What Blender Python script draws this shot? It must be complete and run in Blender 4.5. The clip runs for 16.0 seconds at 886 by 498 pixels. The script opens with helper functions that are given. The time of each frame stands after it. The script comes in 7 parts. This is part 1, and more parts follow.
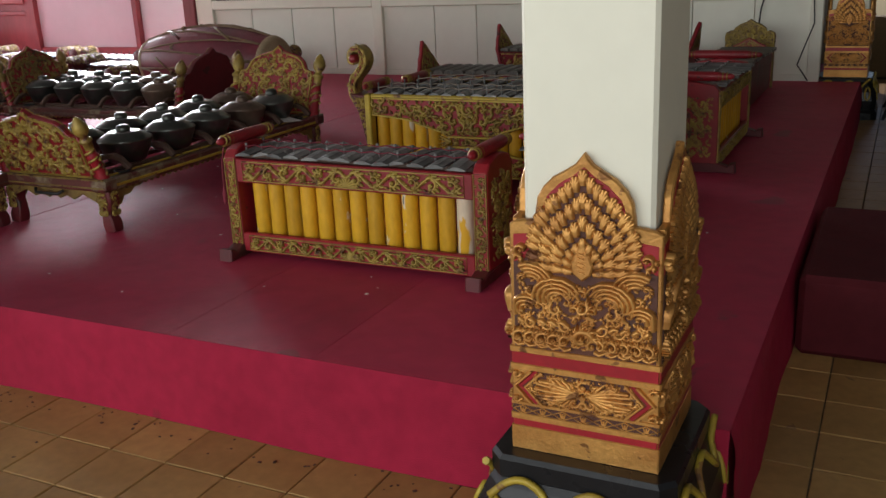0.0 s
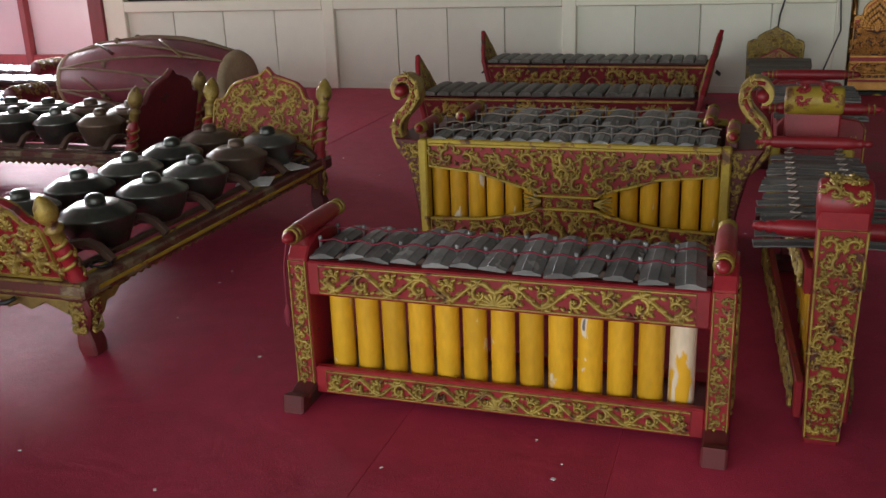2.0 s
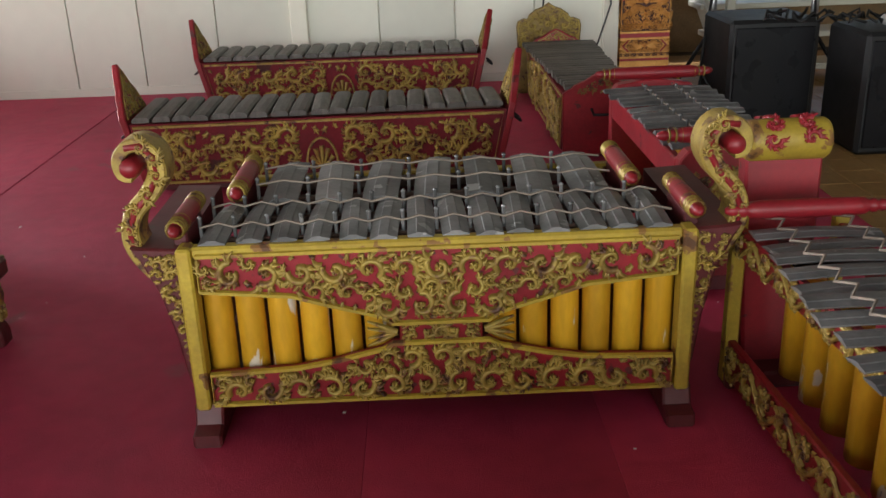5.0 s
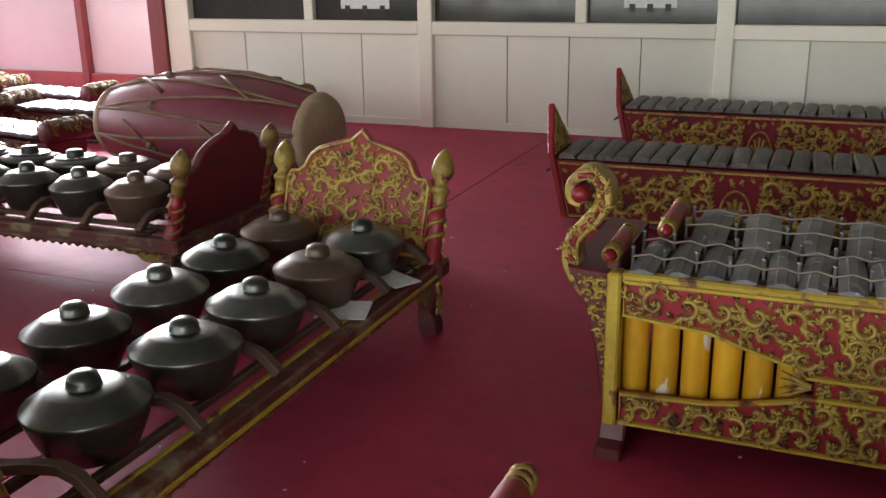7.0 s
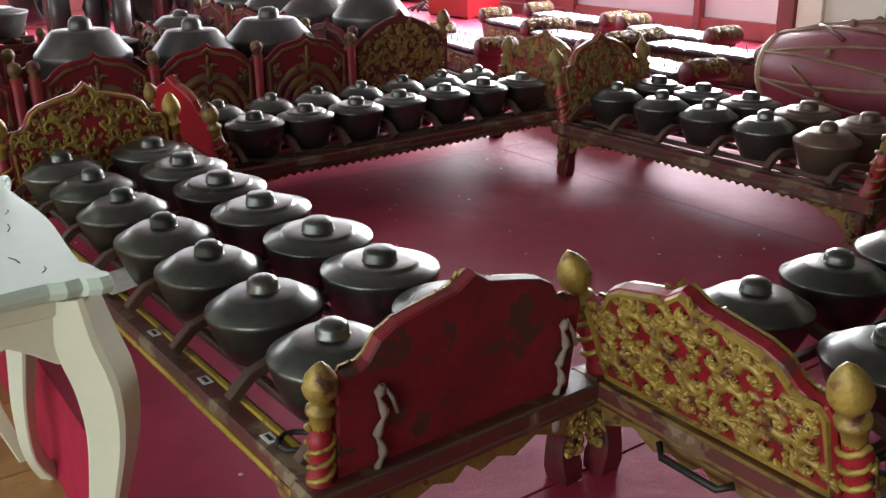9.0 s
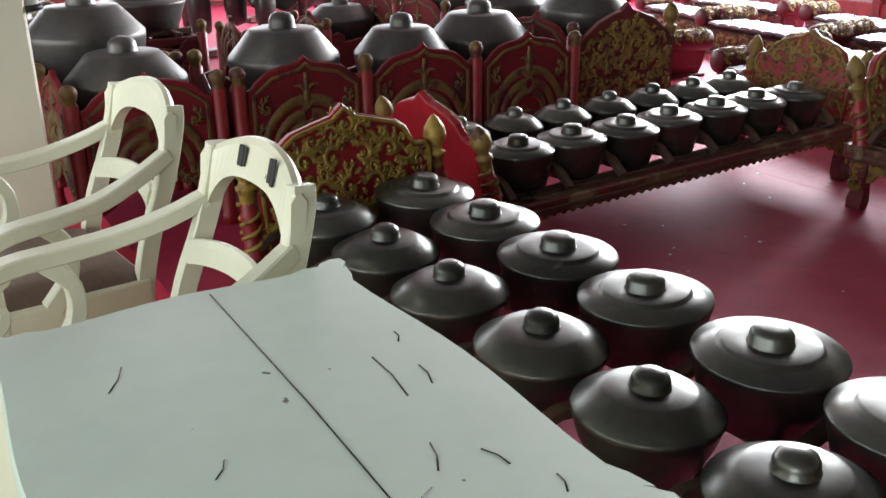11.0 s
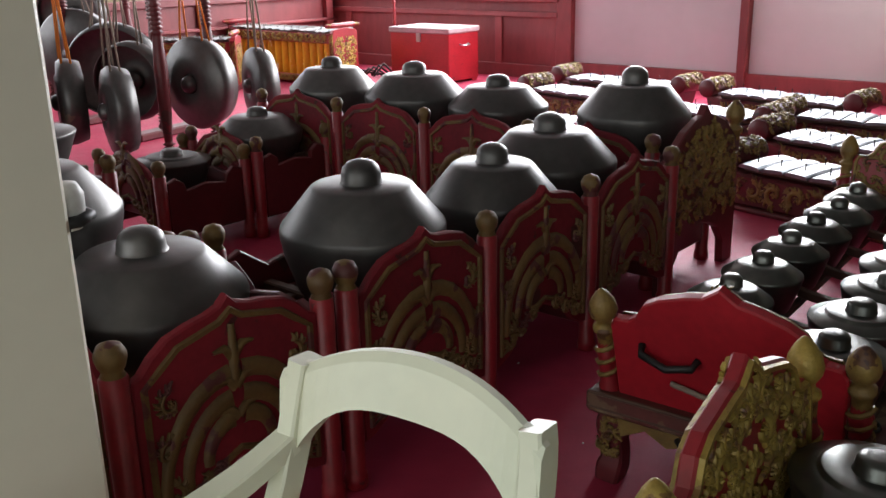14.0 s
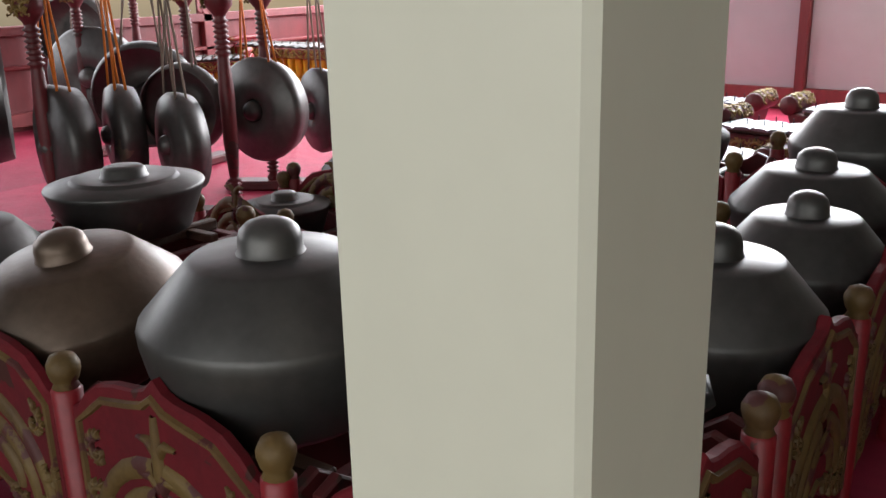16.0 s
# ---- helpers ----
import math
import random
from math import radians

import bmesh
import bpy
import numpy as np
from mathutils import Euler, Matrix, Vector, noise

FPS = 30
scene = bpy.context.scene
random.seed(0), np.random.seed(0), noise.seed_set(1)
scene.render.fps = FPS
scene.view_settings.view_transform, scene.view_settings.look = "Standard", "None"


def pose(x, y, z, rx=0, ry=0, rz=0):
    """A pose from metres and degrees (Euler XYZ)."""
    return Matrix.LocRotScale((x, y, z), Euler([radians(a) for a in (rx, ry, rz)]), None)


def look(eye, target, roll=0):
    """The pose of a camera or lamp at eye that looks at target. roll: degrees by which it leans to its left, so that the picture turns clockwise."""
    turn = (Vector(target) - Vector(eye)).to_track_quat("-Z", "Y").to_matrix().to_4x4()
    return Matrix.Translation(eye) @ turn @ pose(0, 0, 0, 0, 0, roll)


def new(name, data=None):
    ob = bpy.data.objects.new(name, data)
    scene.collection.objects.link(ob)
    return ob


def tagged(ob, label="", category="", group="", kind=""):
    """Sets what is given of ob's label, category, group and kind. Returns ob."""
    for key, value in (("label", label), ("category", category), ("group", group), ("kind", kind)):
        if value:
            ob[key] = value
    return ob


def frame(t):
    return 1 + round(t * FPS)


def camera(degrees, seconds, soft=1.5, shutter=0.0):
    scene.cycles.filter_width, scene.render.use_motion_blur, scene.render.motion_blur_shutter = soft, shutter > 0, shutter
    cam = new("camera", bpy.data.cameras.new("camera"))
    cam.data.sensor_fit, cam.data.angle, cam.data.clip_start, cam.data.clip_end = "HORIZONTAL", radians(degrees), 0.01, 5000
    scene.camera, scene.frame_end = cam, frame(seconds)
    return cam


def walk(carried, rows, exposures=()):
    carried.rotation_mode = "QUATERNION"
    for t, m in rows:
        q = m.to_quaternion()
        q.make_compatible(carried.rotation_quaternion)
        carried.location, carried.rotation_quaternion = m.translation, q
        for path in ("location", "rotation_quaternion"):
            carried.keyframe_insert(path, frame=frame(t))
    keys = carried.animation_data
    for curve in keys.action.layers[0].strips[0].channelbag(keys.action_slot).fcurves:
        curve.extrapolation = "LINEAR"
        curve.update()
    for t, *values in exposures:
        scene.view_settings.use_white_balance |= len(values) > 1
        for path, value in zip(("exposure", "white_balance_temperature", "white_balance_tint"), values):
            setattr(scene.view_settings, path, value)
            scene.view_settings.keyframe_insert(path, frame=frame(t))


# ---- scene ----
cam = camera(50.9, 16.0)
METRES, EYE, TILT, LEAN, TURN = 7.2, 1.287, 0.0, 0.0, 26.5
ROWS = [
    (0.0, 0.0, 0.0, 0.0, -0.79, -17.53, 2.49),
    (0.5, -0.0274, 0.0361, -0.0009, -4.35, -18.7, 2.27),
    (1.0, -0.0532, 0.0768, 0.002, -5.24, -18.7, 2.06),
    (1.5, -0.0773, 0.1144, 0.0038, -6.77, -18.48, 1.95),
    (2.0, -0.095, 0.1595, 0.0063, -8.48, -18.23, 2.0),
    (2.5, -0.0997, 0.2065, 0.0063, -11.04, -18.22, 1.98),
    (3.0, -0.1032, 0.248, 0.0023, -14.94, -19.37, 2.02),
    (3.5, -0.1019, 0.2845, 0.0022, -19.03, -20.85, 2.09),
    (3.7, -0.0998, 0.2977, 0.0022, -20.58, -21.7, 2.1),
    (4.75, -0.0925, 0.346, 0.0055, -28.3, -21.5, 1.9),
    (5.8, -0.0871, 0.3527, 0.0077, -24.63, -18.68, 1.62),
    (6.0, -0.0896, 0.3498, 0.008, -21.72, -18.38, 1.6),
    (6.5, -0.0972, 0.3465, 0.0075, -12.98, -17.7, 1.25),
    (7.0, -0.1114, 0.3359, 0.0077, -4.06, -17.34, 0.89),
    (7.5, -0.1265, 0.3185, 0.0072, 3.61, -17.39, 0.73),
    (8.0, -0.1403, 0.3062, 0.0056, 12.62, -18.1, 0.61),
    (8.5, -0.1592, 0.311, 0.0021, 21.45, -19.05, 0.53),
    (9.0, -0.1848, 0.3258, 0.0046, 28.13, -19.86, 0.55),
    (9.5, -0.2113, 0.3338, 0.0031, 31.36, -20.13, 0.53),
    (9.7, -0.2222, 0.337, 0.004, 32.2, -20.25, 0.55),
    (10.75, -0.295, 0.352, 0.006, 32.2, -21.0, 0.65),
    (11.8, -0.381, 0.3735, 0.0078, 27.8, -21.45, 0.78),
    (12.0, -0.3959, 0.3789, 0.0084, 26.92, -21.34, 0.83),
    (12.5, -0.4371, 0.3947, 0.0123, 23.93, -20.62, 0.8),
    (13.0, -0.4744, 0.4044, 0.012, 20.68, -19.57, 0.97),
    (13.5, -0.5046, 0.4133, 0.0128, 17.27, -18.46, 1.05),
    (14.0, -0.53, 0.4319, 0.0134, 13.88, -17.62, 1.17),
    (14.5, -0.5575, 0.444, 0.0117, 11.45, -17.14, 1.22),
    (15.0, -0.5901, 0.4539, 0.0134, 9.77, -16.83, 1.19),
    (15.5, -0.6207, 0.4661, 0.0103, 9.57, -16.74, 1.31),
    (16.0, -0.6524, 0.4869, 0.0117, 10.09, -16.89, 1.44),
]
walk(cam, [(t, pose(0, 0, EYE, TILT, LEAN, TURN) @ pose(METRES * x, METRES * y, METRES * z, 90 + pitch, roll, yaw)) for t, x, y, z, yaw, pitch, roll in ROWS],
     [(0.0, -0.3), (1.0, 0.15), (1.5, -0.15), (2.0, 0.0), (3.0, 0.5), (4.5, 0.8), (6.0, 0.8), (7.0, 0.35), (8.0, 0.25), (9.5, 0.25), (12.0, -0.05), (13.0, -0.5), (14.0, -0.65), (16.0, -0.75)])

# ---- world, sun, lights ----
world = bpy.data.worlds.new("sky")
scene.world = world
world.use_nodes = True
wn = world.node_tree
sky = wn.nodes.new("ShaderNodeTexSky")
sky.sky_type = "NISHITA"
sky.sun_disc = False
sky.sun_elevation, sky.sun_rotation = radians(48), radians(-35)
wn.links.new(sky.outputs[0], wn.nodes["Background"].inputs[0])
wn.nodes["Background"].inputs[1].default_value = 0.12


def window_lamp(name, at, aim, w, h, watts, colour=(1, 1, 1)):
    d = bpy.data.lights.new(name, "AREA")
    d.shape, d.size, d.size_y, d.energy, d.color = "RECTANGLE", w, h, watts, colour
    o = new(name, d)
    o.matrix_world = look(at, aim)
    return o


sun = bpy.data.lights.new("sun", "SUN")
sun.energy, sun.angle, sun.color = 2.0, radians(0.5), (1, 0.95, 0.88)
new("sun", sun).matrix_world = look((-4, 9, 11), (0, 0, 0))
window_lamp("window_light_back", (-7.98, 8.22, 1.95), (-7.98, 3, 1.95), 2.85, 1.05, 560, (0.93, 0.95, 1))
window_lamp("window_light_corner", (-10.95, 8.24, 1.76), (-10.95, 3, 1.76), 2.8, 1.45, 350, (0.93, 0.95, 1))
window_lamp("window_light_side", (-12.44, 4.4, 1.8), (-8, 4.4, 1.8), 7.4, 1.5, 285, (0.93, 0.95, 1))
window_lamp("open_side_light", (-3.6, -3.4, 1.75), (-3.6, 3.5, 1.75), 12.0, 2.6, 400, (0.98, 1, 0.97))



# ---- materials ----
def mat(name, a, b=None, scale=6.0, rough=0.5, metal=0.0, bump=0.0, bscale=60.0, wear=None, wscale=9.0, wlevel=0.62,
        rough2=None, sheen=0.0, spec=0.5, tint=(1, 1, 1), vary=0.12, stretch=None, coat=0.0, grain=0.8, waves=0.0):
    """Two colours mixed by a coarse and a fine noise, an optional worn colour in patches, and a fine bump."""
    m = bpy.data.materials.new(name)
    m.use_nodes = True
    nt = m.node_tree
    N, L = nt.nodes, nt.links
    bs = N["Principled BSDF"]
    tc = N.new("ShaderNodeTexCoord")
    src = tc.outputs["Object"]
    if stretch:
        mp = N.new("ShaderNodeMapping")
        mp.inputs["Scale"].default_value = stretch
        L.new(src, mp.inputs[0])
        src = mp.outputs[0]
    info = N.new("ShaderNodeObjectInfo")

    def noise_tex(s, detail=4.0, dist=0.0):
        n = N.new("ShaderNodeTexNoise")
        n.noise_dimensions = "4D"
        n.inputs["Scale"].default_value, n.inputs["Detail"].default_value = s, detail
        n.inputs["Distortion"].default_value = dist
        mul = N.new("ShaderNodeMath")
        mul.operation = "MULTIPLY"
        mul.inputs[1].default_value = 7.0
        L.new(info.outputs["Random"], mul.inputs[0])
        L.new(mul.outputs[0], n.inputs["W"])
        L.new(src, n.inputs["Vector"])
        return n.outputs["Fac"]

    def mix(f, c1, c2):
        x = N.new("ShaderNodeMix")
        x.data_type = "RGBA"
        for s, v in ((0, f), (6, c1), (7, c2)):
            if hasattr(v, "links"):
                L.new(v, x.inputs[s])
            else:
                x.inputs[s].default_value = v if s == 0 else (*v, 1)
        return x.outputs[2]

    def ramp(f, lo, hi):
        r = N.new("ShaderNodeMapRange")
        r.inputs[1].default_value, r.inputs[2].default_value = lo, hi
        L.new(f, r.inputs[0])
        return r.outputs[0]

    b = b or tuple(c * 0.75 for c in a)
    col = mix(ramp(noise_tex(scale), 0.35, 0.68), a, b)
    fine = noise_tex(scale * 11, 3.0)
    mul = N.new("ShaderNodeMix")
    mul.data_type, mul.blend_type = "RGBA", "MULTIPLY"
    L.new(ramp(fine, 0.3, 0.7), mul.inputs[0])
    L.new(col, mul.inputs[6])
    mul.inputs[7].default_value = (grain, grain, grain, 1)
    col = mul.outputs[2]
    hsv = N.new("ShaderNodeHueSaturation")
    vr = N.new("ShaderNodeMapRange")
    vr.inputs[3].default_value, vr.inputs[4].default_value = 1 - vary, 1 + vary
    L.new(info.outputs["Random"], vr.inputs[0])
    L.new(vr.outputs[0], hsv.inputs["Value"])
    L.new(col, hsv.inputs["Color"])
    col = hsv.outputs[0]
    if wear:
        w = noise_tex(wscale, 6.0, 0.4)
        for i, c in enumerate(wear if isinstance(wear[0], tuple) else (wear,)):
            col = mix(ramp(w, wlevel + i * 0.06, wlevel + i * 0.06 + 0.015), col, c)
    L.new(col, bs.inputs["Base Color"])
    r2 = rough2 if rough2 is not None else min(1, rough + 0.18)
    rr = N.new("ShaderNodeMapRange")
    rr.inputs[3].default_value, rr.inputs[4].default_value = rough, r2
    L.new(noise_tex(scale * 2.3), rr.inputs[0])
    L.new(rr.outputs[0], bs.inputs["Roughness"])
    bs.inputs["Metallic"].default_value = metal
    bs.inputs["Specular IOR Level"].default_value = spec
    bs.inputs["Specular Tint"].default_value = (*tint, 1)
    bs.inputs["Sheen Weight"].default_value = sheen
    bs.inputs["Coat Weight"].default_value = coat
    if bump:
        bp = N.new("ShaderNodeBump")
        bp.inputs["Strength"].default_value, bp.inputs["Distance"].default_value = bump, 0.004
        L.new(noise_tex(bscale, 5.0), bp.inputs["Height"])
        if waves:
            b2 = N.new("ShaderNodeBump")
            b2.inputs["Strength"].default_value, b2.inputs["Distance"].default_value = 1.0, waves
            L.new(noise_tex(4.0, 3.0, 1.2), b2.inputs["Height"])
            L.new(b2.outputs[0], bp.inputs["Normal"])
        L.new(bp.outputs[0], bs.inputs["Normal"])
    return m


CARPET = mat("red_carpet", (0.5, 0.04, 0.09), (0.385, 0.03, 0.068), 1.3, 0.55, waves=0.008, bump=0.5, bscale=420, rough2=0.7, spec=0.5, tint=(1, 0.5, 0.74),
             wear=(0.28, 0.055, 0.075), wscale=2.1, wlevel=0.66)
# same carpet as the floor, tinted deeper crimson for the light on the edge
LIGHTTINTEDRISER = mat("light_tinted_riser_carpet", (0.40, 0.018, 0.052), (0.32, 0.014, 0.04), 2.1, 0.7, bump=0.5, bscale=420, spec=0.3, tint=(1, 0.5, 0.6), wear=(0.27, 0.02, 0.04), wscale=3.0, wlevel=0.62)
# red carpet with the side platform's shadow put into its colour
SHADEDCARPET = mat("shaded_carpet", (0.11, 0.012, 0.018), (0.08, 0.01, 0.014), 2, 0.7, bump=0.4, bscale=420, spec=0.15)
TILE = mat("ochre_tile", (0.46, 0.27, 0.095), (0.36, 0.2, 0.065), 3, 0.35, bump=0.12, bscale=35, wear=(0.2, 0.11, 0.045), wlevel=0.68)
GROUT = mat("grout", (0.12, 0.09, 0.06), rough=0.9)
WALLP = mat("white_wall_paint", (0.74, 0.73, 0.63), (0.69, 0.68, 0.58), 1.2, 0.5, bump=0.1, bscale=30, wear=(0.66, 0.63, 0.55), wscale=2.3, wlevel=0.7, grain=0.965)
CREAM = mat("cream_paint", (0.76, 0.73, 0.61), (0.735, 0.705, 0.59), 1.5, 0.42, bump=0.08, bscale=40, grain=0.965)
FABRIC = mat("white_panel", (0.53, 0.51, 0.54), (0.46, 0.445, 0.47), 0.9, 0.7, bump=0.05, grain=0.965)
REDWOOD = mat("red_wall_wood", (0.26, 0.045, 0.05), (0.19, 0.03, 0.035), 2.0, 0.45, bump=0.15, stretch=(1, 1, 0.3))
# unseen ceiling, kept dark grey to hold down the bounced fill
CEIL = mat("dimmed_ceiling_paint", (0.26, 0.25, 0.24), rough=0.8)
BRICKW = mat("plaster", (0.42, 0.4, 0.36), rough=0.8, bump=0.1)
GLASSDARK = mat("window_glass", (0.03, 0.032, 0.03), (0.05, 0.05, 0.045), 1.5, 0.08, rough2=0.15, spec=0.6)
BRIGHTRED = mat("bright_red_lacquer", (0.38, 0.012, 0.022), (0.30, 0.01, 0.018), 5, 0.32, bump=0.1, bscale=25, wear=(0.09, 0.02, 0.02), wscale=14, wlevel=0.69)
RED = mat("red_lacquer", (0.29, 0.012, 0.02), (0.21, 0.01, 0.016), 7, 0.34, bump=0.15, bscale=35, wear=(0.09, 0.022, 0.02), wscale=16, wlevel=0.64)
DULLRED = mat("dull_worn_red_paint", (0.2, 0.014, 0.02), (0.115, 0.012, 0.016), 9, 0.5, bump=0.3, bscale=50, spec=0.3, wear=(0.07, 0.025, 0.02), wscale=14, wlevel=0.57)
# maroon deepened to carry the shade on box fronts and behind carving
SHADEDMAROON = mat("shaded_maroon_paint", (0.19, 0.012, 0.02), (0.12, 0.01, 0.016), 6, 0.6, spec=0.25, bump=0.15, wear=(0.06, 0.018, 0.015), wscale=10, wlevel=0.64)
DARKRED = mat("dark_red_wood", (0.13, 0.014, 0.018), (0.08, 0.012, 0.014), 6, 0.4, bump=0.15, wear=(0.05, 0.02, 0.015), wscale=8, wlevel=0.62)
GOLD = mat("gold_paint", (0.43, 0.305, 0.062), (0.25, 0.165, 0.04), 22, 0.36, 0.3, bump=0.5, bscale=130, wear=((0.2, 0.11, 0.035), (0.08, 0.035, 0.02)), wscale=30, wlevel=0.57)
OLDGOLD = mat("old_gold_paint", (0.27, 0.18, 0.045), (0.16, 0.095, 0.03), 18, 0.45, 0.2, bump=0.45, bscale=110, wear=((0.1, 0.045, 0.02), (0.05, 0.02, 0.015)), wscale=24, wlevel=0.58)
DULLGOLD = mat("dull_gold_paint", (0.165, 0.1, 0.028), (0.105, 0.055, 0.019), 9, 0.5, 0.1, bump=0.3, bscale=90, wear=(0.08, 0.02, 0.018), wscale=13, wlevel=0.56)
SHADEDRECESS = mat("shaded_recess", (0.1, 0.03, 0.016), (0.055, 0.018, 0.012), 14, 0.55, bump=0.3)
YELLOW = mat("yellow_gold_trim", (0.50, 0.36, 0.04), (0.36, 0.24, 0.03), 10, 0.4, 0.12, bump=0.3, bscale=70, wear=((0.22, 0.11, 0.03), (0.1, 0.045, 0.02)), wscale=16, wlevel=0.6, stretch=None)
BRONZEGOLD = mat("column_gold", (0.7, 0.36, 0.1), (0.5, 0.225, 0.06), 16, 0.33, 0.6, bump=0.45, bscale=120, wear=((0.27, 0.12, 0.04), (0.16, 0.06, 0.025)), wscale=24, wlevel=0.62)
TUBE = mat("yellow_tube_paint", (0.72, 0.40, 0.02), (0.62, 0.32, 0.015), 5, 0.38, bump=0.15, bscale=30, wear=((0.7, 0.6, 0.45), (0.14, 0.14, 0.14)), wscale=16, wlevel=0.625, stretch=(1.2, 1.2, 0.45))
TUBEWORN = mat("worn_tube_paint", (0.72, 0.62, 0.5), (0.66, 0.5, 0.3), 5, 0.42, bump=0.15, wear=((0.7, 0.38, 0.02), (0.2, 0.2, 0.22)), wscale=8, wlevel=0.55, stretch=(1.6, 1.6, 0.4))
TUBEHALF = mat("flaked_tube_paint", (0.72, 0.40, 0.02), (0.62, 0.32, 0.015), 5, 0.38, bump=0.2, bscale=30, wear=((0.72, 0.66, 0.55), (0.16, 0.17, 0.2)), wscale=11, wlevel=0.56, stretch=(1.5, 1.5, 0.3))
IRON = mat("iron_key", (0.22, 0.217, 0.215), (0.1, 0.1, 0.1), 9, 0.36, 0.45, bump=0.25, bscale=40, wear=(0.32, 0.32, 0.31), wscale=18, wlevel=0.63, vary=0.35)
WOODKEY = mat("wooden_key", (0.13, 0.115, 0.1), (0.075, 0.066, 0.058), 9, 0.36, bump=0.2, bscale=50, vary=0.35, stretch=(6, 1, 1))
BRONZE = mat("dark_bronze", (0.15, 0.157, 0.142), (0.09, 0.095, 0.087), 4, 0.22, 0.88, bump=0.12, bscale=30, rough2=0.42, vary=0.25,
             wear=(0.17, 0.16, 0.12), wscale=5, wlevel=0.68)
GREYBRONZE = mat("grey_bronze", (0.118, 0.112, 0.108), (0.08, 0.075, 0.072), 3, 0.36, 0.65, bump=0.12, bscale=30, rough2=0.5, vary=0.2, wear=(0.14, 0.12, 0.09), wscale=5, wlevel=0.68)
BROWNBRONZE = mat("brown_bronze", (0.15, 0.1, 0.07), (0.1, 0.068, 0.05), 5, 0.36, 0.5, bump=0.15, rough2=0.45, vary=0.15)
SILVER = mat("bright_metal_key", (0.26, 0.27, 0.29), (0.17, 0.18, 0.2), 8, 0.38, 0.8, bump=0.1, vary=0.15)
ROPE = mat("cord", (0.31, 0.25, 0.2), rough=0.85, bump=0.4, bscale=300)
REDCORD = mat("red_cord", (0.22, 0.02, 0.04), rough=0.85)
ORANGE = mat("orange_cord", (0.75, 0.2, 0.02), rough=0.7)
LEATHER = mat("drum_skin", (0.38, 0.28, 0.175), (0.26, 0.18, 0.105), 5, 0.55, bump=0.2)
DRUMRED = mat("drum_red", (0.21, 0.03, 0.048), (0.13, 0.02, 0.032), 3, 0.36, bump=0.1, wear=(0.12, 0.05, 0.04), wscale=6, wlevel=0.66)
CHAIRW = mat("aged_white_paint", (0.74, 0.735, 0.56), (0.66, 0.69, 0.54), 3, 0.28, bump=0.08, wear=(0.16, 0.15, 0.12), wscale=34, wlevel=0.735, vary=0.03, grain=0.95)
TABLEW = mat("pale_green_white_paint", (0.57, 0.69, 0.59), (0.5, 0.63, 0.54), 2, 0.3, bump=0.08, wear=(0.10, 0.10, 0.09), wscale=30, wlevel=0.725, vary=0.03, grain=0.95)
CUSHION = mat("brown_vinyl", (0.2, 0.135, 0.105), (0.16, 0.105, 0.08), 5, 0.42, bump=0.25, bscale=120)
BLACK = mat("black_gloss_paint", (0.01, 0.01, 0.012), (0.016, 0.016, 0.018), 5, 0.2, bump=0.1, spec=0.3)
PLASTIC = mat("black_plastic", (0.015, 0.015, 0.016), rough=0.45)
PAPER = mat("white_paper", (0.8, 0.8, 0.8), (0.76, 0.76, 0.76), rough=0.8)
STEEL = mat("bare_steel", (0.55, 0.55, 0.56), rough=0.25, metal=0.9)
WHITEPL = mat("white_plastic", (0.75, 0.75, 0.73), rough=0.4)
WORNRAIL = mat("worn_maroon_rail", (0.12, 0.022, 0.02), (0.08, 0.028, 0.02), 8, 0.42, bump=0.3, bscale=60, wear=((0.13, 0.075, 0.045), (0.2, 0.15, 0.09)), wscale=11, wlevel=0.53)
DRUMCORD = mat("brown_drum_cord", (0.2, 0.125, 0.075), (0.13, 0.08, 0.05), 20, 0.8, bump=0.4, bscale=200)
OLDWOOD = mat("old_brown_wood", (0.11, 0.06, 0.04), (0.07, 0.035, 0.025), 7, 0.5, bump=0.3, stretch=(1, 6, 1))


# ---- mesh helpers ----
I4 = Matrix.Identity(4)


def T(x, y, z, rx=0, ry=0, rz=0):
    return pose(x, y, z, rx, ry, rz)


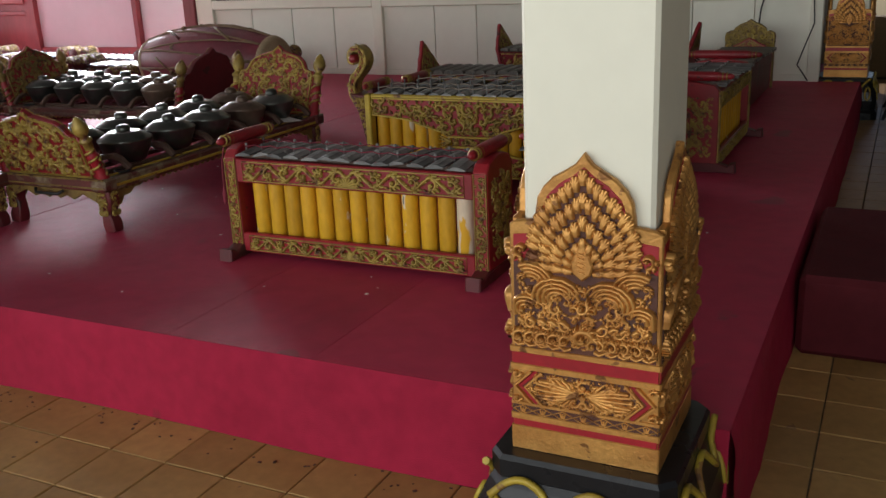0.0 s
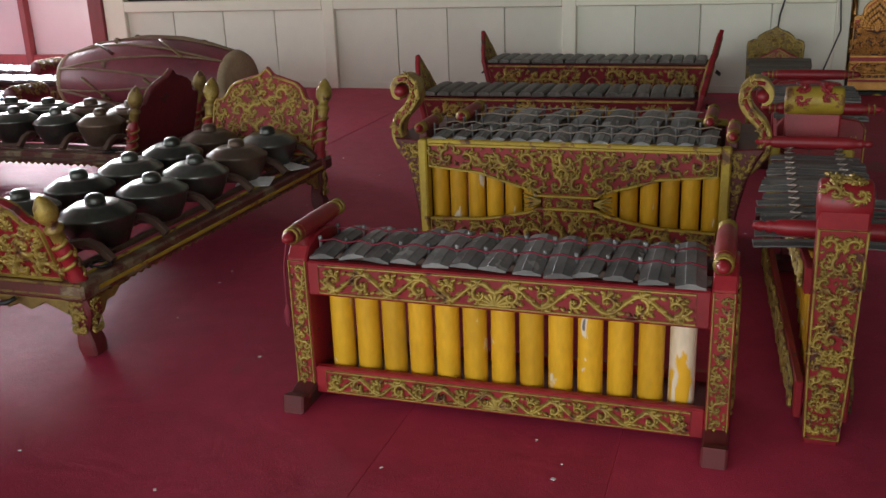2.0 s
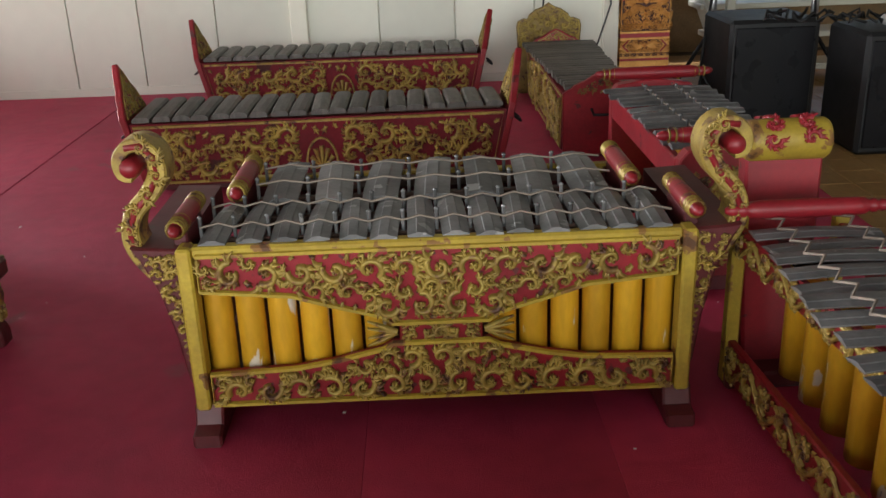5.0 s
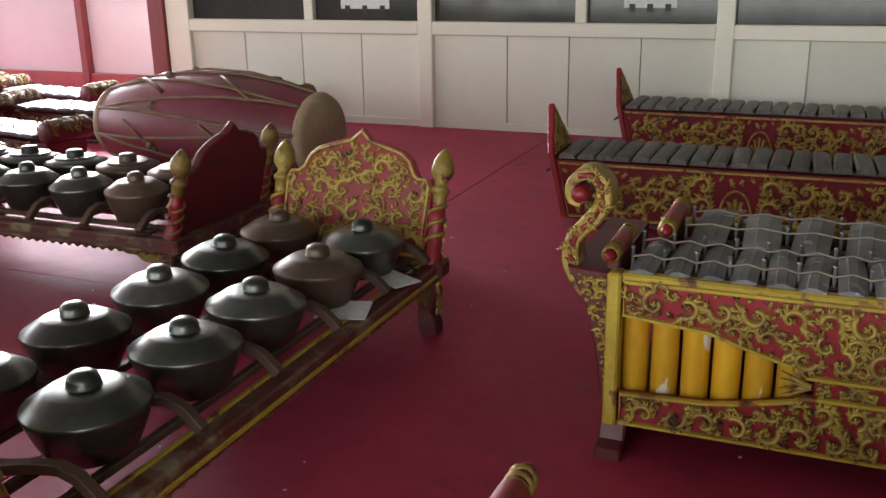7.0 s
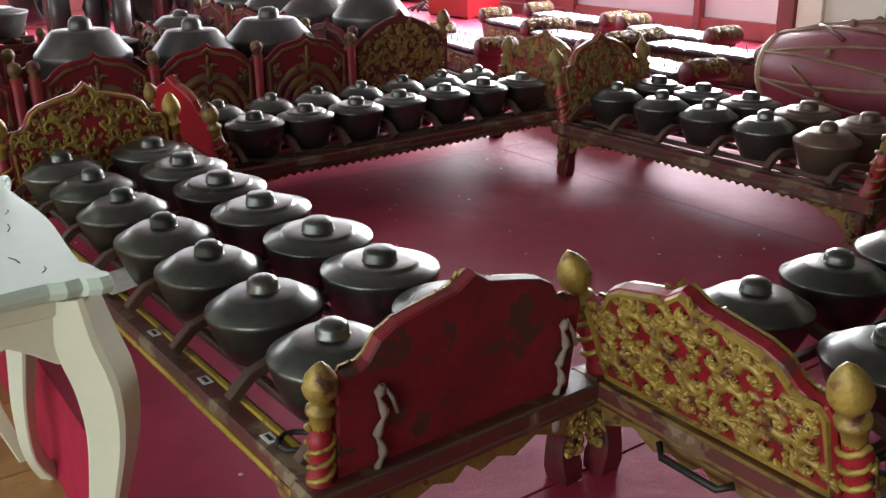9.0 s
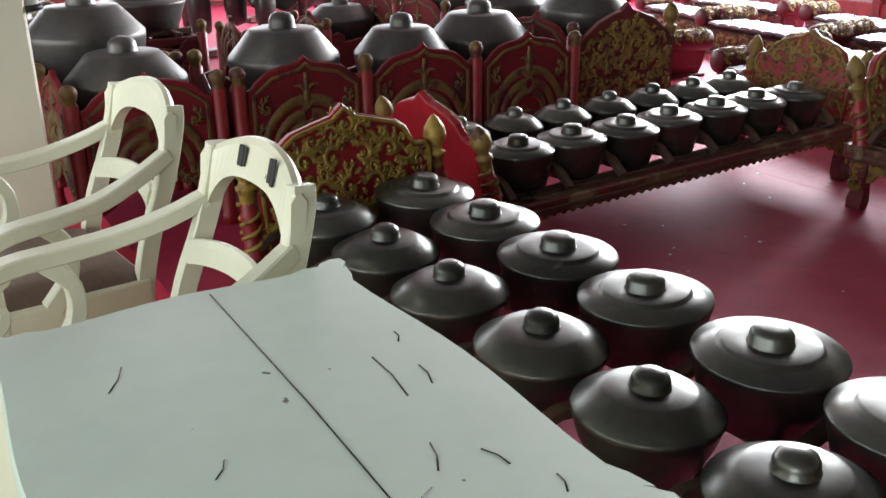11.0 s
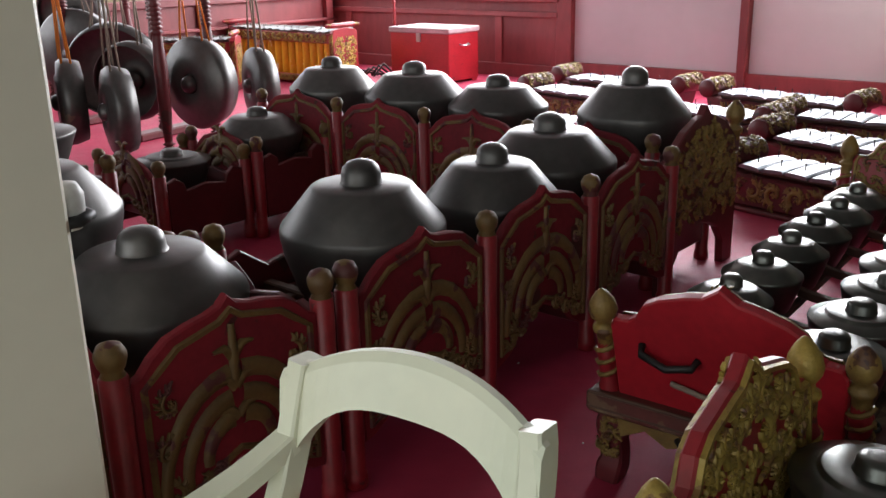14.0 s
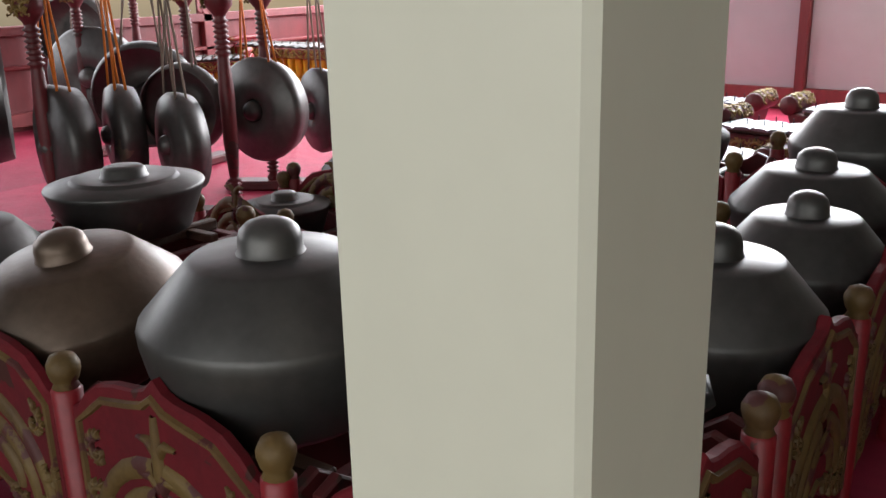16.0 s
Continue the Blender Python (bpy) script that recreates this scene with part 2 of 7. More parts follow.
def box(bm, c, s, bev=0.004, m=I4):
    """A block with chamfered edges."""
    hx, hy, hz = s[0] / 2, s[1] / 2, s[2] / 2
    b = min(bev, hx * 0.6, hy * 0.6, hz * 0.6)
    vs = {}
    for i in (-1, 1):
        for j in (-1, 1):
            for k in (-1, 1):
                for a, p in enumerate(((hx, hy - b, hz - b), (hx - b, hy, hz - b), (hx - b, hy - b, hz))):
                    vs[i, j, k, a] = bm.verts.new(m @ Vector((c[0] + i * p[0], c[1] + j * p[1], c[2] + k * p[2])))
    S = (-1, 1)
    F = []
    for i in S:
        F.append([vs[i, j, k, 0] for j, k in ((-1, -1), (1, -1), (1, 1), (-1, 1))])
        F.append([vs[j, i, k, 1] for j, k in ((-1, -1), (1, -1), (1, 1), (-1, 1))])
        F.append([vs[j, k, i, 2] for j, k in ((-1, -1), (1, -1), (1, 1), (-1, 1))])
        for j in S:
            F.append([vs[i, j, -1, 0], vs[i, j, 1, 0], vs[i, j, 1, 1], vs[i, j, -1, 1]])
            F.append([vs[i, -1, j, 0], vs[i, 1, j, 0], vs[i, 1, j, 2], vs[i, -1, j, 2]])
            F.append([vs[-1, i, j, 1], vs[1, i, j, 1], vs[1, i, j, 2], vs[-1, i, j, 2]])
            for k in S:
                F.append([vs[i, j, k, a] for a in range(3)])
    cc = m @ Vector(c)
    for f in F:
        n = (f[1].co - f[0].co).cross(f[2].co - f[0].co)
        mid = sum((v.co for v in f), Vector()) / len(f)
        bm.faces.new(f if n.dot(mid - cc) > 0 else f[::-1])
    return bm


def lathe(bm, prof, n=24, m=I4, smooth=True):
    """A profile of (radius, height) turned about z."""
    rings = []
    for r, z in prof:
        if r < 1e-5:
            rings.append([bm.verts.new(m @ Vector((0, 0, z)))])
        else:
            rings.append([bm.verts.new(m @ Vector((r * math.cos(2 * math.pi * i / n), r * math.sin(2 * math.pi * i / n), z))) for i in range(n)])
    for a, b in zip(rings, rings[1:]):
        for i in range(n):
            q = [a[i % len(a)], a[(i + 1) % len(a)], b[(i + 1) % len(b)], b[i % len(b)]]
            q = list(dict.fromkeys(q))
            if len(q) > 2:
                f = bm.faces.new(q)
                f.smooth = smooth
    return bm


def prism(bm, pts, t, m=I4, bev=0.004):
    """An outline in the xz plane, t thick along y, with a chamfered rim."""
    area = sum(a[0] * b[1] - b[0] * a[1] for a, b in zip(pts, pts[1:] + pts[:1]))
    if area < 0:
        pts = pts[::-1]
    n = len(pts)
    ins = []
    for i in range(n):
        p, a, b = Vector(pts[i]), Vector(pts[i - 1]), Vector(pts[(i + 1) % n])
        d1, d2 = (p - a), (b - p)
        d1 = d1.normalized() if d1.length > 1e-9 else Vector((1, 0))
        d2 = d2.normalized() if d2.length > 1e-9 else d1
        nn = Vector((-(d1.y + d2.y), d1.x + d2.x))
        nn = nn.normalized() if nn.length > 1e-6 else Vector((-d1.y, d1.x))
        ins.append(p + nn * bev)
    h = t / 2
    rings = [[bm.verts.new(m @ Vector((q[0], y, q[1]))) for q in src] for src, y in ((ins, -h), (pts, -h + bev), (pts, h - bev), (ins, h))]
    bm.faces.new(rings[0])
    bm.faces.new(rings[3][::-1])
    for a, b in zip(rings, rings[1:]):
        for i in range(n):
            bm.faces.new([a[(i + 1) % n], a[i], b[i], b[(i + 1) % n]])
    return bm


def tube(bm, pts, r, n=6, m=I4, caps=True):
    pts = [Vector(p) for p in pts]
    rings = []
    up = Vector((0.13, 0.31, 0.94))
    rs = r if isinstance(r, (list, tuple)) else [r] * len(pts)
    for i, p in enumerate(pts):
        d = (pts[min(i + 1, len(pts) - 1)] - pts[max(i - 1, 0)]).normalized()
        if abs(d.dot(up)) > 0.97:
            up = Vector((1, 0.2, 0.1)).normalized()
        s = d.cross(up).normalized()
        u = s.cross(d)
        rings.append([bm.verts.new(m @ (p + rs[i] * (s * math.cos(2 * math.pi * k / n) + u * math.sin(2 * math.pi * k / n)))) for k in range(n)])
    for a, b in zip(rings, rings[1:]):
        for k in range(n):
            f = bm.faces.new([a[k], a[(k + 1) % n], b[(k + 1) % n], b[k]])
            f.smooth = True
    if caps:
        bm.faces.new(rings[0][::-1])
        bm.faces.new(rings[-1])
    return bm


def smooth_path(rows, k=3):
    """More rows along a path, by Catmull-Rom."""
    out = []
    n = len(rows)
    for i in range(n - 1):
        p0, p1, p2, p3 = rows[max(i - 1, 0)], rows[i], rows[i + 1], rows[min(i + 2, n - 1)]
        for j in range(k):
            t = j / k
            out.append([0.5 * (2 * b + (c - a) * t + (2 * a - 5 * b + 4 * c - d) * t * t + (3 * b - a - 3 * c + d) * t ** 3) for a, b, c, d in zip(p0, p1, p2, p3)])
    out.append(list(rows[-1]))
    return out


def sweep(bm, pts, widths, depths, m=I4, side=Vector((0, 1, 0)), fine=3, edge=0.22):
    """A rectangular bar along pts (in 3D); widths lie across the path, depths along side."""
    rows = [[*p, w, d] for p, w, d in zip(pts, widths, depths)]
    if fine > 1 and len(rows) > 2:
        rows = smooth_path(rows, fine)
    pts = [Vector(r[:3]) for r in rows]
    rings = []
    for i, p in enumerate(pts):
        d = (pts[min(i + 1, len(pts) - 1)] - pts[max(i - 1, 0)]).normalized()
        w = d.cross(side).normalized()
        s = w.cross(d).normalized()
        a, b = rows[i][3] / 2, rows[i][4] / 2
        e = min(a, b) * edge
        rings.append([bm.verts.new(m @ (p + w * x + s * y)) for x, y in ((-a, -b + e), (-a + e, -b), (a - e, -b), (a, -b + e), (a, b - e), (a - e, b), (-a + e, b), (-a, b - e))])
    for a, b in zip(rings, rings[1:]):
        for k in range(8):
            f = bm.faces.new([a[k], b[k], b[(k + 1) % 8], a[(k + 1) % 8]])
            f.smooth = True
        for k in range(8):
            bm.edges.get((a[k], b[k])).smooth = False
    bm.faces.new(rings[0])
    bm.faces.new(rings[-1][::-1])
    return bm


def ribbon(bm, pts, w0, w1, h, m=I4, y=0.0):
    """A rounded ridge of carving in the xz plane, standing towards -y."""
    n = len(pts)
    prev = None
    for i, p in enumerate(pts):
        a, b = pts[max(i - 1, 0)], pts[min(i + 1, n - 1)]
        dx, dz = b[0] - a[0], b[1] - a[1]
        l = math.hypot(dx, dz) or 1
        f = i / (n - 1)
        w = (w0 + (w1 - w0) * f) / 2
        nx, nz = -dz / l * w, dx / l * w
        hh = h * (0.8 + 0.4 * math.sin(f * math.pi))
        ring = [bm.verts.new(m @ Vector((p[0] + nx * k, y - hh * q, p[1] + nz * k))) for k, q in ((1, 0), (0.72, 0.8), (0, 1.0), (-0.72, 0.8), (-1, 0))]
        if prev:
            for k in range(4):
                bm.faces.new([prev[k], prev[k + 1], ring[k + 1], ring[k]]).smooth = True
        prev = ring


def band(bm, pts, w, h, m=I4, y=0.0, closed=True):
    """A flat moulding along an outline in the xz plane."""
    n = len(pts)
    rings = []
    for i, p in enumerate(pts):
        a, b = (pts[i - 1], pts[(i + 1) % n]) if closed else (pts[max(i - 1, 0)], pts[min(i + 1, n - 1)])
        dx, dz = b[0] - a[0], b[1] - a[1]
        l = math.hypot(dx, dz) or 1
        nx, nz = -dz / l * w / 2, dx / l * w / 2
        rings.append([bm.verts.new(m @ Vector(q)) for q in ((p[0] + nx, y, p[1] + nz), (p[0] + nx * 0.6, y - h, p[1] + nz * 0.6), (p[0] - nx * 0.6, y - h, p[1] - nz * 0.6), (p[0] - nx, y, p[1] - nz))])
    for i in range(n if closed else n - 1):
        a, b = rings[i], rings[(i + 1) % n]
        for k in range(3):
            bm.faces.new([a[k], a[k + 1], b[k + 1], b[k]])


def inpoly(x, z, pts):
    c = False
    for (x1, z1), (x2, z2) in zip(pts, pts[1:] + pts[:1]):
        if (z1 > z) != (z2 > z) and x < (x2 - x1) * (z - z1) / (z2 - z1) + x1:
            c = not c
    return c


def curl(bm, cx, cz, r, a0, turn, m, y, h, fat=0.5, lobes=5):
    """A spiral stem that ends in a bud, with paired leaflets thrown off its outer side."""
    n = 13

    def at(f):
        a, q = a0 + turn * f * 5.4, r * (0.86 - 0.6 * f)
        return cx + q * math.cos(a), cz + q * math.sin(a), a
    ribbon(bm, [at(i / (n - 1))[:2] for i in range(n)], r * fat * 0.98, r * fat * 0.66, h, m, y)
    for k in range(4):
        a = a0 + k * 1.57
        ribbon(bm, [(cx - 0.04 * r * math.cos(a), cz - 0.04 * r * math.sin(a)), (cx + 0.13 * r * math.cos(a), cz + 0.13 * r * math.sin(a)), (cx + 0.27 * r * math.cos(a), cz + 0.27 * r * math.sin(a))], r * 0.13, r * 0.24, h * 1.1, m, y)
    for k in range(lobes + 1):
        bx, bz, a = at((0.03 + k * 0.7) / 5.4)
        for q, l, w in ((0.1, 0.78, 0.5), (0.85, 0.68, 0.42)):
            ln = r * l * (1 - 0.07 * k)
            lp = []
            for i in range(4):
                g = i / 3
                aa = a + turn * (q + 0.25 - 0.75 * g)
                lp.append((bx + ln * g * math.cos(aa), bz + ln * g * math.sin(aa)))
            ribbon(bm, lp, r * w, r * 0.06, h * 0.85, m, y)


def leaf(bm, x, z, r, a, m, y, h):
    """Three pointed lobes from one foot."""
    for q, l in ((-0.85, 0.8), (0, 1.15), (0.85, 0.8)):
        ribbon(bm, [(x - 0.5 * r * math.cos(a), z - 0.5 * r * math.sin(a)), (x + r * 0.25 * l * math.cos(a + q), z + r * 0.25 * l * math.sin(a + q)),
                    (x + r * l * math.cos(a + q * 0.75), z + r * l * math.sin(a + q * 0.75))], r * 0.75, r * 0.18, h, m, y)


def carve(bm, outline, r, m=I4, y=0.0, h=0.006, mirror=True, seed=1, margin=0.95, holes=None, fat=0.5):
    """Fills an outline in the xz plane with leafy scrolls: large curls first, smaller ones and leaves packed between."""
    rnd = random.Random(seed)
    xs, zs = [p[0] for p in outline], [p[1] for p in outline]
    x0, x1, z0, z1 = min(xs), max(xs), min(zs), max(zs)
    xc = (x0 + x1) / 2
    ring = [(math.cos(k * 0.785), math.sin(k * 0.785)) for k in range(8)]

    def ok(x, z, q):
        return all(inpoly(x + q * c, z + q * d, outline) for c, d in ring) and not (holes and any(holes(x + q * c, z + q * d) for c, d in ring[::2]))
    put = []

    def place(x, z, q, k):
        put.append((x, z, q))
        a0, turn = rnd.uniform(0, 6.28), 1 if len(put) % 2 else -1
        both = mirror and abs(x - xc) > q * 0.7
        if both:
            put.append((2 * xc - x, z, q))
        for sg in ((1, -1) if both else (1,)):
            X = x if sg > 0 else 2 * xc - x
            A = a0 if sg > 0 else math.pi - a0
            if k < 3:
                curl(bm, X, z, q, A, turn * sg, m, y, h * (1 if k < 2 else 0.85), fat)
            else:
                leaf(bm, X, z, q * 1.1, A, m, y, h * 0.75)

    # a regular row or rows of large curls
    rows = max(1, round((z1 - z0) / (2.1 * r)))
    dz = (z1 - z0) / rows
    xa = xc if mirror else x0
    cols = int((x1 - xa) / (2.15 * r)) + 2
    for j in range(rows):
        for i in range(cols):
            x, z = xa + (i + (0.55 if j % 2 == 0 else 0.0)) * 2.15 * r, z0 + (j + 0.5) * dz
            q = r
            while q > r * 0.6 and not ok(x, z, q):
                q *= 0.9
            if q > r * 0.6:
                place(x, z, q, 0)
    area = (x1 - x0) * (z1 - z0)
    for k, q in ((1, r * 0.72), (2, r * 0.5), (3, r * 0.34), (4, r * 0.24)):
        for _ in range(int(min(500, 3 + 1.6 * area / (q * q)))):
            x, z = rnd.uniform(xa, x1), rnd.uniform(z0, z1)
            if all((x - a) ** 2 + (z - b) ** 2 > (0.8 * (q + c)) ** 2 for a, b, c in put) and ok(x, z, q):
                place(x, z, q, k)


def vine(bm, x0, x1, z0, z1, m=I4, y=0.0, h=0.006):
    """A running scroll between two heights, mirrored about its middle."""
    hh = (z1 - z0) / 2
    zc, xc = (z0 + z1) / 2, (x0 + x1) / 2
    n = max(1, round((x1 - x0) / 2 / (hh * 2.3)))
    step = (x1 - x0) / 2 / n
    for sg in (1, -1):
        stem = []
        for i in range(n * 8 + 1):
            f = i / 8
            stem.append((xc + sg * f * step, zc + math.sin(f * math.pi) * hh * 0.72))
        ribbon(bm, stem, hh * 0.3, hh * 0.26, h, m, y)
        for i in range(n):
            s = 1 if i % 2 == 0 else -1
            x = xc + sg * (i + 0.5) * step
            curl(bm, x, zc - s * hh * 0.1, hh * 0.76, math.pi / 2 if s > 0 else -math.pi / 2, -sg * s, m, y, h, 0.48)
            for k in range(4):
                bx = xc + sg * (i + 0.02 + 0.25 * k) * step
                bz = zc + s * hh * 0.72 * math.sin(math.pi * (0.02 + 0.25 * k))
                ribbon(bm, [(bx, bz), (bx + sg * hh * 0.26, bz + s * hh * 0.22), (bx + sg * hh * 0.6, bz + s * hh * 0.2)], hh * 0.55, hh * 0.14, h * 0.9, m, y)
            for dx, dz in ((-0.85, 0.7), (-0.35, 0.82), (0.3, 0.82), (0.8, 0.66)):
                leaf(bm, x + sg * dx * hh, zc - s * dz * hh, hh * 0.27, (-0.4 if dx < 0 else 2.6) if sg > 0 else (3.5 if dx < 0 else 0.5), m, y, h * 0.8)


def rect(x0, x1, z0, z1):
    return [(x0, z0), (x1, z0), (x1, z1), (x0, z1)]


def sym(half):
    """An outline from its right half, listed from the bottom to the top."""
    return [p for p in half] + [(-x, z) for x, z in reversed(half) if x > 1e-6]


def part(name, bm, material, parent=None, label="", m=None):
    me = bpy.data.meshes.new(name)
    bm.to_mesh(me)
    bm.free()
    me.materials.append(material)
    o = new(name, me)
    if parent is not None:
        o.parent = parent
    if m is not None:
        o.matrix_basis = m
    if label:
        tagged(o, label)
    return o


def again(name, ob, parent, m):
    """Another piece on the same mesh."""
    o = new(name, ob.data)
    o.parent, o.matrix_basis = parent, m
    return o


def thing(name, m, label, category, group=""):
    o = new(name)
    o.empty_display_size = 0.1
    o.matrix_basis = m
    return tagged(o, label, category, group)


def bmn():
    return bmesh.new()


def setting(name, bm, material, label, category):
    return tagged(part(name, bm, material), label, category, kind="structure")


P = 0.272          # top of the carpeted platform


# ---- the large structure ----
bm = bmn()
box(bm, (-4, 2, -0.06), (24, 22, 0.108), 0.001)
setting("ground", bm, GROUT, "dark grout bed under the ochre floor tiles", "floor")

bm = bmn()
box(bm, (-6.92, 5.25, (P - 0.006) / 2), (13.3, 6.72, P - 0.006), 0.01)
setting("platform", bm, CARPET, "low stage platform covered in red carpet", "platform")


def riser(name, x0, y0, x1, y1, nu):
    """The carpet that hangs over an edge, slightly wavy."""
    b = bmn()
    d = Vector((x1 - x0, y1 - y0, 0))
    nrm = Vector((d.y, -d.x, 0)).normalized()
    nv = 8
    g = []
    for i in range(nu + 1):
        col = []
        for j in range(nv + 1):
            f = j / nv
            w = (0.012 * noise.noise((i * 0.16, f * 1.3, x0)) + 0.004 * noise.noise((i * 0.9, f * 5, y0)) + 0.012 + 0.012 * (1 - f) ** 2) * min(1, (1 - f) * 6)
            col.append(b.verts.new(Vector((x0, y0, 0.001 + f * (P - 0.0005))) + d * (i / nu) + nrm * w))
        g.append(col)
    for i in range(nu):
        for j in range(nv):
            f = b.faces.new([g[i][j], g[i + 1][j], g[i + 1][j + 1], g[i][j + 1]])
            f.smooth = True
    return tagged(part(name, b, LIGHTTINTEDRISER), "red carpet hanging over the platform edge, tinted for the light", "carpet", kind="structure")


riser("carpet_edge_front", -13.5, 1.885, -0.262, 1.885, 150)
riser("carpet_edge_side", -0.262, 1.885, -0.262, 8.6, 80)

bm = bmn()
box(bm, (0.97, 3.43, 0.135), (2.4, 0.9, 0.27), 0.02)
setting("step", bm, SHADEDCARPET, "low side platform covered in red carpet, coloured dark for its shade", "step")


def carpet_strip(x0, x1, y0, y1):
    b = bmn()
    box(b, ((x0 + x1) / 2, (y0 + y1) / 2, P - 0.003), (x1 - x0, y1 - y0, 0.006), 0.0012)
    return tagged(part("carpet_strip", b, CARPET), "matte red carpet strip laid on the stage", "carpet", "stage carpet strips", "structure")


for x0, x1, y0, y1 in ((-13.5, -10.6, 1.885, 8.55), (-10.6, -8.0, 1.885, 8.55), (-8.0, -5.6, 1.885, 8.55), (-5.6, -3.384, 1.885, 4.2), (-5.6, -3.384, 4.2, 8.55),
                       (-3.379, -1.85, 1.885, 8.55), (-1.85, -1.35, 1.885, 8.55), (-1.35, -0.262, 1.885, 8.55)):
    carpet_strip(x0, x1, y0, y1)

# back wall with boarded wainscot and a band of windows
BW = 7.47
bm = bmn()
box(bm, (-3.37, BW + 0.07, 0.16), (5.5, 0.14, 0.32), 0.002)
box(bm, (-3.37, BW + 0.07, 2.72), (5.5, 0.14, 1.4), 0.002)
wall_b = setting("wall_north", bm, WALLP, "white painted wall with boarded lower part and windows", "wall")
bm = bmn()
box(bm, (-3.37, BW + 0.075, 0.58), (5.48, 0.08, 0.6), 0.002)
part("wainscot_backing", bm, WALLP, wall_b)
edges = (-6.12, -5.66, -5.2, -4.74, -4.26, -3.71, -3.31, -2.87, -2.39, -1.93, -1.49, -1.03, -0.62)
for i, (a, c) in enumerate(zip(edges, edges[1:])):
    bm = bmn()
    box(bm, ((a + c) / 2, BW + 0.022, 0.57), (c - a - 0.006, 0.026, 0.6), 0.003)
    part("panel", bm, WALLP, wall_b)
for x, w in ((-6.2, 0.2), (-4.26, 0.1), (-2.39, 0.1), (-0.59, 0.09)):
    bm = bmn()
    box(bm, (x, BW + 0.005, 1.15), (w, 0.07, 1.76), 0.006)
    part("post", bm, CREAM, wall_b)
for a, c in ((-6.1, -4.31), (-4.21, -2.44), (-2.34, -0.635)):
    bm = bmn()
    box(bm, ((a + c) / 2, BW + 0.0, 0.915), (c - a, 0.06, 0.085), 0.006)
    part("rail", bm, CREAM, wall_b)
    bm = bmn()
    box(bm, ((a + c) / 2, BW + 0.02, 1.99), (c - a, 0.06, 0.09), 0.006)
    part("rail", bm, CREAM, wall_b)
    mid = {-6.1: -5.13, -4.21: -3.24, -2.34: -1.42}[a]
    bm = bmn()
    box(bm, (mid, BW + 0.02, 1.45), (0.07, 0.05, 0.99), 0.005)
    part("mullion", bm, CREAM, wall_b)
    for p0, p1 in ((a, mid - 0.035), (mid + 0.035, c)):
        w = setting("window_1", bmn(), GLASSDARK, "dark glass window pane above the white wainscot", "window")
        bm = bmn()
        box(bm, ((p0 + p1) / 2, BW + 0.05, 1.45), (p1 - p0, 0.008, 1.0), 0.001)
        part("pane", bm, GLASSDARK, w)
for x0, x1, z in ((-4.9, -4.54, 1.03), (-2.99, -2.68, 1.045)):
    bm = bmn()
    box(bm, ((x0 + x1) / 2, BW + 0.042, z + 0.11), (x1 - x0, 0.002, 0.22), 0.0005)
    pp = tagged(part("paper_notice", bm, PAPER), "white paper notice taped to the window glass", "notice")
    for x in (x0 + 0.05, (x0 + x1) / 2, x1 - 0.05):
        bm = bmn()
        box(bm, (x, BW + 0.039, z), (0.035, 0.003, 0.045), 0.0005)
        part("tape", bm, PLASTIC, pp, "black tape")
bm = bmn()
box(bm, (-1.15, BW + 0.03, 1.1), (0.75, 0.01, 0.2), 0.002)
tagged(part("poster", bm, YELLOW), "yellow poster behind the window glass", "poster")

# recess with white panels in red frames
LW = 8.2
bm = bmn()
box(bm, (-6.36, 7.85, 1.7), (0.12, 0.62, 3.4), 0.003)
setting("wall_return", bm, CREAM, "cream painted return of the back wall", "wall")
bm = bmn()
box(bm, (-6.375, 7.475, 1.72), (0.145, 0.11, 2.9), 0.008)
setting("corner_trim", bm, REDWOOD, "dark red wooden post at the corner of the wall", "post")
bm = bmn()
box(bm, (-7.93, LW + 0.08, 0.16), (3.0, 0.1, 0.3), 0.003)
box(bm, (-9.4, LW + 0.08, 2.96), (6.2, 0.1, 0.92), 0.003)
wall_l = setting("wall_north_west", bm, REDWOOD, "red framed wall of white panels under open windows", "wall")
for a, c in ((-9.4, -7.86), (-7.78, -6.42)):
    bm = bmn()
    box(bm, ((a + c) / 2, LW + 0.07, 0.86), (c - a, 0.03, 0.95), 0.004)
    part("panel", bm, FABRIC, wall_l)
for x, w in ((-9.47, 0.16), (-7.82, 0.07)):
    bm = bmn()
    box(bm, (x, LW + 0.04, 1.4), (w, 0.1, 2.25), 0.006)
    part("post", bm, REDWOOD, wall_l)
for z, hh in ((0.36, 0.15), (1.36, 0.1)):
    bm = bmn()
    box(bm, (-7.95, LW + 0.045, z), (2.98, 0.06, hh), 0.006)
    part("rail", bm, REDWOOD, wall_l)
bm = bmn()
box(bm, (-11.0, LW + 0.07, 0.6), (2.95, 0.1, 0.72), 0.004)
part("boarding", bm, REDWOOD, wall_l, "dark red wooden boarding")
for z, hh, d in ((0.985, 0.07, 0.16), (0.84, 0.05, 0.12), (0.33, 0.12, 0.12)):
    bm = bmn()
    box(bm, (-11.0, LW + 0.05, z), (2.95, d, hh), 0.006)
    part("rail", bm, REDWOOD, wall_l)
for x in (-12.2, -10.2):
    bm = bmn()
    box(bm, (x, LW + 0.03, 0.6), (0.08, 0.06, 0.46), 0.006)
    part("stile", bm, REDWOOD, wall_l)
bm = bmn()
box(bm, (-12.48, 4.3, 0.5), (0.1, 7.8, 1.0), 0.004)
box(bm, (-12.48, 4.3, 3.0), (0.1, 7.8, 0.84), 0.004)
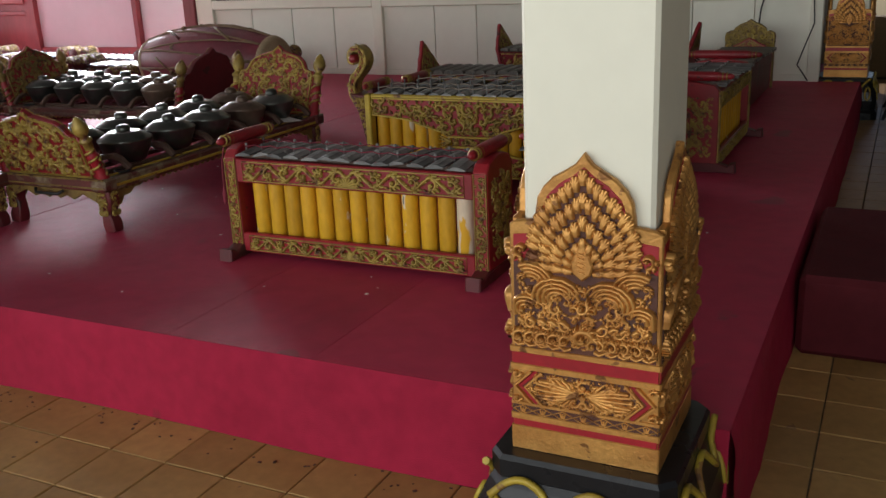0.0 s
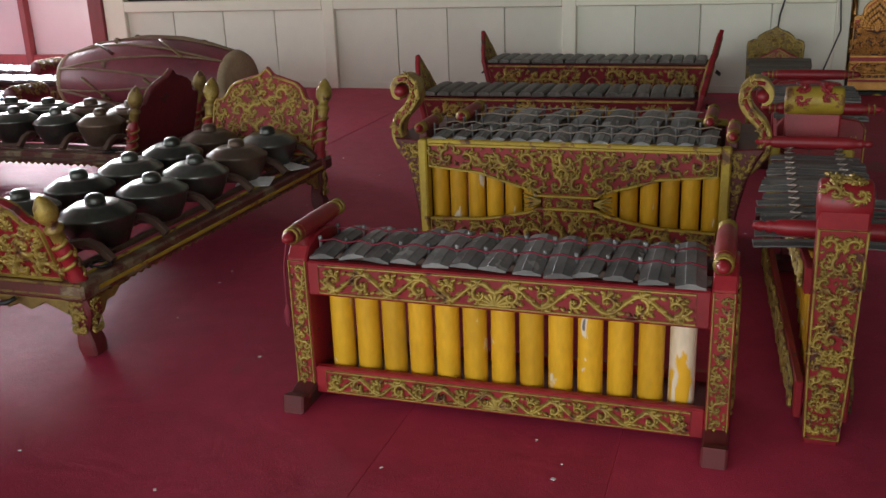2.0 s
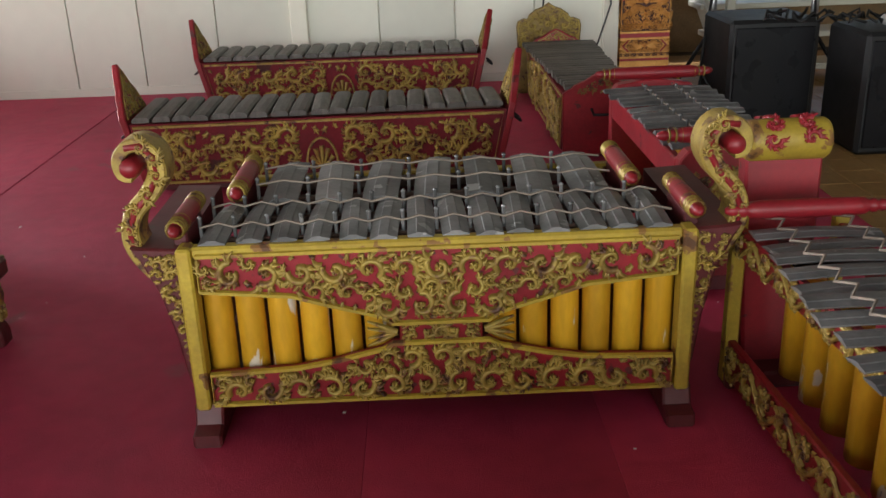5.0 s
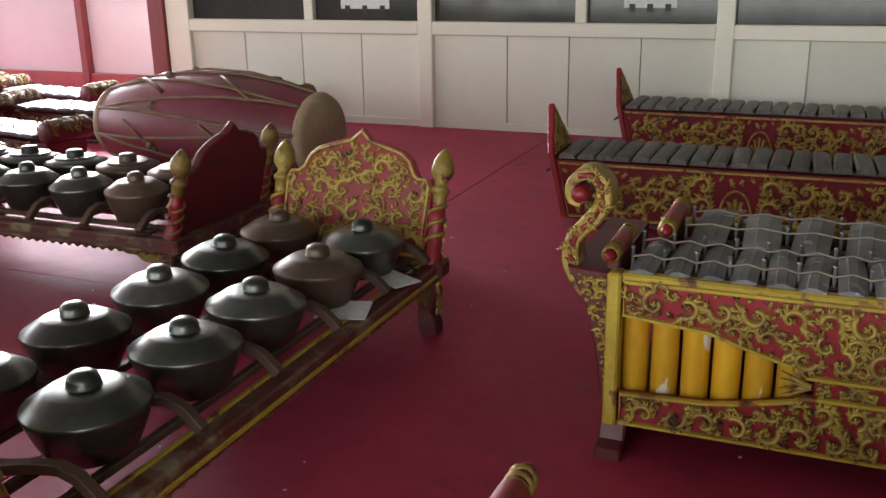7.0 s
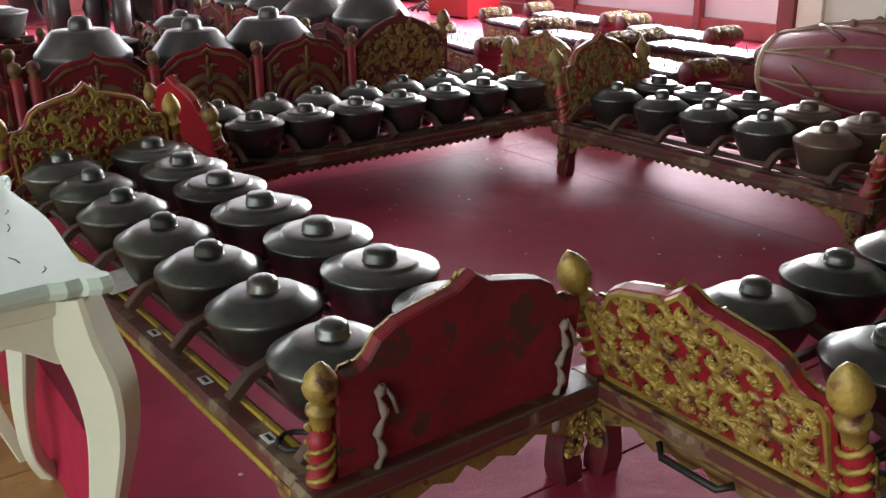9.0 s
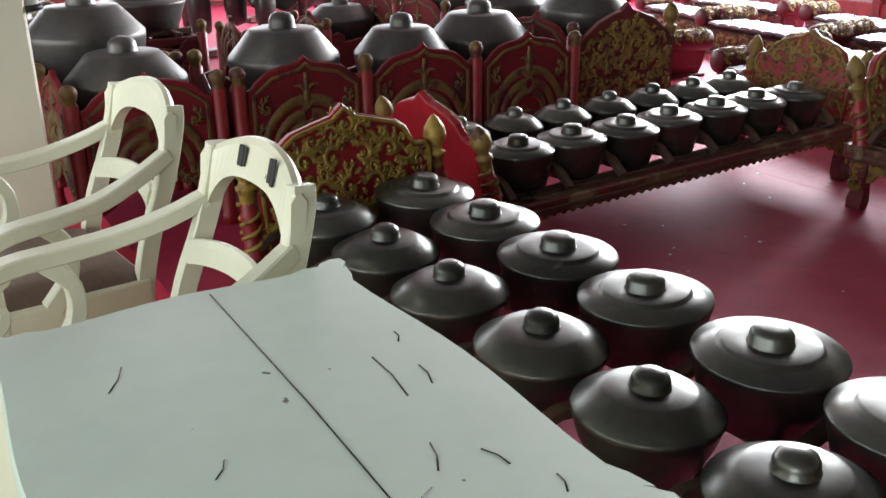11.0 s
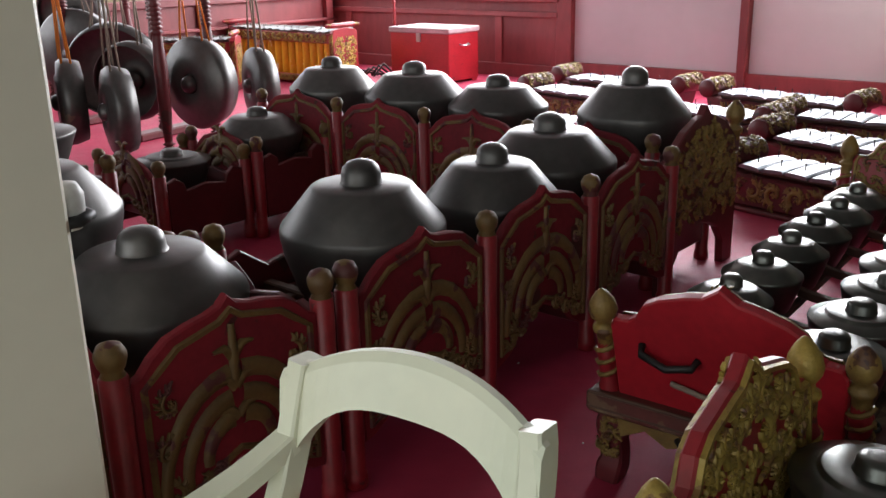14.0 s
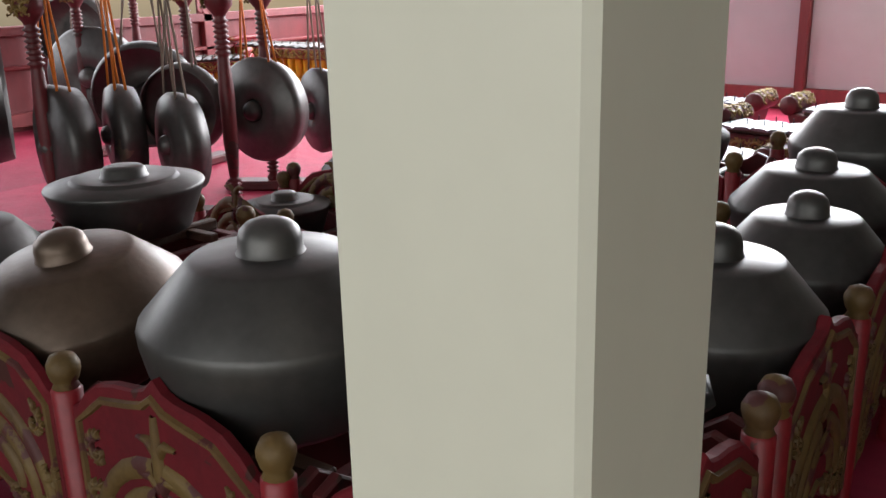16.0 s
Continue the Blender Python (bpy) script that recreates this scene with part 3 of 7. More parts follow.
wall_w = setting("wall_west", bm, REDWOOD, "red wooden wainscot under a bright open window band", "wall")
for z, hh in ((1.0, 0.07), (0.74, 0.03), (0.36, 0.1)):
    bm = bmn()
    box(bm, (-12.41, 4.3, z), (0.08, 7.8, hh), 0.006)
    part("rail", bm, REDWOOD, wall_w)
for y in (0.5, 2.5, 4.5, 6.5, 8.1):
    bm = bmn()
    box(bm, (-12.42, y, 1.5), (0.1, 0.1, 2.3), 0.006)
    part("post", bm, REDWOOD, wall_w)

# ceiling and far sides added to close the hall, unseen except the passage wall
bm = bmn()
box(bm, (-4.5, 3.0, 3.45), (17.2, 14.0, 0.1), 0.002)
setting("ceiling", bm, CEIL, "unseen hall ceiling, coloured dark grey to cut bounced light", "ceiling")
bm = bmn()
box(bm, (-4.5, -3.6, 0.2), (17.2, 0.16, 0.4), 0.002)
box(bm, (-4.5, -3.6, 3.25), (17.2, 0.16, 0.3), 0.002)
setting("wall_south", bm, BRICKW, "unseen plastered wall added around the open front of the hall", "wall")
bm = bmn()
box(bm, (-12.48, -1.5, 1.7), (0.1, 3.9, 3.4), 0.002)
setting("wall_south_west", bm, BRICKW, "unseen plastered wall added to close the hall", "wall")
bm = bmn()
box(bm, (4.1, 3.0, 1.7), (0.16, 14, 3.4), 0.002)
setting("wall_east", bm, BRICKW, "unseen plastered wall added to close the hall", "wall")
bm = bmn()
box(bm, (1.8, 9.9, 0.28), (4.8, 0.16, 0.56), 0.002)
box(bm, (1.8, 9.9, 2.4), (4.8, 0.16, 2.1), 0.002)
box(bm, (-0.68, 8.75, 1.7), (0.12, 2.2, 3.4), 0.002)
box(bm, (-3.45, 7.66, 1.7), (5.5, 0.05, 3.4), 0.002)
setting("wall_north_east", bm, mat("tan_wall", (0.3, 0.2, 0.1), rough=0.6), "tan lower wall of the passage beyond", "wall")

# ---- columns ----
OGEE = [(0.147, 0.0), (0.147, 0.40), (0.147, 0.475), (0.135, 0.482), (0.096, 0.487), (0.094, 0.505), (0.09, 0.53), (0.078, 0.552), (0.058, 0.571), (0.034, 0.585), (0.016, 0.597), (0.004, 0.612), (0.0, 0.618)]


def column(x, y, z0, shaft, label, base=True, high=3.4):
    c = thing("column", T(x, y, 0), label, "column", "hall columns")
    b = bmn()
    box(b, (0, 0, (z0 + high) / 2), (shaft, shaft, high - z0), 0.008)
    part("shaft", b, CREAM, c, "smooth cream painted square shaft")
    if not base:
        return c
    foot = bmn()
    prof = [(0.235, 0), (0.235, 0.05), (0.222, 0.07), (0.228, 0.14), (0.22, 0.2), (0.195, 0.255), (0.186, 0.27), (0.19, 0.275), (0.19, z0 - 0.01), (0.184, z0)]
    rings = [[foot.verts.new((sx * r, sy * r, z)) for sx, sy in ((-1, -0.85), (-0.85, -1), (0.85, -1), (1, -0.85), (1, 0.85), (0.85, 1), (-0.85, 1), (-1, 0.85))] for r, z in prof]
    for a, d in zip(rings, rings[1:]):
        for k in range(8):
            foot.faces.new([a[k], a[(k + 1) % 8], d[(k + 1) % 8], d[k]])
    foot.faces.new(rings[-1])
    part("foot", foot, BLACK, c, "glossy black moulded foot")
    core = bmn()
    box(core, (0, 0, z0 + 0.24), (0.284, 0.284, 0.47), 0.002)
    part("base_core", core, BRONZEGOLD, c)
    for k in range(4):
        R = T(0, 0, z0, 0, 0, 90 * k)
        out = sym([(min(px, 0.131 if k % 2 else 1), pz) for px, pz in OGEE])
        b = bmn()
        prism(b, out, 0.016, R @ T(0, -0.139, 0), 0.003)
        face = part("carved_face", b, BRONZEGOLD, c, "gold face with carved leaf relief")
        M, y = R, -0.147
        b = bmn()
        inner = sym([(0.139, 0.225), (0.139, 0.455), (0.085, 0.462), (0.082, 0.5), (0.07, 0.535), (0.045, 0.56), (0.02, 0.575), (0.0, 0.592)])
        prism(b, inner, 0.002, M @ T(0, y, 0), 0.0006)
        for za, zb in ((0.188, 0.213), (0.052, 0.068)):
            prism(b, rect(-0.145, 0.145, za, zb), 0.003, M @ T(0, y, 0), 0.0008)
        part("red_ground", b, BRIGHTRED, face, "red painted ground and bands")
        # thin dark sheets put shade into the gaps of the gold carving
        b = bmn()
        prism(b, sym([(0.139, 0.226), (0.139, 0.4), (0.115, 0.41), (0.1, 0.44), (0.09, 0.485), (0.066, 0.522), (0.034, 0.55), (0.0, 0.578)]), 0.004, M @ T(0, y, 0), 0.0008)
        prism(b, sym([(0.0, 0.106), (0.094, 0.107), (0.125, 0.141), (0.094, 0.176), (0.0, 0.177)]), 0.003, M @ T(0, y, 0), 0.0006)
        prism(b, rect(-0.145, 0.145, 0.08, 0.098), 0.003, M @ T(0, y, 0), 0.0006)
        part("dark_ground", b, SHADEDRECESS, face, "dark red-brown sheet standing for shade behind the leaves")
        b = bmn()
        # flame of petal rows over a lotus of curls
        flame = [(0.1, 0.40), (0.103, 0.44), (0.091, 0.487), (0.066, 0.524), (0.034, 0.553), (0.0, 0.585)]
        for kf, n in ((0.94, 13), (0.72, 10), (0.5, 7), (0.3, 5)):
            pts = smooth_path([(px * kf, 0.392 + (pz - 0.392) * kf) for px, pz in flame], 6)
            ribbon(b, [(-px, pz) for px, pz in pts] + [(px, pz) for px, pz in reversed(pts[:-1])], 0.016, 0.016, 0.007, M, y)
            cum = [0.0]
            for p, q in zip(pts, pts[1:]):
                cum.append(cum[-1] + math.hypot(q[0] - p[0], q[1] - p[1]))
            for i in range(n):
                want = cum[-1] * i / (n - 1)
                k2 = min(range(len(pts)), key=lambda e: abs(cum[e] - want))
                px, pz = pts[k2]
                a = math.atan2((pz - 0.40) * 0.9 + 0.012, px)
                for sg in ((1, -1) if px > 0.002 else (1,)):
                    A = a if sg > 0 else math.pi - a
                    rr = 0.0155 if kf > 0.4 else 0.011
                    for q, l in ((-0.9, 0.75), (-0.3, 1.0), (0.3, 1.0), (0.9, 0.75)):
                        ribbon(b, [(sg * px - 0.9 * rr * math.cos(A), pz - 0.9 * rr * math.sin(A)), (sg * px + 0.3 * rr * math.cos(A + q), pz + 0.3 * rr * math.sin(A + q)), (sg * px + rr * l * math.cos(A + q * 0.8), pz + rr * l * math.sin(A + q * 0.8))], 0.0125, 0.0075, 0.011 + 0.004 * (1 - kf), M, y)
        drop = [(0.0, 0.378), (0.018, 0.392), (0.022, 0.41), (0.014, 0.43), (0.008, 0.447), (0, 0.457)]
        prism(b, sym(drop), 0.03, M @ T(0, y, 0), 0.004)
        for i in range(5):
            for sg in (1, -1):
                ribbon(b, [(sg * -0.016, 0.39 + i * 0.009), (0, 0.396 + i * 0.009), (sg * 0.016, 0.402 + i * 0.009)], 0.0025, 0.0025, 0.0175, M, y)
        for sg in (1, -1):
            # nested crescents beside the bud, leaves sweeping up outside them
            for cx, cz, radii, a0, a1 in ((0.05, 0.335, (0.043, 0.034, 0.025, 0.016), 2.75, -0.35), (0.1, 0.365, (0.037, 0.029, 0.021, 0.013), 3.3, 0.9), (0.112, 0.31, (0.026, 0.018, 0.01), 2.6, -0.6)):
                for ring_no, q in enumerate(radii):
                    pts = [(sg * min(0.134, cx + q * 1.12 * math.cos(a0 + (a1 - a0) * f / 7)), cz + q * math.sin(a0 + (a1 - a0) * f / 7)) for f in range(8)]
                    ribbon(b, pts, 0.0058, 0.0105, 0.016 - 0.0012 * ring_no, M, y)
            curl(b, sg * 0.12, 0.428, 0.017, -math.pi / 2, sg, M, y, 0.016, 0.5, 2)
            for i in range(5):
                px = sg * (0.034 + i * 0.0235)
                curl(b, px, 0.252, 0.0145, math.pi * 0.75 if sg > 0 else math.pi * 0.25, -sg, M, y, 0.016, 0.62, 4)
                ribbon(b, [(px - sg * 0.012, 0.236), (px, 0.233), (px + sg * 0.014, 0.24)], 0.009, 0.005, 0.012, M, y)
            for i in range(5):
                ribbon(b, [(sg * (0.03 + i * 0.022), 0.28), (sg * (0.038 + i * 0.022), 0.29), (sg * (0.05 + i * 0.02), 0.288)], 0.012, 0.005, 0.013, M, y)
        curl(b, 0, 0.262, 0.024, 0, 1, M, y, 0.019, 0.6, 5)
        curl(b, 0, 0.325, 0.016, 1, -1, M, y, 0.019, 0.6, 4)
        carve(b, sym([(0.132, 0.23), (0.132, 0.39), (0.09, 0.4), (0.03, 0.37)]), 0.016, M, y, 0.009, True, 31)
        part("leaf_carving", b, BRONZEGOLD, face)
        # middle band with a diamond, lozenge strip below
        b = bmn()
        for za, zb, hh in ((0.213, 0.226, 0.008), (0.176, 0.189, 0.008), (0.098, 0.106, 0.006), (0.066, 0.08, 0.007), (0.0, 0.052, 0.006)):
            prism(b, rect(-0.149, 0.149, za, zb), hh, M @ T(0, y, 0), 0.002)
        for sg in (1, -1):
            for o, w in ((0.0, 0.007), (-0.022, 0.007)):
                band(b, [(sg * (0.105 + o), 0.176), (sg * (0.14 + o), 0.141), (sg * (0.105 + o), 0.106)], w, 0.008, M, y, False)
            for i in range(5):
                a = -0.9 + i * 0.45
                pts = [(sg * (0.012 + 0.085 * f * math.cos(a * 0.5)), 0.141 + 0.03 * math.sin(a * 1.6 * f) * (1 - 0.4 * f)) for f in (0, 0.3, 0.6, 1)]
                ribbon(b, pts, 0.013, 0.006, 0.012, M, y)
            curl(b, sg * 0.055, 0.155, 0.014, 0, sg, M, y, 0.012, 0.6)
            curl(b, sg * 0.055, 0.127, 0.014, 3, -sg, M, y, 0.012, 0.6)
            curl(b, sg * 0.136, 0.168, 0.009, 0, sg, M, y, 0.009, 0.6)
            curl(b, sg * 0.136, 0.114, 0.009, 0, sg, M, y, 0.009, 0.6)
            for q in (0.03, 0.0425, 0.055):
                ribbon(b, [(sg * 0.02, 0.141), (sg * q, 0.16), (sg * (q + 0.012), 0.168)], 0.01, 0.005, 0.01, M, y)
                ribbon(b, [(sg * 0.02, 0.141), (sg * q, 0.122), (sg * (q + 0.012), 0.114)], 0.01, 0.005, 0.01, M, y)
        curl(b, 0, 0.141, 0.014, 0, 1, M, y, 0.012, 0.4)
        carve(b, sym([(0.001, 0.107), (0.09, 0.108), (0.12, 0.141), (0.09, 0.175), (0.0, 0.176)]), 0.0135, M, y, 0.008, True, 12)
        for i in range(7):
            x0 = -0.145 + i * 0.0415
            band(b, [(x0, 0.089), (x0 + 0.0207, 0.098), (x0 + 0.0415, 0.089), (x0 + 0.0207, 0.08)], 0.003, 0.004, M, y)
            for q in (-0.006, 0, 0.006):
                ribbon(b, [(x0 + 0.0207 + q * 0.3, 0.083), (x0 + 0.0207 + q, 0.094)], 0.005, 0.003, 0.005, M, y)
        part("band_carving", b, BRONZEGOLD, face)
        b = bmn()
        for sg in (1, -1):
            band(b, [(sg * 0.094, 0.176), (sg * 0.129, 0.141), (sg * 0.094, 0.106)], 0.012, 0.003, M, y, False)
        part("red_chevron", b, BRIGHTRED, face, "red painted chevrons")
        # yellow scalloped line painted on the foot
        b = bmn()
        F = T(0, 0, 0, 0, 0, 90 * k)

        def on_foot(x, z):
            return (x, -(max(0.194, (0.228 - (z - 0.14) * 0.13) if z < 0.2 else (0.22 - (z - 0.2) * 0.45)) + 0.003), z)
        tube(b, [on_foot(-0.18 + 0.36 * i / 40, 0.215 + 0.06 * abs(math.sin(i / 40 * math.pi * 2.5 + 0.0)) + 0.02 * (abs(i / 20 - 1)) ** 4) for i in range(41)], 0.0085, 6, F)
        for sg in (1, -1):
            tube(b, [on_foot(sg * (0.165 + 0.017 * math.cos(q)), 0.19 + 0.045 * math.sin(q)) for q in [i * 0.525 for i in range(13)]], 0.006, 6, F)
        part("painted_trim", b, YELLOW, c, "yellow scalloped line on the black foot")
    return c


column(-0.496, 1.722, 0.322, 0.25, "cream square column with carved gold and red base on a black foot")
column(-0.372, 7.66, 0.30, 0.25, "cream square column with carved orange gold base by the back wall")
col2 = column(-6.10, 1.585, 0.0, 0.2, "plain cream square column beside the row of large gong kettles", False)

FX = T(-6.042, 1.70, 1.02)
bm = bmn()
lathe(bm, [(0, 0), (0.02, 0.0), (0.027, 0.01), (0.028, 0.05), (0.02, 0.066), (0, 0.07)], 16, FX)
box(bm, (-0.02, -0.005, 0.035), (0.045, 0.03, 0.03), 0.006, FX)
lamp = tagged(part("column_fitting", bm, WHITEPL), "white plastic fitting strapped to the column", "fitting")
bm = bmn()
tube(bm, [(-0.012, -0.02, 0.012), (0.02, -0.022, 0.014), (0.034, 0.0, 0.016), (0.02, 0.026, 0.018), (-0.015, 0.028, 0.02)], 0.009, 6, FX)
tube(bm, [(0.028, -0.012, 0.014), (0.022, -0.018, -0.02), (-0.002, -0.026, -0.06)], 0.004, 5, FX)
part("strap", bm, PLASTIC, lamp, "black strap")


# ---- metallophones ----
def key_bm(w, l, t, facets=True, bow=0.006):
    """A key that lies along y, with a faceted, slightly bowed top."""
    b = bmn()
    prof = ((-0.5, 0.0), (-0.5, 0.4), (-0.2, 0.8), (-0.16, 1.0), (0.16, 0.97), (0.21, 0.78), (0.5, 0.35), (0.5, 0.0)) if facets else ((-0.5, 0.0), (-0.5, 0.55), (-0.36, 0.9), (0, 1.0), (0.36, 0.9), (0.5, 0.55), (0.5, 0.0))
    rings = []
    for f in (-0.5, -0.25, 0, 0.25, 0.5):
        zz = bow * (1 - 4 * f * f)
        k = 1.0 if abs(f) < 0.4 else 0.97
        rings.append([b.verts.new((x * w * k, f * l, z * t + zz)) for x, z in prof])
    n = len(prof)
    for a, c in zip(rings, rings[1:]):
        for i in range(n):
            b.faces.new([a[(i + 1) % n], a[i], c[i], c[(i + 1) % n]])
    b.faces.new(rings[0])
    b.faces.new(rings[-1][::-1])
    return b


PEG = [(0, 0), (0.006, 0.002), (0.011, 0.012), (0.013, 0.02), (0.009, 0.026), (0.014, 0.032), (0.015, 0.04), (0.011, 0.046), (0.017, 0.054), (0.019, 0.07)]


def peg(bm, p, length, k=1.0, m=I4):
    """A turned handle lying along y with ringed ends."""
    L2 = length / 2
    prof = [(r * k, -L2 + z * k) for r, z in PEG] + [(0.02 * k, 0)] + [(r * k, L2 - z * k) for r, z in reversed(PEG)]
    lathe(bm, prof, 12, m @ T(p[0], p[1], p[2], -90))


def strings(bm, xs, y, z, amp, r, m=I4):
    """A cord that zigzags from key to key."""
    pts = []
    for i, x in enumerate(xs):
        pts.append((x, y + amp * (1 if i % 2 else -1), z + (0.004 if i % 2 else 0.0)))
    tube(bm, pts, r, 4, m)


def tubes(parent, xs, y, z0, z1, r, worn=(), half=()):
    for i, x in enumerate(xs):
        b = bmn()
        lathe(b, [(0, 0), (r * 0.96, 0), (r, 0.004), (r, z1 - z0)], 14)
        part("tube", b, TUBEWORN if i in worn else TUBEHALF if i in half else TUBE, parent, "worn whitish tube" if i in worn else "yellow tube with flaked paint" if i in half else "chipped yellow tube", T(x, y, z0))


def saron(m, label, n=13, w=1.02, d=0.21, h=0.36, cords=REDCORD, keyw=0.064, group="tube metallophones", worn=(12,), half=(), gold=GOLD):
    """A low frame with a carved rail above and below a row of yellow tubes, and iron keys on top."""
    s = thing("metallophone", m, label, "metallophone", group)
    hw = w / 2
    f, bk = -d / 2, d / 2
    for sg in (-1, 1):
        b = bmn()
        X = sg * (hw - 0.025)
        half = [(d / 2, 0.03), (d / 2, h + 0.005), (d / 2 - 0.02, h + 0.03), (0.04, h + 0.045), (0, h + 0.05)]
        prism(b, sym(half), 0.05, T(X, 0, 0, 0, 0, 90), 0.004)
        e = part("end_board", b, RED, s)
        b = bmn()
        carve(b, rect(-0.02, 0.02, 0.045, h - 0.005), 0.017, T(X, f, 0), -0.001, 0.006)
        band(b, rect(-0.021, 0.021, 0.042, h), 0.004, 0.004, T(X, f, 0), -0.001)
        part("end_carving", b, gold, e)
        b = bmn()
        carve(b, rect(-d / 2 + 0.02, d / 2 - 0.02, 0.06, h - 0.02), 0.035, T(sg * hw, 0, 0, 0, 0, 90 * sg), -0.001, 0.006)
        part("side_carving", b, gold, e)
        b = bmn()
        prism(b, [(-d / 2 - 0.085, 0), (d / 2 + 0.05, 0), (d / 2 + 0.05, 0.025), (d / 2, 0.045), (-d / 2, 0.045), (-d / 2 - 0.05, 0.03), (-d / 2 - 0.055, 0.04), (-d / 2 - 0.08, 0.045)], 0.055, T(X, 0, 0, 0, 0, 90), 0.005)
        part("foot", b, DARKRED, s)
        b = bmn()
        peg(b, (X - sg * 0.005, 0, h + 0.068), d + 0.12, 1.15)
        part("handle", b, RED, s, "turned red handle with gold rings")
        ring = None
        for q in (-1, 1):
            for o in (0.02, 0.036, 0.05):
                mm = T(X - sg * 0.005, q * ((d + 0.12) / 2 - o * 1.15 - 0.01), h + 0.068, 90)
                if ring:
                    again("gilded_ring", ring, s, mm)
                else:
                    b = bmn()
                    lathe(b, [(0.016, -0.003), (0.0215, 0), (0.016, 0.003)], 12)
                    ring = part("gilded_ring", b, gold, s, "", mm)
    for za, zb, nm in ((h - 0.085, h, "upper_rail"), (0.018, 0.088, "lower_rail")):
        b = bmn()
        box(b, (0, f + 0.012, (za + zb) / 2), (w - 0.1, 0.024, zb - za), 0.004)
        box(b, (0, bk - 0.012, (za + zb) / 2), (w - 0.1, 0.024, zb - za), 0.004)
        r = part(nm, b, RED, s)
        b = bmn()
        x1 = hw - 0.08
        band(b, rect(-x1, x1, za + 0.009, zb - 0.009), 0.005, 0.004, I4, f - 0.0005)
        vine(b, -x1 + 0.006, x1 - 0.006, za + 0.012, zb - 0.012, I4, f - 0.0005, 0.012)
        for i in range(9):
            a = math.pi * i / 8
            q = (zb - za) * 0.33
            ribbon(b, [(0, za + 0.016), (q * 0.6 * math.cos(a), za + 0.016 + q * 0.6 * math.sin(a)), (q * 1.3 * math.cos(a), za + 0.016 + q * 1.05 * math.sin(a))], 0.006, 0.011, 0.009, I4, f - 0.001)
        part("rail_carving", b, gold, r)
    b = bmn()
    box(b, (0, 0, 0.06), (w - 0.1, d - 0.05, 0.012), 0.002)
    part("tube_shelf", b, DARKRED, s)
    for q in (-0.055, 0.055):
        b = bmn()
        box(b, (0, q, h + 0.004), (w - 0.1, 0.018, 0.02), 0.003)
        part("key_bar", b, OLDWOOD, s)
    step = (w - 0.13) / n
    xs = [-(w - 0.13) / 2 + (i + 0.5) * step for i in range(n)]
    tubes(s, [x * 0.985 for x in xs], f + 0.06, 0.066, h - 0.03, step * 0.42, worn, half)
    first = None
    rnd = random.Random(3)
    for i, x in enumerate(xs):
        mm = T(x, -0.004 + rnd.uniform(-0.008, 0.008), h + 0.016, rnd.uniform(-1.5, 1.5), rnd.uniform(-10, 6), rnd.uniform(-4, 4)) @ Matrix.Diagonal((1, 0.97 + 0.16 * i / n, 1, 1))
        if not first:
            first = part("key", key_bm(keyw, d + 0.03, 0.012), IRON, s, "", mm)
        else:
            again("key", first, s, mm)
    b = bmn()
    for q in (-0.052, 0.052):
        zx = []
        for x in xs:
            zx += [x - step * 0.5, x]
        strings(b, zx + [xs[-1] + step * 0.5], q, h + 0.036, 0.006, 0.0022)
    part("key_cord", b, cords, s, "thin red cord over the keys")
    pin = None
    for x in xs:
        for q in (-0.052, 0.052):
            mm = T(x - step * 0.5, q, h + 0.002)
            if pin:
                again("key_pin", pin, s, mm)
            else:
                b = bmn()
                lathe(b, [(0.004, 0), (0.004, 0.036), (0.006, 0.038), (0.005, 0.045), (0, 0.046)], 6)
                pin = part("key_pin", b, IRON, s, "", mm)
    if cords == REDCORD:
        b = bmn()
        tube(b, [(-hw - 0.004, f + 0.02, h + 0.06), (-hw - 0.01, f, h - 0.02), (-hw - 0.008, f - 0.006, h - 0.11)], 0.0025, 5)
        lathe(b, [(0.003, 0.02), (0.009, 0.0), (0.007, -0.03), (0.002, -0.04)], 8, T(-hw - 0.008, f - 0.006, h - 0.13))
        part("tassel", b, REDCORD, s, "hanging red tassel")
    return s


saron(T(-1.635, 2.69, P), "red and gold carved metallophone with chipped yellow tubes and iron keys", half=(0, 3, 4, 6, 10))
saron(T(-0.88, 4.80, P, 0, 0, 90), "carved metallophone with a yellow tube side and thin iron keys", 11, 0.95, 0.3, 0.37, ROPE, 0.05, worn=())


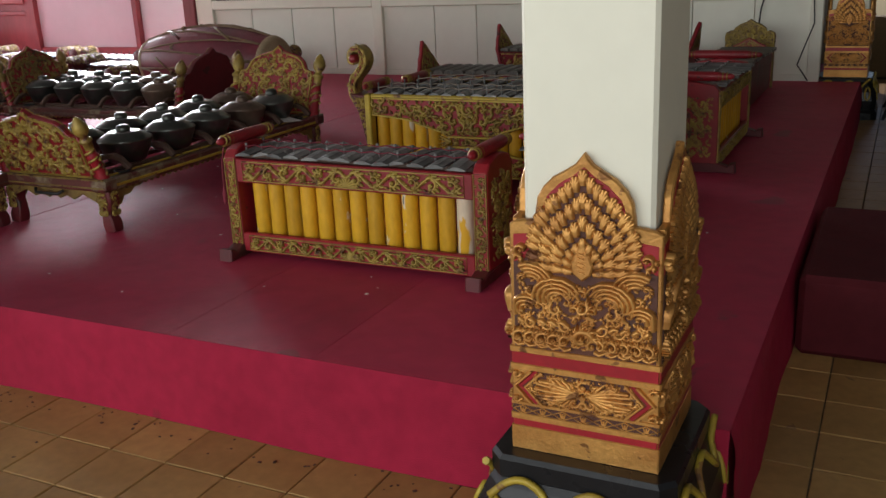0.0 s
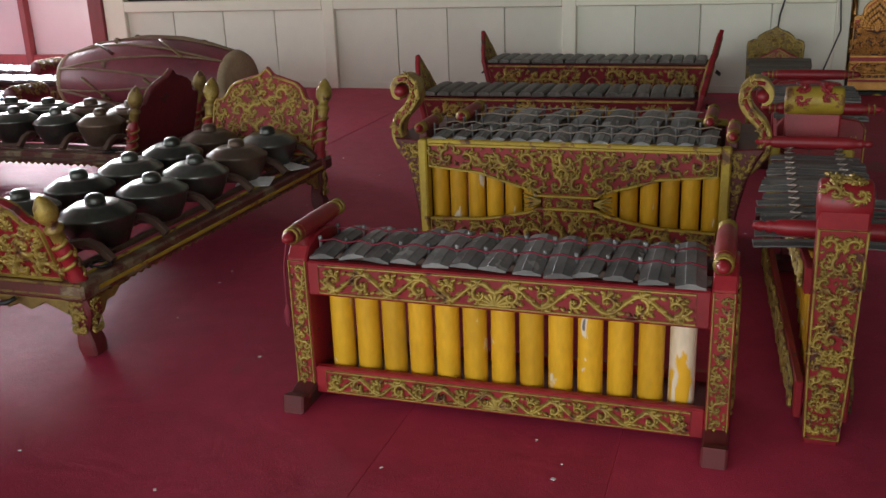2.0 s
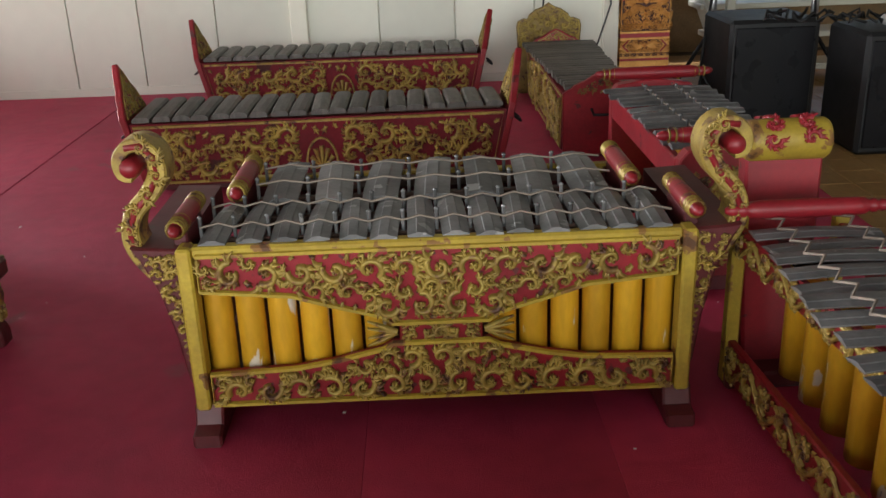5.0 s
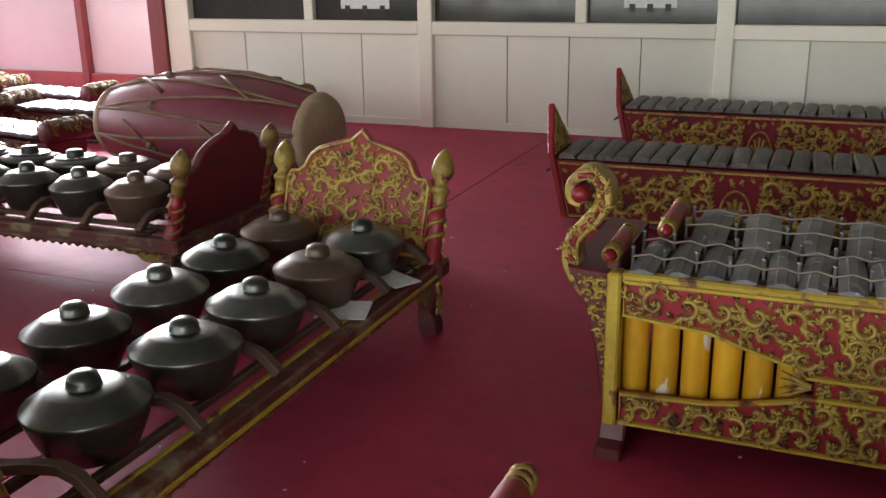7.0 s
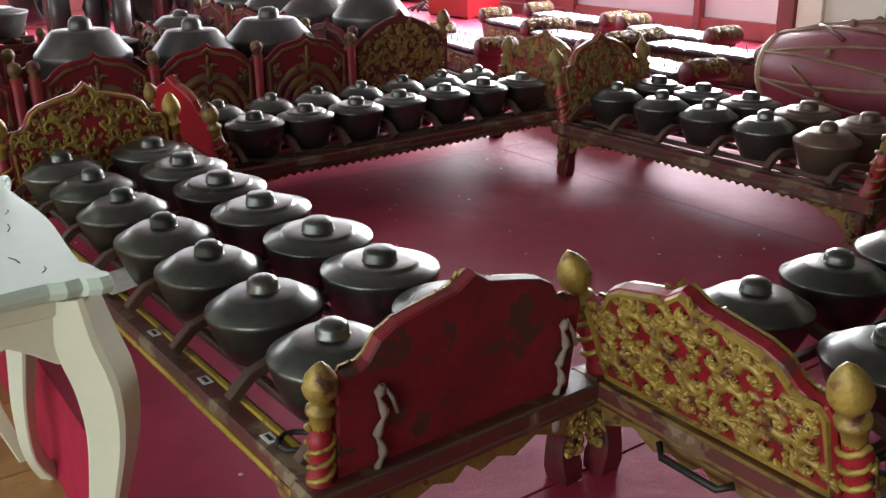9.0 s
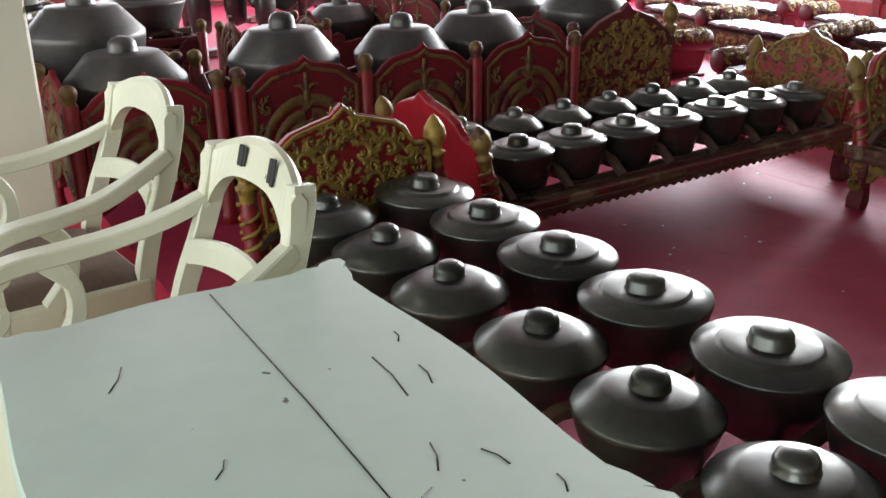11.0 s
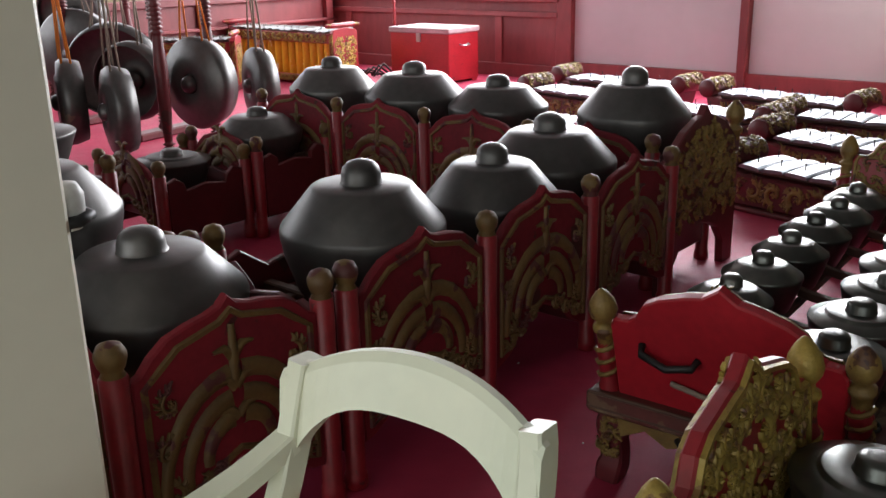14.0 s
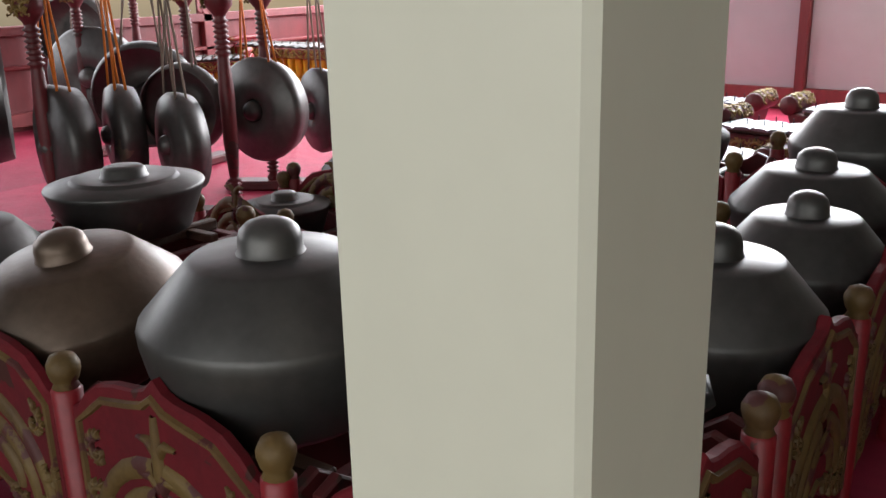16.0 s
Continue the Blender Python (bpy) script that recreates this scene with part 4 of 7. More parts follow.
def slenthem(m, label):
    s = thing("double_metallophone", m, label, "metallophone", "tube metallophones")
    hw, h, d = 0.512, 0.407, 0.5
    # front board with a bow-tie window
    top = [(-hw + 0.03, h), (hw - 0.03, h), (hw - 0.03, 0.332), (0.3, 0.315), (0.22, 0.29), (0.12, 0.262), (0.1, 0.245), (-0.1, 0.245), (-0.12, 0.262), (-0.22, 0.29), (-0.3, 0.315), (-hw + 0.03, 0.332)]
    bot = [(-hw + 0.03, 0.075), (-hw + 0.03, 0.145), (-0.3, 0.152), (-0.22, 0.165), (-0.12, 0.188), (-0.1, 0.2), (0.1, 0.2), (0.12, 0.188), (0.22, 0.165), (0.3, 0.152), (hw - 0.03, 0.145), (hw - 0.03, 0.075)]
    for nm, o, rr, sd in (("upper_board", top, 0.032, 3), ("lower_board", bot, 0.03, 4)):
        b = bmn()
        prism(b, o, 0.022, T(0, 0.011, 0), 0.003)
        p = part(nm, b, RED, s)
        b = bmn()
        carve(b, o, rr, I4, -0.001, 0.014, True, sd)
        part("board_carving", b, GOLD, p)
        b = bmn()
        ins = [(x * 0.99, z) for x, z in o]
        band(b, ins, 0.011, 0.008, I4, -0.0015)
        part("board_edge", b, YELLOW, p)
    b = bmn()
    box(b, (0, 0.014, 0.222), (0.17, 0.02, 0.05), 0.003)
    c = part("middle_boss", b, RED, s)
    b = bmn()
    carve(b, rect(-0.085, 0.085, 0.19, 0.256), 0.022, I4, 0.003, 0.009, True, 8)
    curl(b, 0, 0.222, 0.02, 0, 1, I4, 0.002, 0.012, 0.4)
    for sg in (-1, 1):
        for q in (-0.5, -0.2, 0.2, 0.5):
            ribbon(b, [(sg * 0.09, 0.222), (sg * 0.12, 0.222 + q * 0.03), (sg * 0.15, 0.222 + q * 0.055)], 0.014, 0.003, 0.008, I4, 0.004)
    part("boss_carving", b, GOLD, c)
    b = bmn()
    box(b, (0, 0.012, h + 0.006), (2 * hw - 0.05, 0.03, 0.024), 0.005)
    box(b, (0, d - 0.012, h + 0.006), (2 * hw - 0.05, 0.03, 0.024), 0.005)
    part("top_rail", b, YELLOW, s, "yellow painted top rail")
    b = bmn()
    box(b, (0, d - 0.011, 0.24), (2 * hw - 0.06, 0.02, 0.33), 0.003)
    box(b, (0, d / 2, 0.09), (2 * hw - 0.06, d - 0.04, 0.02), 0.003)
    part("back_board", b, DARKRED, s)
    for sg in (-1, 1):
        b = bmn()
        box(b, (sg * (hw - 0.012), 0.012, 0.245), (0.03, 0.05, 0.36), 0.005)
        part("corner_post", b, YELLOW, s, "yellow corner post")
        b = bmn()
        o = [(hw, 0.08), (0.53, 0.12), (0.543, 0.22), (0.565, 0.32), (0.595, 0.39), (0.612, 0.42), (hw, 0.415)]
        prism(b, [(sg * x, z) for x, z in o], d - 0.06, T(0, d / 2 - 0.01, 0), 0.006)
        e = part("end_board", b, DARKRED, s)
        b = bmn()
        carve(b, [(sg * (x * 0.985 + (0.006 if x < 0.52 else 0)), z * 0.97 + 0.006) for x, z in o], 0.022, T(0, 0.02, 0), -0.002, 0.008, False, 5)
        part("end_carving", b, GOLD, e)
        b = bmn()
        pa = [(0.53, 0.33), (0.575, 0.365), (0.607, 0.41), (0.612, 0.45), (0.596, 0.49), (0.563, 0.525), (0.542, 0.563), (0.545, 0.6), (0.568, 0.622), (0.597, 0.618), (0.616, 0.592), (0.611, 0.563), (0.592, 0.557)]
        wd = [0.05, 0.048, 0.04, 0.036, 0.036, 0.038, 0.038, 0.032, 0.028, 0.026, 0.022, 0.02, 0.016]
        sweep(b, [(sg * x, 0.08, z) for x, z in pa], wd, [0.075] * 13)
        n = part("swan_neck", b, GOLD, s, "yellow and red curled scroll end")
        b = bmn()
        for y in (0.042,):
            for i in range(1, 9):
                x, z = pa[i]
                curl(b, sg * x, z, 0.017, i, sg, I4, y, 0.007, 0.4)
        part("neck_carving", b, GOLD, n)
        b = bmn()
        lathe(b, [(0, -0.05), (0.014, -0.046), (0.02, -0.036), (0.02, 0.036), (0.014, 0.046), (0, 0.05)], 14, T(sg * 0.594, 0.08, 0.577, 90))
        tube(b, [(sg * x, 0.044, z) for x, z in pa[1:10]], 0.007, 6)
        part("volute_eye", b, RED, n, "red volute eye")
        b = bmn()
        prism(b, [(-0.05, 0), (d - 0.02, 0), (d - 0.02, 0.075), (0, 0.075), (-0.015, 0.035), (-0.03, 0.032), (-0.05, 0.028)], 0.06, T(sg * (hw - 0.02), 0, 0, 0, 0, 90), 0.005)
        part("foot", b, DARKRED, s)
        for (x, y0, ln, k) in ((0.515, 0.115, 0.25, 1.0), (0.435, 0.37, 0.3, 1.1)):
            b = bmn()
            peg(b, (sg * x, y0, h + 0.05), ln, k, T(0, 0, 0))
            part("handle", b, RED, s, "turned red handle with gold rings")
            ring = None
            for q in (-1, 1):
                for o in (0.02, 0.036, 0.05, 0.07):
                    mm = T(sg * x, y0 + q * (ln / 2 - o * k - 0.006), h + 0.05, 90)
                    if ring:
                        again("gilded_ring", ring, s, mm)
                    else:
                        b = bmn()
                        lathe(b, [(0.016, -0.003), (0.0205 * k, 0), (0.016, 0.003)], 12)
                        ring = part("gilded_ring", b, GOLD, s, "", mm)
            b = bmn()
            box(b, (sg * x, y0, h + 0.012), (0.03, ln * 0.55, 0.05), 0.004)
            part("handle_block", b, DARKRED, s)
    rnd = random.Random(9)
    for y, ln, n, x1, kw in ((0.125, 0.235, 14, 0.475, 0.056), (0.385, 0.30, 7, 0.40, 0.083)):
        step = 2 * x1 / n
        first = None
        xs = [-x1 + (i + 0.5) * step for i in range(n)]
        for x in xs:
            mm = T(x, y + rnd.uniform(-0.006, 0.006), h + 0.016 + (0.008 if y > 0.3 else 0), 0, rnd.uniform(-8, 8), rnd.uniform(-3, 3))
            if not first:
                first = part("key", key_bm(kw, ln, 0.012), IRON, s, "", mm)
            else:
                again("key", first, s, mm)
        for q in (-0.065, 0.065):
            b = bmn()
            box(b, (0, y + q, h + 0.002), (2 * x1, 0.02, 0.026), 0.003)
            part("key_bar", b, OLDWOOD, s)
            b = bmn()
            zx = []
            for x in xs:
                zx += [x - step * 0.5, x]
            strings(b, zx + [xs[-1] + step / 2], y + q, h + 0.04 + (0.008 if y > 0.3 else 0), 0.008, 0.0025)
            part("key_cord", b, ROPE, s, "pale cord over the keys")
            pin = None
            for x in xs:
                mm = T(x - step * 0.5, y + q, h + 0.006)
                if pin:
                    again("key_pin", pin, s, mm)
                else:
                    b = bmn()
                    lathe(b, [(0.004, 0), (0.004, 0.05), (0.006, 0.053), (0, 0.058)], 6)
                    pin = part("key_pin", b, IRON, s, "", mm)
    tubes(s, [sg * (0.13 + 0.066 * i) for sg in (-1, 1) for i in range(6)], 0.06, 0.1, 0.36, 0.03, (), (3, 8, 11))
    return s


slenthem(T(-1.685, 3.685, P), "yellow and red carved double metallophone with curled scroll ends")


def gambang(m, label, n=19, w=1.46, d=0.3, lean=13, rise=1.0):
    s = thing("wooden_xylophone", m, label, "xylophone", "xylophones")
    hw = w / 2
    o = [(-hw + 0.06, 0.03), (hw - 0.06, 0.03), (hw - 0.01, 0.275), (-hw + 0.01, 0.275)]
    for y in (-d / 2, d / 2 - 0.02):
        b = bmn()
        prism(b, o, 0.022, T(0, y + 0.01, 0), 0.003)
        p = part("side_board", b, DARKRED if y > 0 else SHADEDMAROON, s)
        if y < 0:
            b = bmn()
            band(b, [(-hw + 0.07, 0.042), (hw - 0.07, 0.042), (hw - 0.025, 0.262), (-hw + 0.025, 0.262)], 0.012, 0.005, T(0, y - 0.001, 0))
            M = T(0, y - 0.001, 0)
            carve(b, [(-hw + 0.08, 0.05), (hw - 0.08, 0.05), (hw - 0.035, 0.255), (-hw + 0.035, 0.255)], 0.058, M, 0.0, 0.014, True, 6, 0.95, lambda x, z: abs(x) < 0.075 and z < 0.21)
            for q in range(7):
                a = math.pi * q / 6
                ribbon(b, [(0, 0.08), (0.03 * math.cos(a), 0.08 + 0.04 * math.sin(a)), (0.05 * math.cos(a), 0.08 + 0.085 * math.sin(a))], 0.01, 0.02, 0.009, M)
            band(b, [(0.06 * math.cos(a / 12 * math.pi), 0.085 + 0.11 * math.sin(a / 12 * math.pi)) for a in range(13)], 0.01, 0.008, M, 0, False)
            part("leaf_carving", b, GOLD, p)
    for sg in (-1, 1):
        b = bmn()
        half = [(d / 2, -0.245)] + [(x, z * rise) for x, z in ((d / 2 + 0.005, 0.03), (d / 2 - 0.03, 0.07), (d / 2 - 0.045, 0.1), (0.07, 0.13), (0.035, 0.18), (0, 0.215))]
        E = T(sg * (hw + 0.005), 0, 0.27, 0, sg * lean, 0) @ T(0, 0, 0, 0, 0, 90)
        prism(b, sym(half), 0.026, E, 0.004)
        e = part("end_board", b, RED, s, "red end board rising to a point")
        b = bmn()
        ins = sym([(x, z * rise) for x, z in ((d / 2 - 0.02, 0.02), (d / 2 - 0.055, 0.08), (0.06, 0.11), (0.025, 0.16), (0, 0.19))])
        E2 = E @ T(0, 0, 0, 0, 0, 180 if sg > 0 else 0)
        E3 = E @ T(0, 0, 0, 0, 0, 0 if sg > 0 else 180)
        carve(b, ins, 0.03, E2, -0.014, 0.006)
        band(b, ins, 0.007, 0.005, E2, -0.0135)
        part("end_carving", b, GOLD, e)
        b = bmn()
        carve(b, ins, 0.03, E3, -0.014, 0.006)
        part("end_carving", b, OLDGOLD, e)
        b = bmn()
        tube(b, [(sg * (hw + 0.03), -0.04, 0.22), (sg * (hw + 0.055), -0.035, 0.2), (sg * (hw + 0.055), 0.035, 0.2), (sg * (hw + 0.03), 0.04, 0.22)], 0.006, 6)
        part("handle", b, PLASTIC, e, "iron handle")
    b = bmn()
    box(b, (0, 0, 0.035), (w - 0.14, d - 0.05, 0.02), 0.003)
    box(b, (0, 0, 0.012), (w - 0.2, d - 0.08, 0.024), 0.003)
    part("bottom", b, DARKRED, s)
    b = bmn()
    for y in (-0.1, 0.1):
        box(b, (0, y, 0.279), (w - 0.06, 0.02, 0.014), 0.003)
    part("key_bar", b, OLDWOOD, s)
    rnd = random.Random(5)
    step = (w - 0.05) / n
    first = None
    for i in range(n):
        x = -(w - 0.05) / 2 + (i + 0.5) * step
        k = 1.12 - 0.3 * i / n
        mm = T(x, rnd.uniform(-0.006, 0.006), 0.287, 0, 0, rnd.uniform(-2, 2)) @ Matrix.Diagonal((1, k, 1, 1))
        if not first:
            first = part("key", key_bm(step * 0.9, d + 0.03, 0.022, False, 0.002), WOODKEY, s, "", mm)
        else:
            again("key", first, s, mm)
    return s


gambang(T(-2.10, 5.62, P, 0, 0, 1), "red and gold carved wooden xylophone with dark bars")
gambang(T(-2.11, 6.96, P, 0, 0, -1), "carved red xylophone with rounded bars by the back wall")
gambang(T(-0.98, 6.32, P, 0, 0, -90), "narrow dark xylophone with carved fringe and red end board", 22, 1.25, 0.3, 2, 0.45)

# carved headboard at the far end of the narrow xylophone
KAYON = [(0.17, 0.0), (0.175, 0.1), (0.168, 0.13), (0.135, 0.145), (0.115, 0.14), (0.105, 0.165), (0.07, 0.19), (0.03, 0.205), (0, 0.225)]
hb = thing("carved_headboard", T(-1.0, 7.1, P), "gilded carved headboard with an ogee top standing by the wall", "headboard")
bm = bmn()
prism(bm, sym([(0.17, 0.0), (0.17, 0.26)] + [(x, z + 0.26) for x, z in KAYON[1:]]), 0.03, I4, 0.004)
part("board", bm, OLDGOLD, hb)
bm = bmn()
carve(bm, sym([(x * 0.93, z * 0.94 + 0.262) for x, z in KAYON]), 0.04, I4, -0.016, 0.008)
band(bm, sym([(x * 0.95, z * 0.96 + 0.261) for x, z in KAYON]), 0.01, 0.006, I4, -0.0155)
part("board_carving", bm, GOLD, hb)


def slim_metallophone(m, label):
    """Keys across a long frame that runs along y between two rolled end boards."""
    s = thing("slim_metallophone", m, label, "metallophone", "tube metallophones")
    L = 1.18
    for sg in (-1, 1):
        kx = 0.78 if sg < 0 else 1.35
        o = [(0.045 * kx, 0.0), (0.05 * kx, 0.08), (0.055 * kx, 0.2), (0.06 * kx, 0.36), (0.062 * kx, 0.50), (0.06 * kx, 0.54)]
        b = bmn()
        E = T(0, sg * L / 2, 0, -sg * 4)
        prism(b, sym([(x, z) for x, z in o]), 0.05, E, 0.006)
        e = part("end_board", b, RED, s, "red end board with gold leaf carving")
        b = bmn()
        M = E @ T(0, 0, 0, 0, 0, 0 if sg < 0 else 180)
        carve(b, sym([(0.042 * kx, 0.03), (0.05 * kx, 0.2), (0.057 * kx, 0.49)]), 0.026 * kx, M, -0.026, 0.009, True, 2)
        band(b, sym([(0.043 * kx, 0.02), (0.052 * kx, 0.2), (0.058 * kx, 0.5)]), 0.006, 0.006, M, -0.026)
        part("end_carving", b, GOLD, e)
        b = bmn()
        lathe(b, [(0, -0.066 * kx), (0.04, -0.064 * kx), (0.045, -0.058 * kx), (0.045, 0.058 * kx), (0.04, 0.064 * kx), (0, 0.066 * kx)], 18, E @ T(0, -sg * 0.02, 0.545, 0, 90))
        r = part("roll", b, RED if sg < 0 else YELLOW, e, "rolled red top" if sg < 0 else "rolled top in gold and red")
        b = bmn()
        for i in range(4):
            Q = E @ T(0, -sg * 0.02, 0.545, sg * (80 - i * 45), 0, 0) @ T(0, 0, 0.045, -90)
            for x in (-0.03 * kx, 0.03 * kx):
                curl(b, x, 0, 0.02, i, 1 if x > 0 else -1, Q, 0, 0.006)
        part("roll_carving", b, GOLD if sg < 0 else RED, r)
        b = bmn()
        peg(b, (0, 0, 0), 0.34, 1.0, T(0, sg * (L / 2 - 0.13), 0.44, 0, 0, 90))
        part("handle", b, RED, s, "turned red crossbar")
        b = bmn()
        box(b, (0, sg * (L / 2 - 0.05), 0.02), (0.075 if sg < 0 else 0.24, 0.07, 0.04), 0.006)
        part("foot", b, DARKRED, s)
    for sg in (-1, 1):
        S = T(sg * 0.078, 0.0, 0, 0, 0, -sg * 3.2)
        b = bmn()
        box(b, (0, 0, 0.35), (0.018, L - 0.08, 0.06), 0.003, S)
        box(b, (0, 0, 0.07), (0.018, L - 0.08, 0.09), 0.003, S)
        r = part("side_rail", b, RED, s)
        b = bmn()
        M = S @ T(sg * 0.01, 0, 0, 0, 0, 90 * sg)
        vine(b, -L / 2 + 0.06, L / 2 - 0.06, 0.322, 0.378, M, -0.001, 0.007)
        vine(b, -L / 2 + 0.06, L / 2 - 0.06, 0.03, 0.112, M, -0.001, 0.007)
        part("rail_carving", b, GOLD, r)
        b = bmn()
        box(b, (0, L / 2 - 0.05, 0.21), (0.03, 0.03, 0.4), 0.004, S)
        part("corner_post", b, YELLOW, s)
    for i in range(9):
        b = bmn()
        lathe(b, [(0, 0), (0.036, 0), (0.037, 0.24)], 14)
        part("tube", b, TUBE, s, "yellow tube", T(0, -0.43 + i * 0.107, 0.08))
    first = None
    rnd = random.Random(11)
    for i in range(14):
        mm = T(rnd.uniform(-0.01, 0.01), -0.44 + i * 0.066, 0.395 + 0.0015 * (i % 3), 0, rnd.uniform(-3, 3), 90 + rnd.uniform(-5, 5)) @ Matrix.Diagonal((1, 1.1 - 0.02 * i, 1, 1))
        if not first:
            first = part("key", key_bm(0.055, 0.3, 0.008), IRON, s, "", mm)
        else:
            again("key", first, s, mm)
    b = bmn()
    for x in (-0.07, 0.07):
        tube(b, [(x + 0.012 * (1 if i % 2 else -1), -0.46 + i * 0.033, 0.42 + 0.008 * (i % 2)) for i in range(29)], 0.003, 5)
    part("key_cord", b, ROPE, s, "pale cord over the keys")
    b = bmn()
    for sg in (-1, 1):
        for y in (-0.3, 0.0, 0.3):
            box(b, (0, y, 0.385), (0.17, 0.012, 0.012), 0.002)
    part("key_bar", b, OLDWOOD, s)
    return s


slim_metallophone(T(-0.935, 3.27, P), "slim red metallophone with tall carved end boards and stacked iron keys")
saron(T(-11.65, 6.9, P, 0, 0, 0), "gilded metallophone with yellow tubes by the red wall", 14, 1.5, 0.3, 0.46, ROPE, 0.06, worn=())
saron(T(-12.0, 5.9, P, 0, 0, 40), "gilded metallophone with yellow tubes behind the hanging gongs", 12, 1.1, 0.25, 0.42, ROPE, 0.06, worn=())


# ---- kettle gongs ----
def pot_bm(R, h, kind):
    b = bmn()
    if kind == 0:      # cone on a round body
        prof = [(0, 0), (0.62, 0), (0.7, 0.03), (0.9, 0.36), (0.98, 0.55), (1.0, 0.59), (0.985, 0.63), (0.62, 0.795), (0.58, 0.81), (0.28, 0.82), (0, 0.825)]
    elif kind == 1:    # flat top with a raised ring
        prof = [(0, 0), (0.7, 0), (0.78, 0.04), (0.9, 0.4), (0.975, 0.64), (1.0, 0.7), (0.985, 0.735), (0.7, 0.79), (0.675, 0.8), (0.655, 0.835), (0.63, 0.845), (0.33, 0.83), (0, 0.835)]
    else:              # broad shouldered large kettle
        prof = [(0, 0), (0.74, 0), (0.82, 0.05), (0.95, 0.3), (0.995, 0.45), (1.0, 0.5), (0.985, 0.535), (0.62, 0.81), (0.585, 0.828), (0.23, 0.838), (0, 0.84)]
    lathe(b, [(r * R, z * h) for r, z in prof], 40)
    return b


def boss_bm(R, h, kind):
    b = bmn()
    k = (0.265, 0.29, 0.24)[kind]
    if kind == 2:
        h0 = h
        lathe(b, [(k * 1.1 * R, 0.83 * h0), (k * 1.0 * R, 0.855 * h0), (k * 0.98 * R, 0.91 * h0), (k * 0.9 * R, 0.955 * h0), (k * 0.68 * R, 0.99 * h0), (k * 0.36 * R, 1.01 * h0), (0, 1.015 * h0)], 24)
        return b
    if kind == 1:
        lathe(b, [(k * 1.1 * R, 0.82 * h), (k * R, 0.85 * h), (k * 0.96 * R, 0.94 * h), (k * 0.82 * R, 0.985 * h), (k * 0.5 * R, 1.0 * h), (0, 1.005 * h)], 24)
        return b
    lathe(b, [(k * 1.08 * R, 0.815 * h), (k * R, 0.835 * h), (k * 0.98 * R, 0.9 * h), (k * 0.88 * R, 0.95 * h), (k * 0.55 * R, 0.99 * h), (0, 1.0 * h)], 24)
    return b


POTS = {}


def pot(name, m, R, h, kind, material, label, category="gong kettle", group=""):
    key = (R, h, kind, material.name)
    if key in POTS:
        o = new(name, POTS[key][0])
        again("boss", POTS[key][1], o, I4)
    else:
        o = part(name, pot_bm(R, h, kind), material)
        POTS[key] = (o.data, part("boss", boss_bm(R, h, kind), material, o))
    o.matrix_basis = m
    return tagged(o, label, category, group)


FINIAL = [(0.018, 0), (0.02, 0.03), (0.026, 0.035), (0.026, 0.045), (0.018, 0.05), (0.016, 0.06), (0.028, 0.075), (0.032, 0.09), (0.028, 0.112), (0.016, 0.132), (0.006, 0.143), (0, 0.146)]


